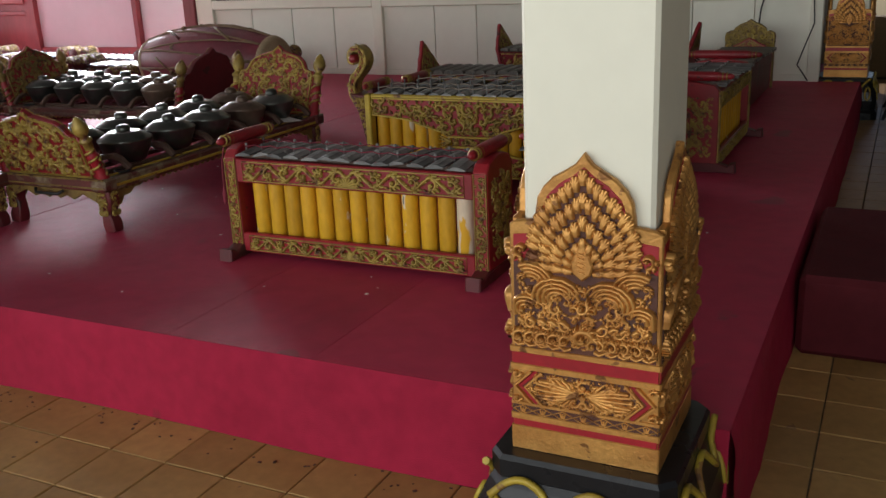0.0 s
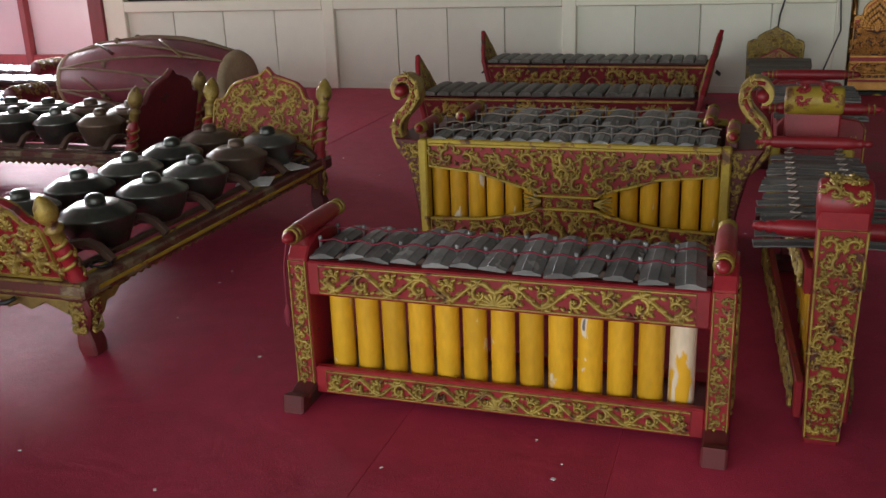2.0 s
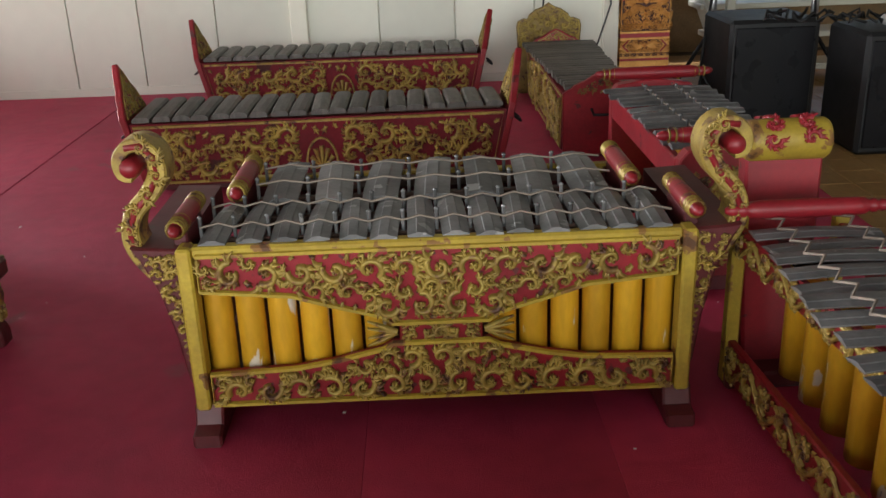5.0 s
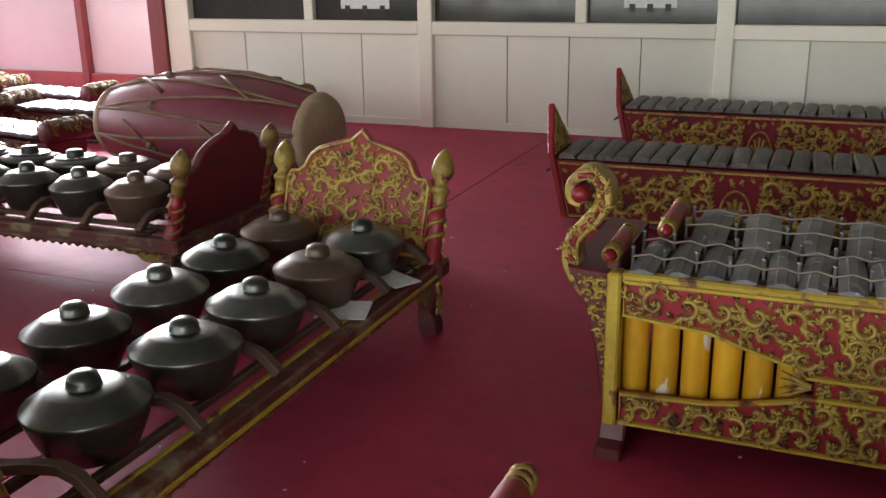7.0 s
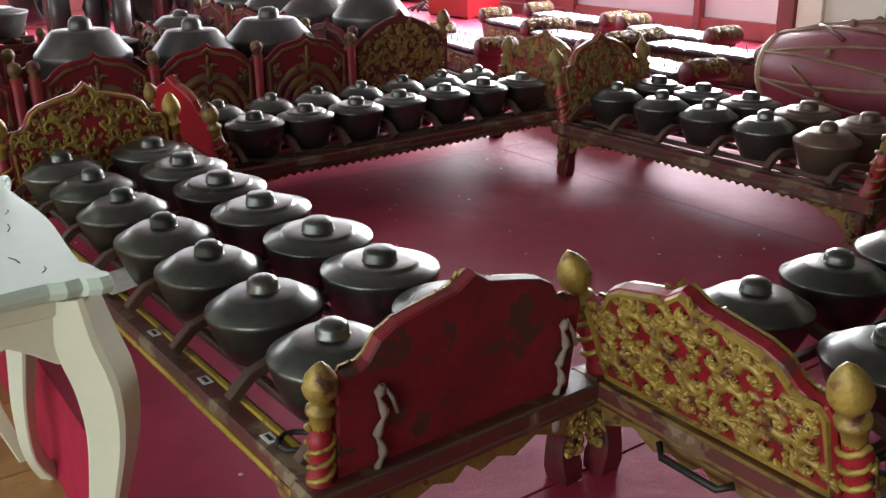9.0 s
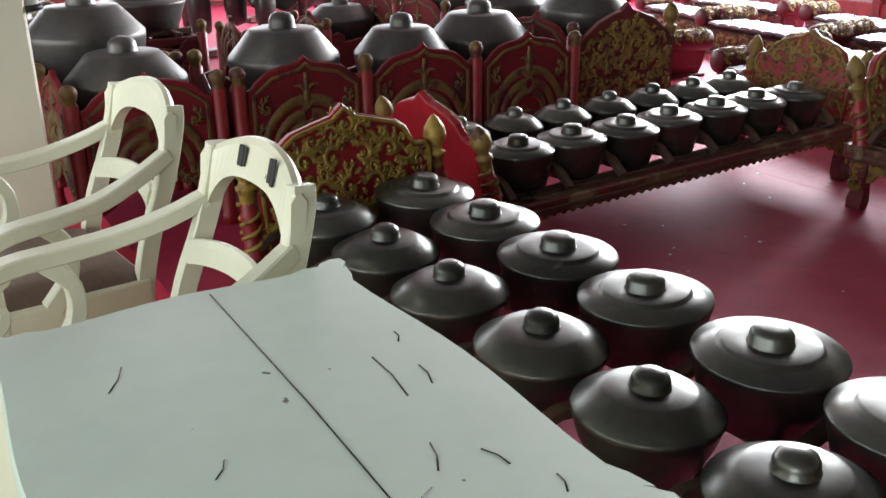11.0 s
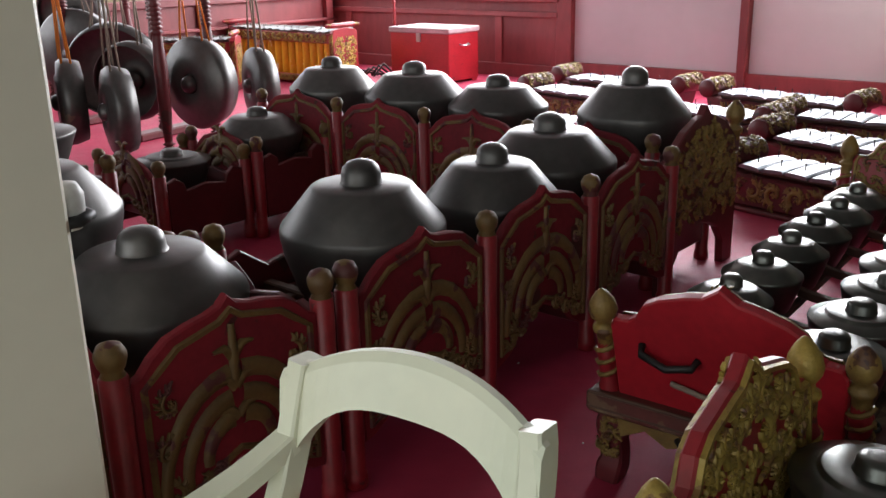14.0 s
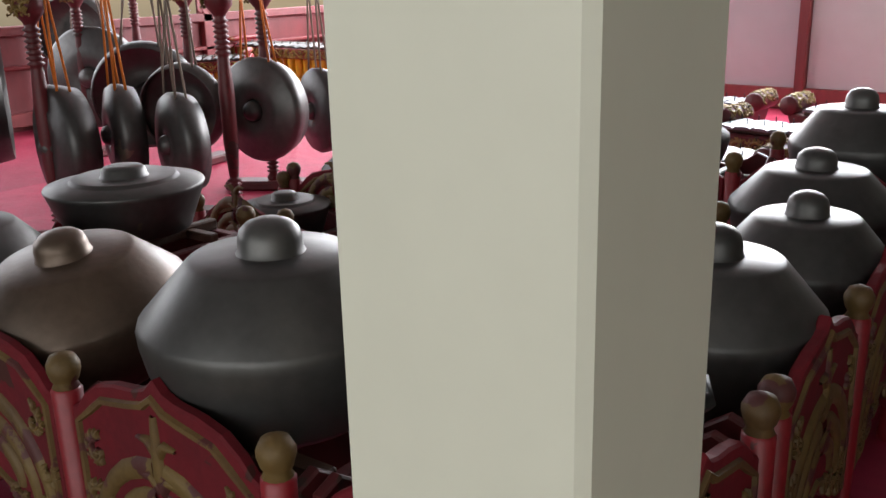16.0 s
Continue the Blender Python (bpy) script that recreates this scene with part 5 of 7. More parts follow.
def rack(m, label, w, L, pots, head=(1, 1), R=0.108, ph=0.125, gap=0.27, rows=(0.14, -0.14), tilt=14, brown=(), flat=(1,), zt=0.22, cords=False, old=False, fk=(0.86, 0.86), skip=(), hs=(1.0, 1.0), koff=0.0, plain=None):
    """A low bed that runs along y, its kettles in two rows; head: whether each end's outer face is carved (1) or plain red (0)."""
    g = thing("kettle_rack", m, label, "gong rack", "kettle racks")
    gold = OLDGOLD if old else GOLD
    for sg in (-1, 1):
        b = bmn()
        box(b, (sg * (w / 2 - 0.03), 0, zt - 0.025), (0.065, L, 0.05), 0.006)
        r = part("side_rail", b, WORNRAIL, g, "worn dark red side rail with a gold line")
        b = bmn()
        box(b, (sg * (w / 2 - 0.045), 0, zt + 0.002), (0.012, L - 0.06, 0.008), 0.002)
        box(b, (sg * (w / 2 + 0.004), 0, zt - 0.03), (0.006, L - 0.02, 0.012), 0.002)
        part("rail_line", b, YELLOW if not old else OLDWOOD, r)
        # pendant fringe below the rail
        n = max(6, int(L / 0.04))
        b = bmn()
        for i in range(n):
            y = -L / 2 + 0.1 + (L - 0.2) * i / (n - 1)
            lathe(b, [(0.012, 0), (0.009, -0.008), (0, -0.014)], 6, T(sg * (w / 2 - 0.012), y, zt - 0.048))
        part("fringe", b, OLDGOLD, r)
        for e in (-1, 1):
            b = bmn()
            X, Y = sg * (w / 2 - 0.035), e * (L / 2 - 0.05)
            pth = [(X, Y, zt - 0.05), (X + sg * 0.008, Y, zt - 0.09), (X + sg * 0.004, Y, 0.1), (X - sg * 0.002, Y, 0.07), (X + sg * 0.006, Y, 0.035), (X + sg * 0.012, Y, 0.0)]
            sweep(b, pth, [0.06, 0.062, 0.048, 0.046, 0.058, 0.052], [0.06, 0.062, 0.05, 0.048, 0.06, 0.054], I4)
            lg = part("leg", b, DARKRED, g, "curved red leg with gold leaf")
            b = bmn()
            curl(b, 0, zt - 0.1, 0.02, 0, 1, T(X, Y - e * 0.0, 0) @ T(0, 0, 0, 0, 0, 0 if e < 0 else 180), -0.034, 0.006, 0.4)
            carve(b, rect(-0.026, 0.026, zt - 0.15, zt - 0.055), 0.02, T(X, Y, 0, 0, 0, 0 if e < 0 else 180), -0.032, 0.006)
            carve(b, rect(-0.026, 0.026, zt - 0.15, zt - 0.055), 0.02, T(X, Y, 0, 0, 0, 90 * sg), -0.034, 0.006)
            part("leg_carving", b, gold, lg)
            # bracket under the rail beside the leg
            b = bmn()
            prism(b, [(0.03, zt - 0.05), (0.2, zt - 0.05), (0.17, zt - 0.065), (0.13, zt - 0.066), (0.105, zt - 0.085), (0.07, zt - 0.087), (0.05, zt - 0.115), (0.03, zt - 0.12)], 0.014, T(X + sg * 0.015, Y, 0, 0, 0, -90 * e), 0.002)
            part("bracket", b, OLDGOLD, g)
    for e in (-1, 1):
        carved = head[0 if e < 0 else 1]
        hk, pk = hs[0 if e < 0 else 1], fk[0 if e < 0 else 1]
        b = bmn()
        box(b, (0, e * (L / 2 - 0.03), zt - 0.02), (w + 0.03, 0.075, 0.05), 0.008)
        er = part("end_rail", b, WORNRAIL, g, "moulded red end rail, worn brown")
        b = bmn()
        for z in (zt + 0.002, zt - 0.03):
            box(b, (0, e * (L / 2 + 0.003), z), (w + 0.02, 0.012, 0.008), 0.003)
        part("rail_line", b, OLDGOLD if not old and carved else OLDWOOD, er)
        H = 0.29
        half = [(w / 2 - 0.05, 0), (w / 2 - 0.045, 0.17), (w / 2 - 0.055, 0.188), (w / 2 - 0.085, 0.19), (w / 2 - 0.1, 0.2), (w / 2 - 0.12, 0.232), (w / 2 - 0.15, 0.25), (0.07, 0.268), (0.035, 0.275), (0, 0.3)]
        half = [(x, z * hk) for x, z in half]
        E = T(0, e * (L / 2 - 0.035), zt, -e * tilt, 0, 0)
        b = bmn()
        prism(b, sym(half), 0.026, E, 0.004)
        hb = part("headboard", b, (plain or (DULLRED if cords else BRIGHTRED)) if not carved else RED, g, "ogee headboard in red lacquer")
        ins = sym([(x * 0.95, 0.012 + z * 0.93) for x, z in half])
        for side in (-1, 1):
            if side == -e and not (carved or True):
                continue
            if side == e and not carved:
                continue
            b = bmn()
            M = E @ T(0, 0, 0, 0, 0, 0 if side < 0 else 180)
            band(b, ins, 0.012, 0.008, M, -0.0128)
            carve(b, ins, 0.036, M, -0.0125, 0.009, True, 3 + int(w * 100))
            part("headboard_carving", b, gold, hb)
        for sg in (-1, 1):
            if (sg, e) in skip:
                continue
            b = bmn()
            F = E @ T(sg * (w / 2 - 0.025), 0, -0.01) @ Matrix.Diagonal((pk ** 0.5, pk ** 0.5, pk, 1))
            lathe(b, [(0.026, 0), (0.026, 0.03), (0.021, 0.04), (0.022, 0.11), (0.025, 0.12), (0.02, 0.13), (0.018, 0.155)], 12, F)
            p = part("corner_post", b, RED, g)
            b = bmn()
            lathe(b, [(r, z + 0.15) for r, z in FINIAL], 14, F)
            for k in range(3):
                tube(b, [(0.024 * math.cos(a * 0.7), 0.024 * math.sin(a * 0.7), 0.03 + 0.035 * k + a * 0.006) for a in range(10)], 0.006, 5, F)
            part("finial", b, gold, p, "gilded bud finial")
        if not carved:
            for q in (-0.35, 0.3):
                b = bmn()
                x = q * w
                tube(b, [(x + 0.006 * math.sin(k * 1.1), 0, 0.16 - k * 0.0125) for k in range(17)], [0.0065 + 0.003 * math.sin(k * 2.1) for k in range(17)], 6, E @ T(0, e * 0.024, 0))
                tube(b, [(x, 0, 0.16), (x - 0.02, 0, 0.13), (x - 0.03, 0, 0.1)], 0.004, 5, E @ T(0, e * 0.024, 0))
                lathe(b, [(0.004, 0.02), (0.012, 0.0), (0.009, -0.02), (0, -0.03)], 8, E @ T(x, e * 0.026, -0.05))
                if cords:
                    part("cord", b, ROPE, g, "tied pale cord")
                else:
                    b.free()
            if plain is None and not cords:
                b = bmn()
                tube(b, [(-0.16, -0.014, 0.15), (-0.155, -0.034, 0.14), (-0.1, -0.042, 0.125), (-0.05, -0.034, 0.135), (-0.045, -0.014, 0.142)], 0.008, 6, E)
                part("grip", b, PLASTIC, hb, "dark iron grip")
                b = bmn()
                tube(b, [(-0.1 + 0.012 * k, -0.02 - 0.004 * (k % 2), 0.075 - 0.0022 * k + 0.003 * (k % 2)) for k in range(22)], 0.006, 5, E)
                part("chain", b, ROPE, hb, "pale twisted chain")
        if not cords:
            b = bmn()
            tube(b, [(-0.08, e * (L / 2 + 0.005), zt - 0.05), (-0.06, e * (L / 2 + 0.022), zt - 0.062), (0.06, e * (L / 2 + 0.022), zt - 0.062), (0.08, e * (L / 2 + 0.005), zt - 0.05)], 0.007, 6)
            part("handle", b, PLASTIC, er, "iron carrying handle")
        b = bmn()
        prism(b, sym([(0.0, -0.02), (0.03, -0.045), (0.07, -0.03), (0.11, -0.045), (0.16, -0.02), (w / 2 - 0.06, -0.05), (w / 2 - 0.05, 0.0)])[::1], 0.014, T(0, e * (L / 2 - 0.02), zt - 0.045), 0.002)
        part("apron", b, OLDGOLD, er)
    # cords and slats that carry the kettles
    zs = zt + 0.016
    ys = [koff + (i - (pots - 1) / 2) * gap for i in range(pots)]
    for i, y in enumerate(ys + [ys[-1] + gap * 0.98]):
        b = bmn()
        sweep(b, [(-w / 2 + 0.02, y - gap * 0.5, zs - 0.004), (-w / 2 + 0.1, y - gap * 0.5, zs + 0.045), (0, y - gap * 0.5, zs + 0.01), (w / 2 - 0.1, y - gap * 0.5, zs + 0.045), (w / 2 - 0.02, y - gap * 0.5, zs - 0.004)], [0.022] * 5, [0.024] * 5, I4)
        part("crossbar", b, OLDWOOD, g)
    for x in rows:
        for q in (-0.06, 0.06):
            b = bmn()
            box(b, (x + q, 0, zs - 0.012), (0.02, L - 0.08, 0.018), 0.003)
            part("lath", b, OLDWOOD, g)
    for e in (-1, 1):
        b = bmn()
        tube(b, [(w / 2 - 0.05 + 0.03 * math.cos(a), e * (L / 2 - 0.16) + 0.03 * math.sin(a), zt + 0.006) for a in [k * 0.62 for k in range(11)]], 0.005, 6)
        part("iron_ring", b, PLASTIC, g, "iron ring on the rail")
    rnd = random.Random(int(L * 1000))
    for r, x in enumerate(rows):
        for i, y in enumerate(ys):
            k = 1 if r in flat else 0
            mt = BROWNBRONZE if (r, i) in brown else BRONZE
            mm = m @ T(x + rnd.uniform(-0.006, 0.006), y + rnd.uniform(-0.006, 0.006), zs - 0.003, rnd.uniform(-2, 2), rnd.uniform(-2, 2), rnd.uniform(0, 360))
            pot("gong_kettle", mm, R * (1.08 if k else 1.0), ph, k, mt, ("brown" if mt is BROWNBRONZE else "dark green-grey") + " bronze gong kettle with a central boss", "gong kettle", "kettles on the racks")
    return g


rack(T(-3.10, 3.43, P), "red and gold kettle rack with carved headboards", 0.59, 1.59, 5, (1, 1), 0.115, 0.155, 0.267, (0.14, -0.135), tilt=20, brown=((0, 3), (1, 4)), flat=(), fk=(0.99, 1.17), hs=(1.02, 1.28), koff=0.05)
rack(T(-4.302, 2.30, P, 0, 0, -88.2), "long kettle rack with a plain red headboard and tied cords", 0.595, 1.947, 7, (1, 0), 0.117, 0.163, 0.26, (0.132, -0.132), tilt=6, flat=(1,), cords=True, fk=(0.98, 0.775), hs=(1.15, 1.0), skip=((-1, 1),), koff=-0.02)
rack(T(-5.505, 3.53, P, 0, 0, 3), "weathered kettle rack with worn brown rails", 0.55, 1.76, 7, (0, 1), 0.1, 0.155, 0.216, (0.145, -0.145), old=True, flat=(0,), fk=(0.89, 0.95), hs=(1.04, 1.08), koff=-0.03)
# plain headboard takes DARKRED, its shade put into the colour
rack(T(-4.39, 4.38, P, 0, 0, -90), "dark red kettle rack with gilded headboard beside the drum", 0.56, 1.425, 5, (1, 0), 0.108, 0.165, 0.24, (-0.125, 0.115), old=True, brown=((0, 3), (0, 4), (1, 4)), flat=(0,), fk=(1.08, 1.08), hs=(1.2, 1.18), koff=-0.045, plain=DARKRED)

for mm in (T(-2.87, 3.72, P + 0.235, 6, 0, 15), T(-2.86, 3.98, P + 0.235, -4, 4, -20), T(-4.36, 2.06, P + 0.235, 3, 0, 10)):
    bm = bmn()
    box(bm, (0, 0, 0), (0.13, 0.1, 0.003), 0.0008)
    o = tagged(part("paper_sheet", bm, PAPER), "folded white paper tucked under a kettle", "paper", "loose papers")
    o.matrix_basis = mm


for x, y in ((-4.050, 2.036), (-3.783, 2.042), (-3.522, 2.050)):
    bm = bmn()
    box(bm, (0, 0, 0), (0.034, 0.02, 0.0012), 0.0003, T(x, y, P + 0.2215, 0, 0, 1.8))
    st = tagged(part("paper_label", bm, PAPER), "small pale paper label stuck on the rack rail", "label", "rail labels")
    bm = bmn()
    box(bm, (0, 0, 0), (0.022, 0.008, 0.0008), 0.0002, T(x, y, P + 0.2226, 0, 0, 1.8))
    part("print_bar", bm, PLASTIC, st, "grey bar of small print")


# ---- large kettle boxes ----
def kenong_box(m, label, w=0.47, d=0.43, R=0.19, h=0.40, zpot=0.22, kind=2, faces=(0,), material=BRONZE, both=True, tall=0.46, tiltpot=0, skip=(), off=0.0, side=0.0):
    """A box of four posts with carved ogee panels, open above, that carries one large kettle. Its front faces -y."""
    if kind == 2:
        zpot, h = zpot + 0.21 * h, 0.74 * h
    g = thing("kettle_box", m, label, "gong stand", "large kettle boxes")
    for sx in (-1, 1):
        for sy in (-1, 1):
            if (sx, sy) in skip:
                continue
            b = bmn()
            lathe(b, [(0.018, 0), (0.027, 0.004), (0.027, 0.03), (0.023, 0.04), (0.025, tall), (0.02, tall + 0.005)], 12, T(sx * w / 2, sy * d / 2, 0))
            p = part("post", b, RED, g, "turned red post")
            b = bmn()
            lathe(b, [(0.018, 0), (0.022, 0.004), (0.018, 0.012), (0.023, 0.02), (0.027, 0.034), (0.027, 0.044), (0.02, 0.058), (0, 0.066)], 14, T(sx * w / 2, sy * d / 2, tall))
            part("ball", b, DULLGOLD, p, "ball finial in worn gold")
    for k in range(4):
        ww = (w if k % 2 == 0 else d) - 0.05
        dd = (d if k % 2 == 0 else w) / 2
        hw = ww / 2
        if k in faces:
            half = [(hw, 0.1), (hw, tall - 0.02), (hw - 0.018, tall - 0.012), (hw - 0.04, tall + 0.012), (hw - 0.075, tall + 0.036), (hw - 0.12, tall + 0.048), (0.045, tall + 0.054), (0.02, tall + 0.062), (0, tall + 0.08)]
            low = [(0, 0.215), (0.03, 0.2), (0.06, 0.195), (0.08, 0.17), (0.115, 0.165), (0.14, 0.125), (hw - 0.03, 0.105)]
            o = sym(half)
            o = half + [(-x, z) for x, z in reversed(half) if x > 1e-6] + [(-x, z) for x, z in reversed(low)] + low[1:]
        else:
            half = [(hw, 0.08), (hw, tall - 0.03), (hw - 0.04, tall - 0.015), (hw - 0.075, tall - 0.04), (0.09, tall - 0.07), (0.03, tall - 0.06), (0, tall - 0.055)]
            o = sym(half)
        M = T(0, 0, 0, 0, 0, 90 * k) @ T(0, -dd, 0)
        b = bmn()
        prism(b, o, 0.022, M, 0.004)
        p = part("panel", b, SHADEDMAROON if k in faces else DARKRED, g)
        if k in faces:
            b = bmn()
            ins = sym([(0, 0.235), (0.08, 0.205), (hw - 0.05, 0.145), (hw - 0.02, 0.13), (hw - 0.02, tall - 0.038), (hw - 0.055, tall - 0.012), (hw - 0.09, tall + 0.014), (0.06, tall + 0.026), (0.025, tall + 0.034), (0, tall + 0.052)])
            M2 = M
            band(b, ins, 0.014, 0.006, M2, -0.011)
            # nested arches of leaf work
            for sg in (1, -1):
                for q, (rx, rz, zc) in enumerate(((0.15, 0.19, 0.2), (0.105, 0.125, 0.215), (0.06, 0.065, 0.235))):
                    pts = [(sg * (0.012 + rx * math.sin(a) * hw / 0.2), zc + rz * math.cos(a)) for a in [i * 0.24 for i in range(8)]]
                    ribbon(b, pts, 0.04, 0.022, 0.008, M2, -0.011)
                    ex, ez = pts[-1]
                    curl(b, ex - sg * 0.018, ez - 0.012, 0.024, 0 if sg > 0 else math.pi, -sg, M2, -0.011, 0.008, 0.5)
                for z in (0.3, 0.36, 0.42):
                    ribbon(b, [(0, z), (sg * 0.02, z + 0.022), (sg * 0.045, z + 0.02)], 0.024, 0.006, 0.008, M2, -0.011)
                curl(b, sg * (hw - 0.055), 0.2, 0.026, 1.5, sg, M2, -0.011, 0.008, 0.4, 3)
                curl(b, sg * (hw - 0.05), 0.29, 0.028, 0.5, -sg, M2, -0.011, 0.008, 0.4, 3)
                curl(b, sg * (hw - 0.065), tall - 0.08, 0.026, 1.5, -sg, M2, -0.011, 0.008, 0.35)
            ribbon(b, [(0, 0.36), (0, 0.42), (0, tall + 0.025)], 0.03, 0.012, 0.008, M2, -0.011)
            part("panel_carving", b, DULLGOLD, p)
        b = bmn()
        box(b, (0, 0, 0), (ww + 0.02, 0.03, 0.04), 0.004, M @ T(0, 0.02, zpot - 0.05))
        part("bearer", b, DARKRED, g)
    b = bmn()
    for q in (-0.5, 0.5):
        box(b, (q * R, 0, zpot - 0.016), (0.03, d - 0.02, 0.032), 0.004)
        box(b, (0, q * R, zpot - 0.02), (w - 0.02, 0.03, 0.024), 0.004)
    part("cradle", b, OLDWOOD, g)
    pot("large_gong_kettle", m @ T(side, off, zpot - 0.002, tiltpot), R, h, kind, material,
        ("brown" if material is BROWNBRONZE else "dark grey") + " bronze kettle with a tall boss in a carved box", "gong kettle", "large kettles")
    return g


KB = "dark red and worn gold carved box for a large kettle"
# the row along the stage, its carved fronts towards the kettle racks
for y, dy, R, h, zp, off in ((2.01, 0.006, 0.2, 0.38, 0.255, 0.043), (2.543, 0.012, 0.197, 0.42, 0.263, -0.026), (3.011, 0.011, 0.182, 0.39, 0.257, -0.05), (3.486, -0.045, 0.208, 0.39, 0.27, 0.05)):
    first_box = y < 2.2
    kenong_box(T(-6.345, y, P, 0, 0, 90), KB, 0.46 if first_box else 0.47, 0.44, R, h, zp, 2, (0, 3) if first_box else (0,), GREYBRONZE,
               skip=((-1, 1),) if first_box else (((-1, -1), (-1, 1)) if y > 2.9 else ()), off=off, side=dy)
# the front row, towards the aisle
kenong_box(T(-6.848, 1.99, P), KB, 0.49, 0.43, 0.215, 0.42, 0.335, 2, (0,), GREYBRONZE, side=0.028)
kenong_box(T(-7.345, 1.99, P), "carved red box holding a large browner kettle", 0.49, 0.43, 0.21, 0.38, 0.29, 2, (0,), BROWNBRONZE, tiltpot=10, skip=((1, -1), (1, 1)))
kenong_box(T(-7.835, 1.99, P), KB, 0.49, 0.43, 0.2, 0.38, 0.27, 2, (0,), GREYBRONZE, skip=((1, -1), (1, 1)))
# the back row
for x, dx, R, h, zp in ((-7.975, -0.018, 0.2, 0.38, 0.313), (-7.478, -0.006, 0.215, 0.38, 0.319), (-6.98, -0.06, 0.2, 0.33, 0.34), (-6.482, 0.047, 0.2, 0.44, 0.301)):
    kenong_box(T(x, 4.01, P), KB, 0.498, 0.42, R, h, zp, 2, (0,), GREYBRONZE, tall=0.475, skip=() if x < -7.9 else ((-1, -1), (-1, 1)), side=dx, off=0.02)
# lower boxes in the middle of the group
kenong_box(T(-8.015, 3.6, P), "low dark red box holding a smaller kettle", 0.44, 0.38, 0.19, 0.29, 0.225, 2, (0,), GREYBRONZE, tall=0.36)
kenong_box(T(-8.05, 3.18, P), "low dark red box holding a small flat kettle", 0.42, 0.4, 0.155, 0.16, 0.225, 1, (0,), GREYBRONZE, tall=0.33)
kenong_box(T(-7.927, 2.49, P), "dark red box holding a broad flat kettle", 0.46, 0.42, 0.21, 0.18, 0.435, 1, (0,), GREYBRONZE, tall=0.42)

# tall carved end screen beside the row
sc = thing("carved_screen", T(-6.17, 4.03, P - 0.012, 0, 0, 90), "tall red screen with worn gold carving and a pointed top", "screen")
bm = bmn()
o = [(0.28, 0.0), (0.28, 0.46), (0.25, 0.475), (0.22, 0.5), (0.15, 0.55), (0.07, 0.58), (0.03, 0.59), (0, 0.62)]
prism(bm, o + [(-x, z) for x, z in reversed(o) if x > 0] + [(-0.2, 0.0), (-0.19, 0.1), (-0.14, 0.16), (-0.08, 0.19), (0, 0.21), (0.08, 0.19), (0.14, 0.16), (0.19, 0.1), (0.2, 0.0)], 0.03, I4, 0.004)
part("board", bm, DARKRED, sc)
bm = bmn()
carve(bm, sym([(0.26, 0.22), (0.26, 0.44), (0.2, 0.49), (0.12, 0.54), (0.0, 0.58)]), 0.042, I4, -0.016, 0.01)
part("board_carving", bm, OLDGOLD, sc)
bm = bmn()
lathe(bm, [(r * 1.1, z) for r, z in FINIAL], 14, T(0.262, 0, 0.46))
part("finial", bm, OLDGOLD, sc)


# ---- hanging gongs ----
def gong(m, R, label, cord=ROPE, top=1.44):
    g = thing("hanging_gong", m, label, "gong", "hanging gongs")
    b = bmn()
    lathe(b, [(0, 0.03), (0.2 * R, 0.028), (0.2 * R, 0.0), (0.24 * R, -0.012), (0.6 * R, -0.012), (0.66 * R, -0.002), (0.93 * R, 0.006), (R, 0.03), (0.99 * R, 0.06), (0.91 * R, 0.52 * R), (0.88 * R, 0.52 * R), (0.95 * R, 0.05)], 40, T(0, 0, 0, -90))
    d = part("disc", b, GREYBRONZE, g, "dark bronze disc with a deep rim")
    b = bmn()
    lathe(b, [(0.21 * R, 0.012), (0.2 * R, -0.05 * R), (0.17 * R, -0.14 * R), (0.09 * R, -0.19 * R), (0, -0.2 * R)], 20, T(0, 0, 0, -90))
    part("boss", b, GREYBRONZE, d)
    zt = top - m.translation.z
    for sx in (-0.35, 0.35):
        for q in (0.12, 0.32):
            b = bmn()
            tube(b, [(sx * R, q * R, 0.89 * R), (sx * R * 0.5 - 0.1 * q, 0.2 * R, zt)], 0.0055, 6)
            part("cord", b, cord, g, "orange hanging cord" if cord is ORANGE else "pale hanging cord")
    return g


def gong_stand(m, L, label):
    g = thing("gong_stand", m, label, "gong stand", "gong stands")
    for sg in (-1, 1):
        b = bmn()
        prof = [(0.03, 0), (0.035, 0.02)]
        for i in range(5):
            z = 0.05 + i * 0.028
            prof += [(0.02, z), (0.034, z + 0.012), (0.02, z + 0.024)]
        prof += [(0.022, 0.2), (0.034, 0.4), (0.036, 0.7), (0.026, 0.9)]
        for i in range(7):
            z = 0.92 + i * 0.03
            prof += [(0.024, z), (0.037, z + 0.013), (0.024, z + 0.026)]
        prof += [(0.03, 1.15), (0.06, 1.2), (0.065, 1.28), (0.04, 1.34), (0.03, 1.5)]
        lathe(b, [(r, z * 0.76) for r, z in prof], 14, T(sg * L / 2, 0, 0.05))
        part("post", b, DARKRED, g, "turned dark red post with ringed necks")
        b = bmn()
        box(b, (sg * L / 2, 0, 0.025), (0.12, 0.5, 0.05), 0.01)
        part("foot", b, DARKRED, g)
        b = bmn()
        carve(b, sym([(0.06, 0), (0.065, 0.07), (0.04, 0.12), (0, 0.14)]), 0.03, T(sg * L / 2, -0.06, 0.95), 0, 0.01)
        part("capital_carving", b, OLDGOLD, g)
    b = bmn()
    box(b, (0, 0, 1.2), (L + 0.8, 0.08, 0.1), 0.012)
    part("beam", b, DARKRED, g)
    return g


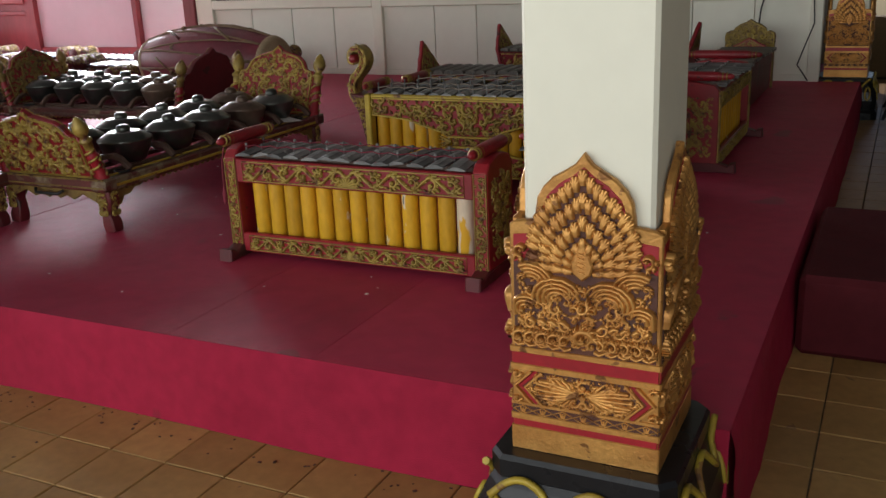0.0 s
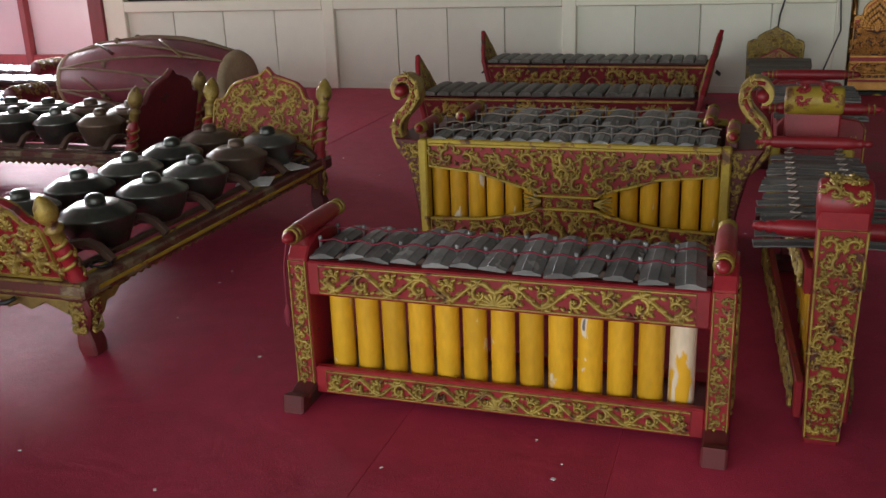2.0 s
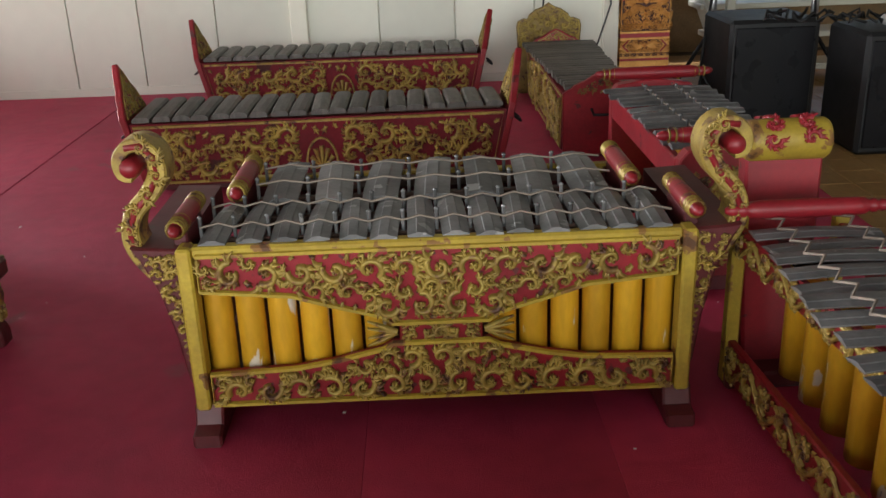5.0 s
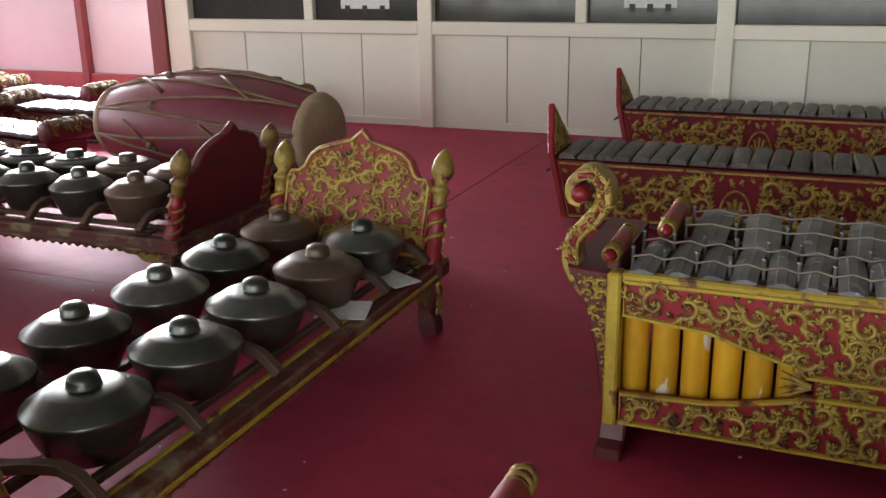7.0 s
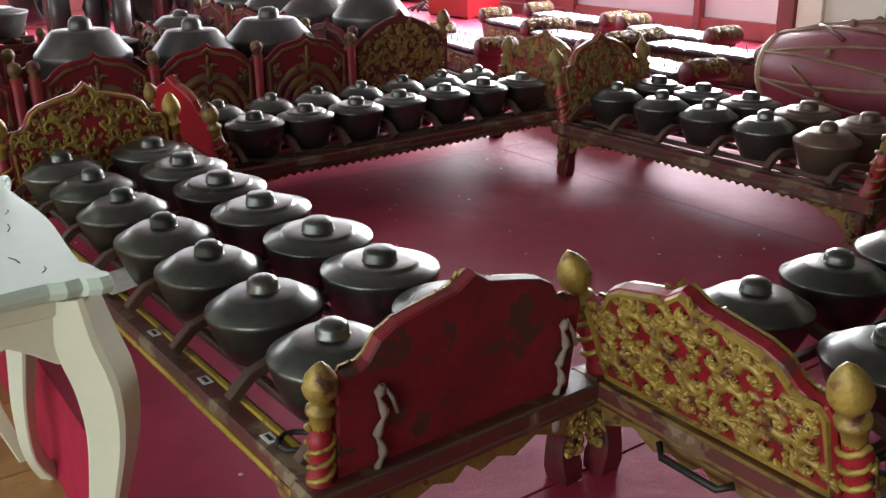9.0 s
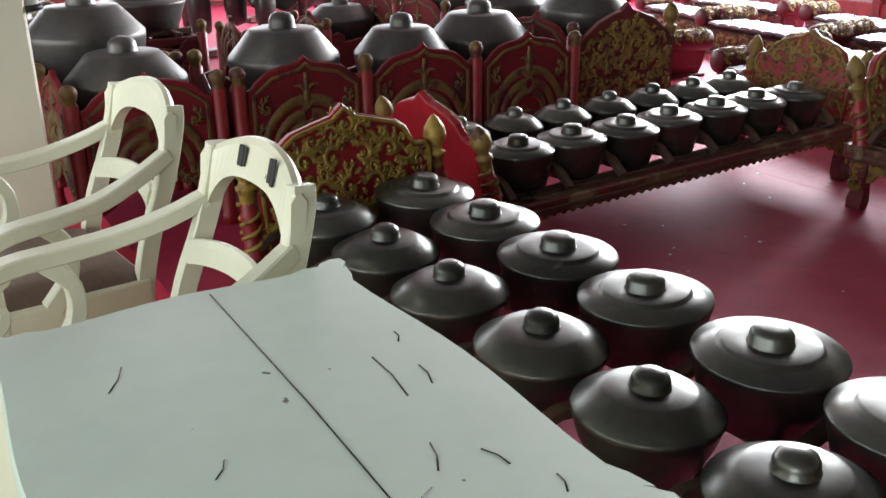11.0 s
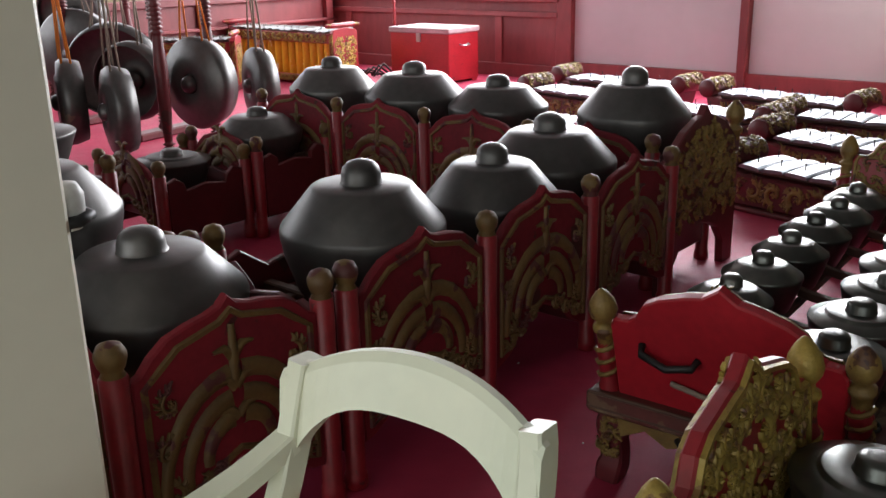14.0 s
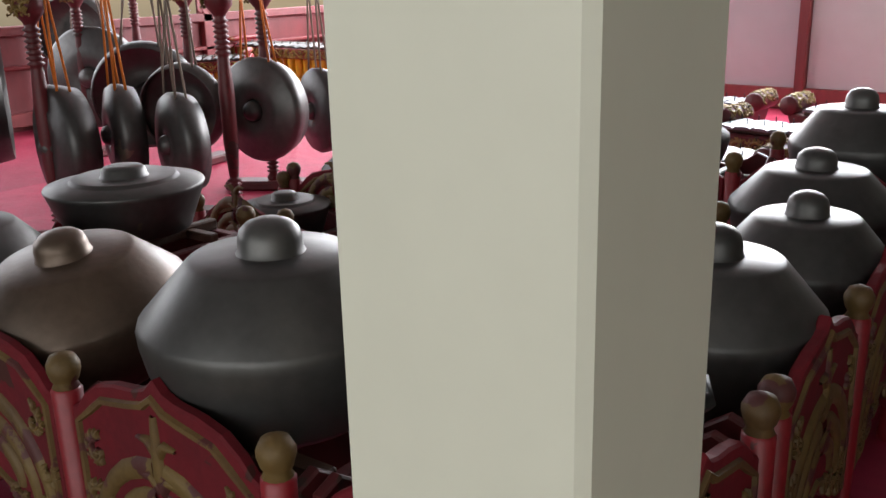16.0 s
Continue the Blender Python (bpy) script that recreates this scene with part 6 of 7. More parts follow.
GL = "dark bronze hanging gong with a raised boss"
HL = "large dark gong seen from its hollow back"
gong_stand(T(-9.21, 4.085, P, 0, 0, -60), 0.6, "dark red turned gong stand over the stage carpet")
gong(T(-9.15, 4.06, 0.735, 0, 0, 6), 0.25, GL, ORANGE)
gong(T(-9.12, 3.53, 0.66, 0, 0, -20), 0.225, GL)
gong(T(-9.2, 4.5, 0.67, 0, 0, -22), 0.22, GL)
gong(T(-9.5, 3.95, 0.745, 0, 0, 205), 0.22, "smaller dark gong seen from its hollow back")
gong(T(-9.37, 3.42, 0.70, 0, 0, -24), 0.22, GL, ORANGE)
gong_stand(T(-10.6, 4.45, P, 0, 0, 10), 0.85, "dark red turned gong stand with large gongs")
gong(T(-10.3, 4.3, 0.72, 0, 0, 225), 0.3, HL)
gong(T(-10.97, 4.38, 0.77, 0, 0, 25), 0.31, "large grey bronze gong with a raised boss")
gong_stand(T(-12.0, 5.08, P, 0, 0, 35), 0.7, "dark red turned gong stand near the red wall")
gong(T(-12.0, 5.0, 0.98, 0, 0, 215), 0.28, HL)
gong_stand(T(-9.85, 3.0, P, 0, 0, 20), 0.9, "dark red turned gong stand beside the kettle boxes")
gong(T(-9.44, 3.17, 0.68, 0, 0, -14), 0.26, GL, ORANGE)
gong(T(-10.0, 3.1, 0.9, 0, 0, -30), 0.36, "large blue-grey bronze gong on orange cords", ORANGE)


# ---- saron boats on the carpet ----
def boat(m, label, L=0.95, d=0.24, h=0.2, n=8):
    s = thing("trough_metallophone", m, label, "metallophone", "trough metallophones")
    o = [(-L / 2 + 0.03, 0.02), (L / 2 - 0.03, 0.02), (L / 2 + 0.0, 0.07), (L / 2 + 0.03, h - 0.02), (L / 2 - 0.1, h - 0.04), (-L / 2 + 0.1, h - 0.04), (-L / 2 - 0.03, h - 0.02), (-L / 2, 0.07)]
    b = bmn()
    prism(b, o, d, I4, 0.01)
    body = part("trough", b, DARKRED, s, "dark red hollow trough")
    b = bmn()
    box(b, (0, 0, 0.01), (L - 0.02, d + 0.06, 0.02), 0.006)
    part("base_board", b, DARKRED, s)
    b = bmn()
    carve(b, rect(-L / 2 + 0.06, L / 2 - 0.06, 0.04, h - 0.05), 0.05, T(0, -d / 2, 0), -0.001, 0.006)
    part("trough_carving", b, OLDGOLD, body)
    for sg in (-1, 1):
        b = bmn()
        lathe(b, [(0, -d / 2 - 0.01), (0.055, -d / 2 - 0.008), (0.06, -d / 2), (0.06, d / 2), (0.055, d / 2 + 0.008), (0, d / 2 + 0.01)], 20, T(sg * (L / 2 + 0.02), 0, h + 0.02, 90))
        r = part("end_roll", b, DARKRED, s, "rolled end with pale carved top")
        b = bmn()
        for i in range(5):
            a = 20 + i * 35
            Q = T(sg * (L / 2 + 0.02), 0, h + 0.02, 0, 90 - a, 0)
            for k in range(4):
                curl(b, 0, 0, 0.026, i + k, 1 if k % 2 else -1, Q @ T(0, -d / 2 + d * (k + 0.5) / 4, 0.06, -90), 0.0, 0.006, 0.4)
        part("roll_carving", b, OLDGOLD, r)
    first = None
    step = (L - 0.14) / n
    for i in range(n):
        mm = T(-(L - 0.14) / 2 + (i + 0.5) * step, 0, h - 0.01, 0, 3 * (-1) ** i, 0)
        if not first:
            first = part("key", key_bm(step * 0.93, d + 0.03, 0.018, False, 0.006), SILVER, s, "", mm)
        else:
            again("key", first, s, mm)
    pin = None
    for i in range(n):
        for y in (-0.075, 0.075):
            mm = T(-(L - 0.14) / 2 + (i + 0.5) * step, y, h - 0.005)
            if pin:
                again("key_pin", pin, s, mm)
            else:
                b = bmn()
                lathe(b, [(0.003, 0), (0.003, 0.045), (0.005, 0.046), (0, 0.05)], 6)
                pin = part("key_pin", b, PLASTIC, s, "", mm)
    b = bmn()
    for y in (-0.075, 0.075):
        box(b, (0, y, h - 0.022), (L - 0.12, 0.02, 0.03), 0.003)
    part("key_bed", b, OLDWOOD, s)
    return s


BL = "dark red trough metallophone with bright keys and rolled carved ends"
for x, y, a, L, n in ((-5.95, 5.0, -12, 1.05, 8), (-6.1, 5.72, -10, 1.0, 8), (-7.25, 6.25, -6, 0.95, 8), (-8.15, 6.5, -10, 0.95, 7), (-8.25, 7.15, -4, 1.0, 7), (-6.25, 6.45, 0, 1.0, 7), (-7.0, 7.0, -8, 0.95, 7), (-7.55, 5.45, -12, 0.95, 8), (-5.5, 7.1, 5, 0.9, 7)):
    boat(T(x, y, P, 0, 0, a), BL, L, 0.26, 0.2, n)

# ---- drum ----
dr = thing("barrel_drum", T(-4.24, 5.12, P, 0, 0, -4), "large red barrel drum laced with cord on a dark stand", "drum")
DM = T(0, 0, 0.385, 0, 90)
bm = bmn()
lathe(bm, [(0.15, -0.56), (0.185, -0.45), (0.23, -0.25), (0.247, -0.05), (0.245, 0.1), (0.225, 0.3), (0.185, 0.48), (0.165, 0.56)], 36, DM)
part("shell", bm, DRUMRED, dr)
for z0, r in ((-0.565, 0.155), (0.565, 0.17)):
    bm = bmn()
    lathe(bm, [(0, z0), (r * 0.9, z0), (r, z0 - math.copysign(0.006, z0)), (r + 0.012, z0 - math.copysign(0.03, z0)), (r, z0 - math.copysign(0.05, z0))], 36, DM)
    part("skin", bm, LEATHER, dr, "tan drum skin")
bm = bmn()
prof = lambda z: 0.252 - 0.29 * (z - 0.02) ** 2
for i in range(9):
    a, c = i * math.pi / 4.5, (i + 0.5) * math.pi / 4.5
    tube(bm, [(prof(z) * math.cos(a + (c - a) * (z + 0.52) / 1.04), prof(z) * math.sin(a + (c - a) * (z + 0.52) / 1.04), z) for z in (-0.53, -0.3, -0.05, 0.2, 0.4, 0.53)], 0.007, 6, DM)
    tube(bm, [(prof(z) * math.cos(c + (c - a) * (0.52 - z) / 1.04), prof(z) * math.sin(c + (c - a) * (0.52 - z) / 1.04), z) for z in (-0.53, -0.3, -0.05, 0.2, 0.4, 0.53)], 0.007, 6, DM)
    lathe(bm, [(0.014, -0.012), (0.018, 0), (0.014, 0.012)], 8, DM @ T(0.247 * math.cos(a), 0.247 * math.sin(a), -0.15))
tagged(part("lacing", bm, DRUMCORD, dr, "tan cord lacing with knots"), kind="stuff")
for i in range(6):
    a = i * math.pi / 3 + 0.3
    for z0 in (-0.32, 0.12):
        bm = bmn()
        tube(bm, [((prof(z0 + 0.05 * k) - 0.002) * math.cos(a + 0.12 * k), (prof(z0 + 0.05 * k) - 0.002) * math.sin(a + 0.12 * k), z0 + 0.05 * k) for k in range(5)], 0.009, 5, DM)
        part("stripe", bm, DULLGOLD, dr, "olive gold diagonal stripe")
for sg in (-1, 1):
    bm = bmn()
    prism(bm, [(-0.26, 0), (-0.22, 0), (-0.2, 0.05), (0.2, 0.05), (0.22, 0), (0.26, 0), (0.27, 0.2), (0.24, 0.26), (0.2, 0.22), (0.12, 0.165), (0, 0.145), (-0.12, 0.165), (-0.2, 0.22), (-0.24, 0.26), (-0.27, 0.2)], 0.05, T(sg * 0.26, 0, 0, 0, 0, 90), 0.006)
    part("stand_cradle", bm, DARKRED, dr, "dark red cradle")
bm = bmn()
box(bm, (0, 0, 0.06), (0.52, 0.06, 0.05), 0.006)
part("stand_bar", bm, DARKRED, dr)

# ---- chest ----
ch = thing("storage_chest", T(-10.5, 7.63, P, 0, 0, 2), "red painted wooden chest with a pale pinkish lid", "chest")
bm = bmn()
box(bm, (0, 0, 0.23), (0.68, 0.44, 0.42), 0.008)
box(bm, (-0.29, -0.17, 0.015), (0.08, 0.08, 0.03), 0.004)
box(bm, (0.29, -0.17, 0.015), (0.08, 0.08, 0.03), 0.004)
box(bm, (-0.29, 0.17, 0.015), (0.08, 0.08, 0.03), 0.004)
box(bm, (0.29, 0.17, 0.015), (0.08, 0.08, 0.03), 0.004)
part("body", bm, BRIGHTRED, ch)
bm = bmn()
box(bm, (0, 0, 0.46), (0.7, 0.46, 0.05), 0.008)
# lid paler and pinker than the red body
part("lid", bm, mat("pale_pink_lid", (0.5, 0.33, 0.34), (0.29, 0.2, 0.22), 3, 0.5), ch, "pale pinkish lid")
bm = bmn()
tube(bm, [(0.34, -0.06, 0.34), (0.37, -0.05, 0.33), (0.37, 0.05, 0.33), (0.34, 0.06, 0.34)], 0.007, 6)
box(bm, (0.0, -0.223, 0.4), (0.05, 0.012, 0.08), 0.003)
part("handle", bm, STEEL, ch, "metal handle and hasp")
bm = bmn()
prof = []
for i in range(30):
    prof += [(0.012, i * 0.06), (0.02, i * 0.06 + 0.025), (0.012, i * 0.06 + 0.05)]
lathe(bm, prof, 10, T(-10.98, 7.62, P))
tagged(part("turned_pole", bm, RED), "slender turned red pole standing by the chest", "pole")
bm = bmn()
for i in range(5):
    tube(bm, [(-11.35 + 0.06 * i, 7.45 + 0.03 * (i % 2), P + 0.012), (-11.3 + 0.07 * i, 7.5, P + 0.05 + 0.02 * i), (-11.15 + 0.06 * i, 7.55, P + 0.012)], 0.012, 6)
tagged(part("cloth_heap", bm, PLASTIC), "crumpled dark heap of cloth on the carpet", "cloth")


# ---- chairs and table ----
def armchair(m, label, marks=False):
    """Seat towards -y."""
    c = thing("armchair", m, label, "chair", "white armchairs")
    for sg in (-1, 1):
        b = bmn()
        pth = [(sg * 0.205, 0.13, 0.0), (sg * 0.2, 0.085, 0.15), (sg * 0.198, 0.05, 0.32), (sg * 0.196, 0.055, 0.45), (sg * 0.195, 0.09, 0.58), (sg * 0.19, 0.14, 0.70), (sg * 0.183, 0.175, 0.82), (sg * 0.178, 0.182, 0.865)]
        sweep(b, pth, [0.034, 0.038, 0.043, 0.045, 0.044, 0.044, 0.048, 0.044], [0.03] * 8, I4, Vector((1, 0, 0)))
        part("back_post", b, CHAIRW, c)
        b = bmn()
        pth = [(sg * 0.235, -0.36, 0.0), (sg * 0.235, -0.33, 0.12), (sg * 0.235, -0.3, 0.28), (sg * 0.235, -0.29, 0.42), (sg * 0.237, -0.29, 0.56)]
        sweep(b, pth, [0.03, 0.036, 0.045, 0.052, 0.05], [0.034] * 5, I4, Vector((1, 0, 0)))
        part("front_leg", b, CHAIRW, c)
        b = bmn()
        pth = [(sg * 0.188, 0.15, 0.755), (sg * 0.21, 0.07, 0.72), (sg * 0.24, -0.03, 0.69), (sg * 0.256, -0.13, 0.676), (sg * 0.262, -0.23, 0.667), (sg * 0.258, -0.295, 0.64), (sg * 0.25, -0.315, 0.6), (sg * 0.245, -0.295, 0.56), (sg * 0.243, -0.262, 0.565), (sg * 0.244, -0.252, 0.59)]
        sweep(b, pth, [0.034, 0.034, 0.034, 0.034, 0.034, 0.034, 0.032, 0.03, 0.026, 0.02], [0.036, 0.04, 0.046, 0.05, 0.052, 0.052, 0.05, 0.048, 0.046, 0.044], I4, Vector((1, 0, 0)))
        part("armrest", b, CHAIRW, c, "curved armrest ending in a scroll")
        b = bmn()
        pth = [(sg * 0.24, -0.17, 0.47), (sg * 0.242, -0.125, 0.535), (sg * 0.246, -0.12, 0.61), (sg * 0.255, -0.165, 0.668)]
        sweep(b, pth, [0.045, 0.036, 0.034, 0.042], [0.034] * 4, I4, Vector((1, 0, 0)))
        part("arm_support", b, CHAIRW, c)
        b = bmn()
        sweep(b, [(sg * 0.205, 0.06, 0.435), (sg * 0.228, -0.12, 0.445), (sg * 0.236, -0.29, 0.445)], [0.07, 0.06, 0.07], [0.03] * 3, I4, Vector((1, 0, 0)))
        part("seat_rail", b, CHAIRW, c)
    # curved top rail: broad, bowed to the back and arched above
    def rail(z0, z1, arch, arch2, hw, y0, bowb, t, ear, bend):
        b = bmn()
        n = 22
        cols = []
        for i in range(n + 1):
            f = -1 + 2 * i / n
            y = y0 + bowb * (1 - f * f)
            zt = z1 + arch * (1 - abs(f) ** 2.2) + (ear if abs(f) > 0.9 else 0)
            zb = z0 + arch2 * (1 - abs(f) ** bend)
            x = hw * f
            lean = 0.10 * (zt - z0)
            cols.append([b.verts.new(v) for v in ((x, y - t / 2, zb), (x, y + t / 2, zb), (x, y + t / 2 + lean, zt - 0.012), (x, y + lean + t * 0.2, zt), (x, y - t / 2 + lean + t * 0.3, zt), (x, y - t / 2 + lean, zt - 0.012))])
        for p, q in zip(cols, cols[1:]):
            for k in range(6):
                f = b.faces.new([p[(k + 1) % 6], p[k], q[k], q[(k + 1) % 6]])
                f.smooth = False
        b.faces.new(cols[0])
        b.faces.new(cols[-1][::-1])
        return b
    top = part("top_rail", rail(0.69, 0.845, 0.057, 0.137, 0.2, 0.15, 0.035, 0.03, 0.008, 3.6), CHAIRW, c, "broad bowed top rail")
    part("cross_rail", rail(0.625, 0.675, 0.02, 0.02, 0.185, 0.1, 0.03, 0.024, 0, 2), CHAIRW, c, "narrow bowed cross rail")
    if marks:
        for x, hh, w in ((-0.055, 0.04, 0.02), (-0.04, 0.036, 0.008), (0.075, 0.045, 0.012), (0.092, 0.05, 0.01)):
            b = bmn()
            yy = 0.15 + 0.035 * (1 - (x / 0.2) ** 2) - 0.015 + 0.0095
            box(b, (0, 0, 0), (w, 0.004, hh), 0.0005, T(x, yy, 0.866, -15.6))
            part("stencil_mark", b, PLASTIC, top, "dark stencilled mark")
    b = bmn()
    box(b, (0, -0.3, 0.44), (0.46, 0.03, 0.06), 0.006)
    part("front_rail", b, CHAIRW, c)
    b = bmn()
    box(b, (0, 0.06, 0.435), (0.39, 0.03, 0.06), 0.006)
    part("back_rail", b, CHAIRW, c)
    b = bmn()
    n = 10
    g = []
    for i in range(n + 1):
        col = []
        for j in range(n + 1):
            u, v = -1 + 2 * i / n, -1 + 2 * j / n
            hw = 0.225 + 0.012 * (-v)
            e = (1 - abs(u) ** 5) * (1 - abs(v) ** 5)
            col.append(b.verts.new((u * hw, -0.125 + v * 0.195, 0.463 + 0.045 * min(1, e * 1.4) ** 0.5)))
        g.append(col)
    for i in range(n):
        for j in range(n):
            f = b.faces.new([g[i][j], g[i + 1][j], g[i + 1][j + 1], g[i][j + 1]])
            f.smooth = True
    part("cushion", b, CUSHION, c, "brown vinyl seat cushion")
    return c


armchair(T(-5.505, 1.672, 0, 0, 0, 6), "aged white painted armchair with a brown vinyl seat")
armchair(T(-4.77, 1.677, 0, 0, 0, 3.5), "aged white painted armchair with dark stencil marks on its back", True)

tb = thing("side_table", T(-4.094, 1.60, 0), "pale green-white painted table with cabriole legs and chipped edges", "table")
TW, TD, TH = 0.382, 0.27, 0.77
out = []
for (sx, sy) in ((1, -1), (1, 1), (-1, 1), (-1, -1)):
    cx, cy = sx * TW, sy * TD
    loc = [(-0.085, -0.012), (-0.06, -0.002), (-0.035, -0.006), (-0.028, 0.004), (-0.008, 0.012), (0.01, 0.01)]
    A = [(cx + sx * a, cy + sy * d) for a, d in loc]
    Bq = [(cx + sx * d, cy + sy * a) for a, d in loc][::-1]
    out += (Bq[::-1][::1] and (A + Bq) if sx * sy > 0 else (Bq[::-1] and ([(cx + sx * d, cy + sy * a) for a, d in loc] + A[::-1])))
bm = bmn()
edge = []
cen = Vector((0, 0))
ang = sorted(out, key=lambda p: math.atan2(p[1] * TW / TD, p[0]))
dense = []
for p, q in zip(ang, ang[1:] + ang[:1]):
    dense.append(p)
    if math.hypot(p[0] - q[0], p[1] - q[1]) > 0.2:
        for k in range(1, 10):
            f = k / 10
            x, y = p[0] + (q[0] - p[0]) * f, p[1] + (q[1] - p[1]) * f
            s = 0.02 * math.sin(f * math.pi * 2 - math.pi / 2) * 0.5 + 0.01
            nx, ny = (0, math.copysign(1, p[1])) if abs(p[0] - q[0]) > abs(p[1] - q[1]) else (math.copysign(1, p[0]), 0)
            dense.append((x + nx * s * 0.8, y + ny * s * 0.8))
rings = [[bm.verts.new((x * k, y * k, z)) for x, y in dense] for k, z in ((0.94, TH - 0.035), (0.985, TH - 0.03), (1.0, TH - 0.018), (0.995, TH - 0.006), (0.985, TH))]
for a, d in zip(rings, rings[1:]):
    for i in range(len(dense)):
        bm.faces.new([a[i], a[(i + 1) % len(dense)], d[(i + 1) % len(dense)], d[i]])
bm.faces.new(rings[-1])
bm.faces.new(rings[0][::-1])
part("tabletop", bm, TABLEW, tb, "pale green-white top with a scalloped moulded edge")
for x0, y0, x1, y1 in ((-0.36, 0.05, 0.375, 0.03), (-0.05, 0.16, 0.06, 0.15), (0.0, 0.2, 0.05, 0.19), (0.1, -0.1, 0.07, -0.08), (0.16, 0.12, 0.21, 0.1), (0.2, 0.16, 0.24, 0.17), (0.23, 0.08, 0.26, 0.02), (-0.2, -0.12, -0.14, -0.15), (0.28, 0.2, 0.31, 0.19), (-0.1, 0.22, -0.07, 0.21)):
    bm = bmn()
    tube(bm, [(x0, y0, TH - 0.0008), ((x0 + x1) / 2, (y0 + y1) / 2 + 0.004, TH - 0.0008), (x1, y1, TH - 0.0008)], 0.0018, 4)
    part("crack", bm, PLASTIC, tb, "dark crack in the paint")
for ax, half, off in ((0, TW - 0.05, TD - 0.045), (1, TD - 0.045, TW - 0.05)):
    for sg in (-1, 1):
        half_o = [(half, TH - 0.035), (half, TH - 0.15), (half - 0.04, TH - 0.155), (half - 0.08, TH - 0.125), (half * 0.5, TH - 0.105), (half * 0.3, TH - 0.125), (half * 0.12, TH - 0.12), (0, TH - 0.14)]
        R = T(0, 0, 0, 0, 0, 90 * ax) @ T(0, sg * off, 0)
        bm = bmn()
        prism(bm, half_o + [(-x, z) for x, z in reversed(half_o) if x > 0], 0.022, R, 0.004)
        part("apron", bm, CHAIRW, tb, "scalloped apron")
        bm = bmn()
        box(bm, (0, 0, TH - 0.052), (2 * half, 0.03, 0.036), 0.006, R)
        part("frieze_moulding", bm, CHAIRW, tb)
for sx in (-1, 1):
    for sy in (-1, 1):
        bm = bmn()
        X, Y = sx * (TW - 0.05), sy * (TD - 0.045)
        pts = [(0, TH - 0.04), (0.012, TH - 0.12), (0.034, TH - 0.2), (0.034, TH - 0.3), (0.012, TH - 0.42), (-0.012, TH - 0.54), (-0.014, 0.12), (0.004, 0.06), (0.03, 0.02), (0.042, 0.0)]
        wd = [0.07, 0.085, 0.085, 0.072, 0.056, 0.044, 0.036, 0.036, 0.044, 0.05]
        sweep(bm, [(X + sx * o * 0.8, Y + sy * o * 0.8, z) for o, z in pts], wd, [w * 0.9 for w in wd], I4, Vector((sx, -sy, 0)).normalized())
        part("leg", bm, CHAIRW, tb, "cabriole leg with chipped paint")

# ---- sound gear beyond the stage ----
for x, y, s in ((0.25, 7.35, 0.5), (0.72, 6.75, 0.46)):
    bx = thing("speaker_cabinet", T(x, y, 0), "black speaker cabinet on the tiled floor", "speaker", "sound gear")
    bm = bmn()
    box(bm, (0, 0, 0.31), (s, s, 0.62), 0.02)
    part("cabinet", bm, PLASTIC, bx)
    bm = bmn()
    box(bm, (0, -s / 2, 0.31), (s - 0.06, 0.02, 0.54), 0.01)
    part("grille", bm, BLACK, bx)
for x, y in ((0.08, 7.7), (0.62, 7.5)):
    st = thing("speaker_stand", T(x, y, 0), "steel and black tripod stand with a dark column speaker", "stand", "sound gear")
    bm = bmn()
    tube(bm, [(0, 0, 0.3), (0, 0, 1.0)], 0.022, 12)
    part("pole", bm, STEEL, st)
    for a in range(3):
        bm = bmn()
        tube(bm, [(0, 0, 0.5), (0.35 * math.cos(a * 2.1), 0.35 * math.sin(a * 2.1), 0.012)], 0.012, 8)
        part("leg", bm, PLASTIC, st)
    bm = bmn()
    box(bm, (0, 0, 1.35), (0.16, 0.16, 0.75), 0.02)
    part("speaker", bm, PLASTIC, st)
bm = bmn()
box(bm, (0.78, 6.7, 0.65), (0.26, 0.14, 0.05), 0.02)
tagged(part("wireless_receiver", bm, WHITEPL), "white plastic device lying on a speaker cabinet", "device", "sound gear")
bm = bmn()
rnd = random.Random(2)
for k in range(5):
    pts = [(0.2 + 0.12 * k + 0.08 * math.sin(i * 0.9 + k), 7.0 - 0.05 * k + 0.12 * math.cos(i * 0.7 + k), 0.64 + 0.02 * (i % 3)) for i in range(14)]
    tube(bm, pts, 0.007, 6)
tube(bm, [(0.1, 7.7, 0.9), (0.0, 7.55, 0.5), (-0.05, 7.45, 0.3), (0.05, 7.2, 0.02)], 0.008, 6)
tube(bm, [(0.6, 7.5, 0.95), (0.5, 7.2, 0.6), (0.35, 7.1, 0.4)], 0.008, 6)
tagged(part("cable_tangle", bm, PLASTIC), "tangled black cables over the speaker cabinets", "cable", "sound gear")
bm = bmn()
tube(bm, [(-0.95, 7.43, 1.4), (-0.93, 7.43, 1.0), (-0.98, 7.425, 0.8), (-1.0, 7.42, 0.55), (-0.9, 7.41, 0.29)], 0.006, 6)
tube(bm, [(-0.62, 7.42, 0.95), (-0.6, 7.41, 0.7), (-0.7, 7.4, 0.4), (-0.62, 7.4, 0.285)], 0.005, 6)
tagged(part("wall_cable", bm, PLASTIC), "thin black cable hanging down the white wall", "cable")
bm = bmn()
for i in range(3):
    box(bm, (1.2, 8.6 + 0.3 * i, 0.1 + 0.18 * i), (1.6, 0.32, 0.04), 0.006)
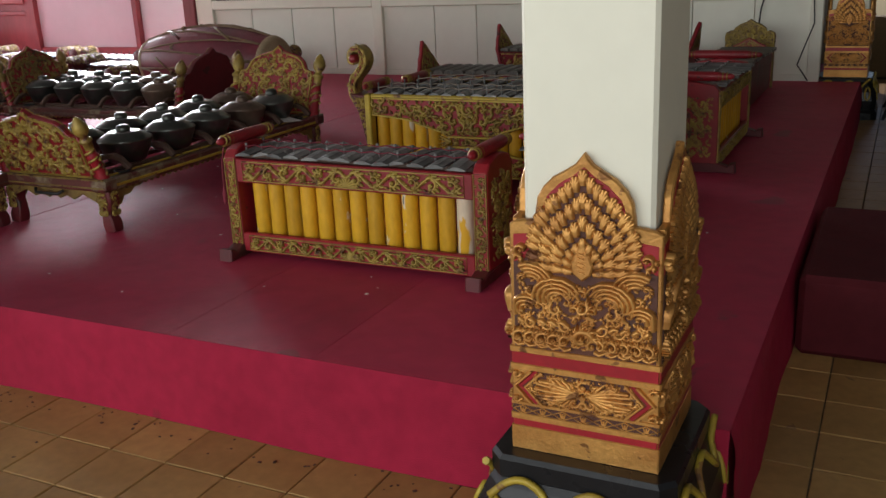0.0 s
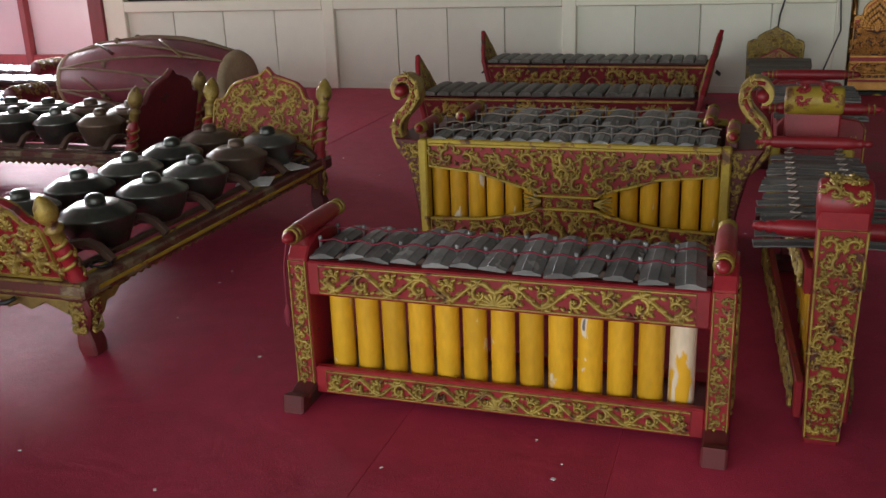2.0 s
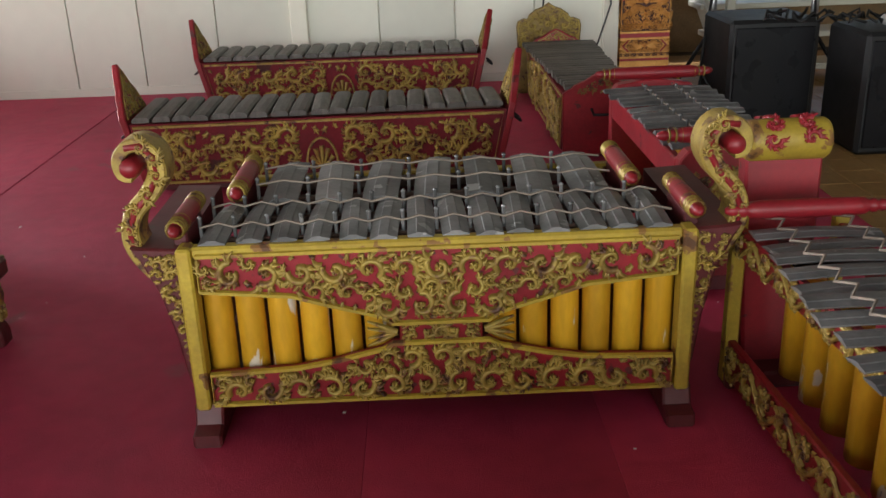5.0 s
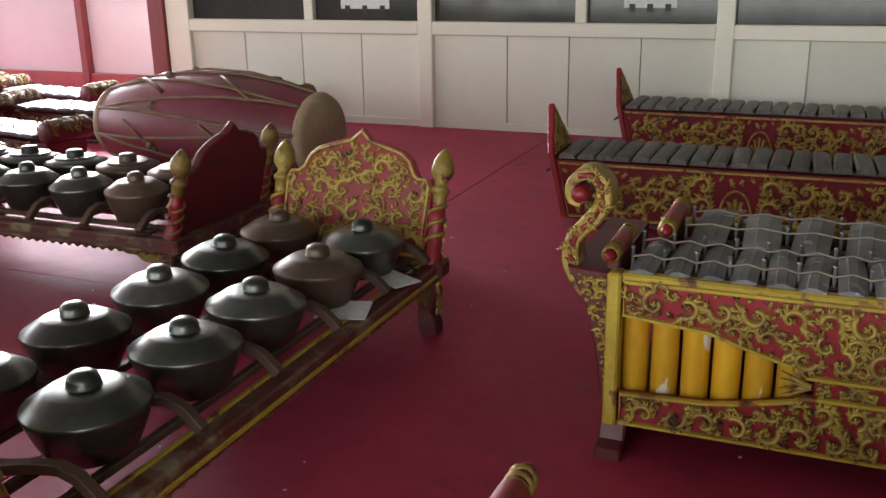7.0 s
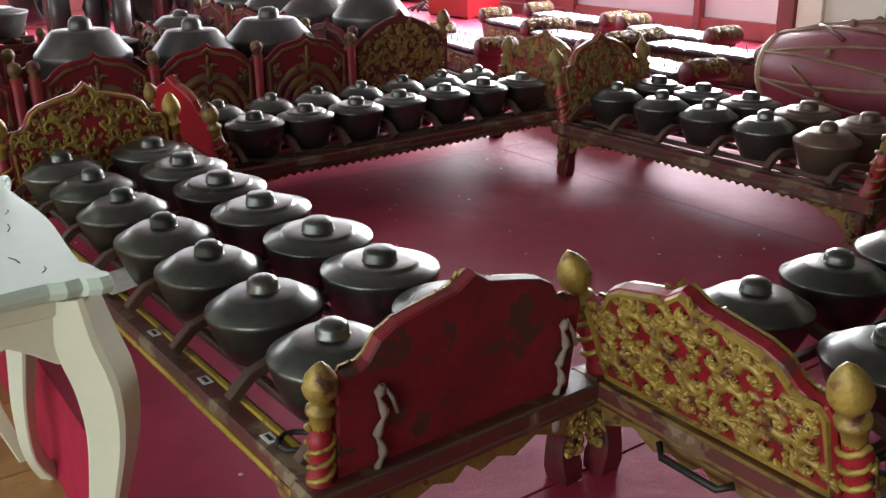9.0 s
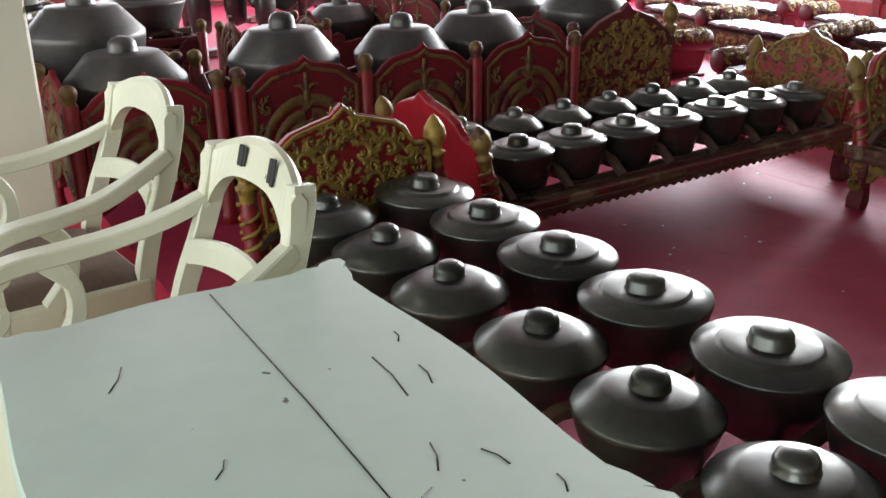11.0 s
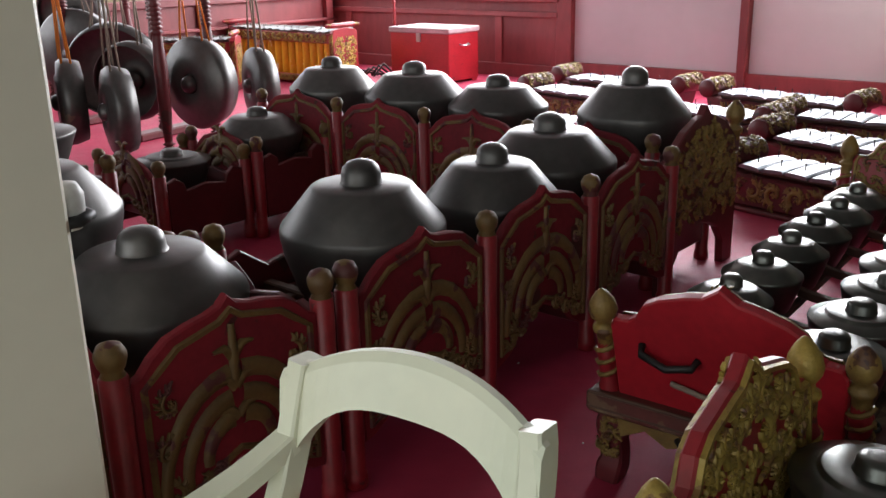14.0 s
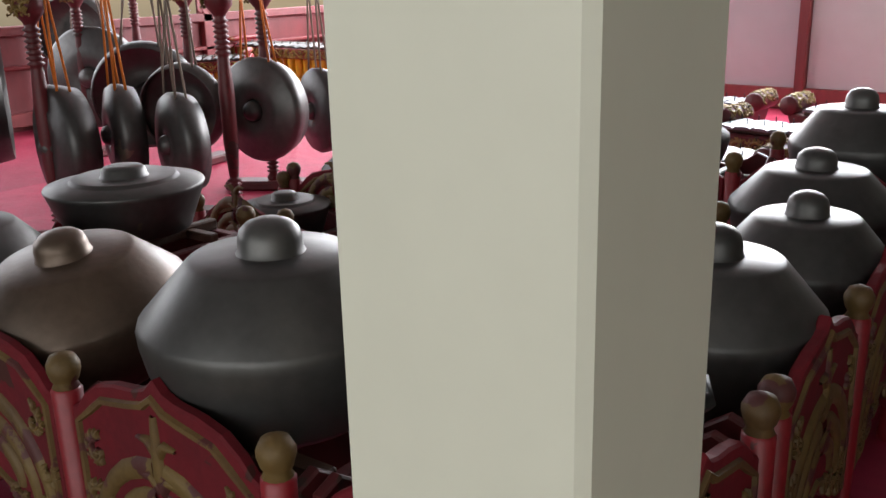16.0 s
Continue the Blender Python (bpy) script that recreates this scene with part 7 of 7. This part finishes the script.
for sx in (0.45, 1.95):
    sweep(bm, [(sx, 8.4, 0.02), (sx, 9.4, 0.62)], [0.16, 0.16], [0.04, 0.04], I4, Vector((1, 0, 0)))
    box(bm, (sx, 8.5, 0.5), (0.06, 0.06, 0.98), 0.006)
tagged(part("wooden_steps", bm, CREAM), "cream painted wooden steps in the passage", "steps")

# ---- litter on the carpet ----
bm = bmn()
rnd = random.Random(7)
for i in range(140):
    x, y = rnd.uniform(-7, -0.4), rnd.uniform(1.95, 5.5)
    r = rnd.uniform(0.002, 0.005)
    box(bm, (0, 0, 0), (r * 2, r * rnd.uniform(0.6, 2.5), 0.0015), 0.0004, T(x, y, P + 0.001, 0, 0, rnd.uniform(0, 180)))
tagged(part("carpet_lint", bm, PAPER), "pale specks of lint scattered on the red carpet", "lint", kind="stuff")
bm = bmn()
for i in range(160):
    x, y = rnd.uniform(-3.2, 0.2), rnd.uniform(1.0, 1.85)
    y = y if rnd.random() < 0.4 else rnd.uniform(1.76, 1.86)
    if -0.75 < x < -0.25:
        continue
    box(bm, (0, 0, 0), (rnd.uniform(0.003, 0.009), rnd.uniform(0.003, 0.012), 0.002), 0.0005, T(x, y, 0.001, 0, 0, rnd.uniform(0, 180)))
tagged(part("floor_litter", bm, OLDWOOD), "dark crumbs and dust along the foot of the platform", "litter", kind="stuff")

# ---- floor tiles ----
bm = bmn()
box(bm, (0, 0, -0.004), (0.196, 0.196, 0.008), 0.002)
fl = new("floor")
tagged(fl, "worn ochre cement tiles with dark joints", "floor", kind="structure")
first = part("tile", bm, TILE, fl)
first.location = (-0.21, 1.77, 0)
rest = bmn()
rnd = random.Random(4)
for i in range(-34, 14):
    for j in range(-6, 40):
        x, y = -0.01 + 0.2 * i, 1.77 + 0.2 * j
        if x < -0.3 and y > 1.9 or (i, j) == (-1, 0):
            continue
        near = (x > -3.6 and x < 0.6 and 0.7 < y < 1.9) or (-0.3 < x < 0.9 and 1.8 < y < 3.0) or (-6.6 < x < -3.6 and 1.2 < y < 1.9)
        dz = rnd.uniform(-0.0008, 0.0008)
        if near:
            o = again("tile", first, fl, T(x, y, dz))
        else:
            box(rest, (x, y, -0.004 + dz), (0.196, 0.196, 0.008), 0.002)
tagged(part("tile_field", rest, TILE, fl), kind="stuff")
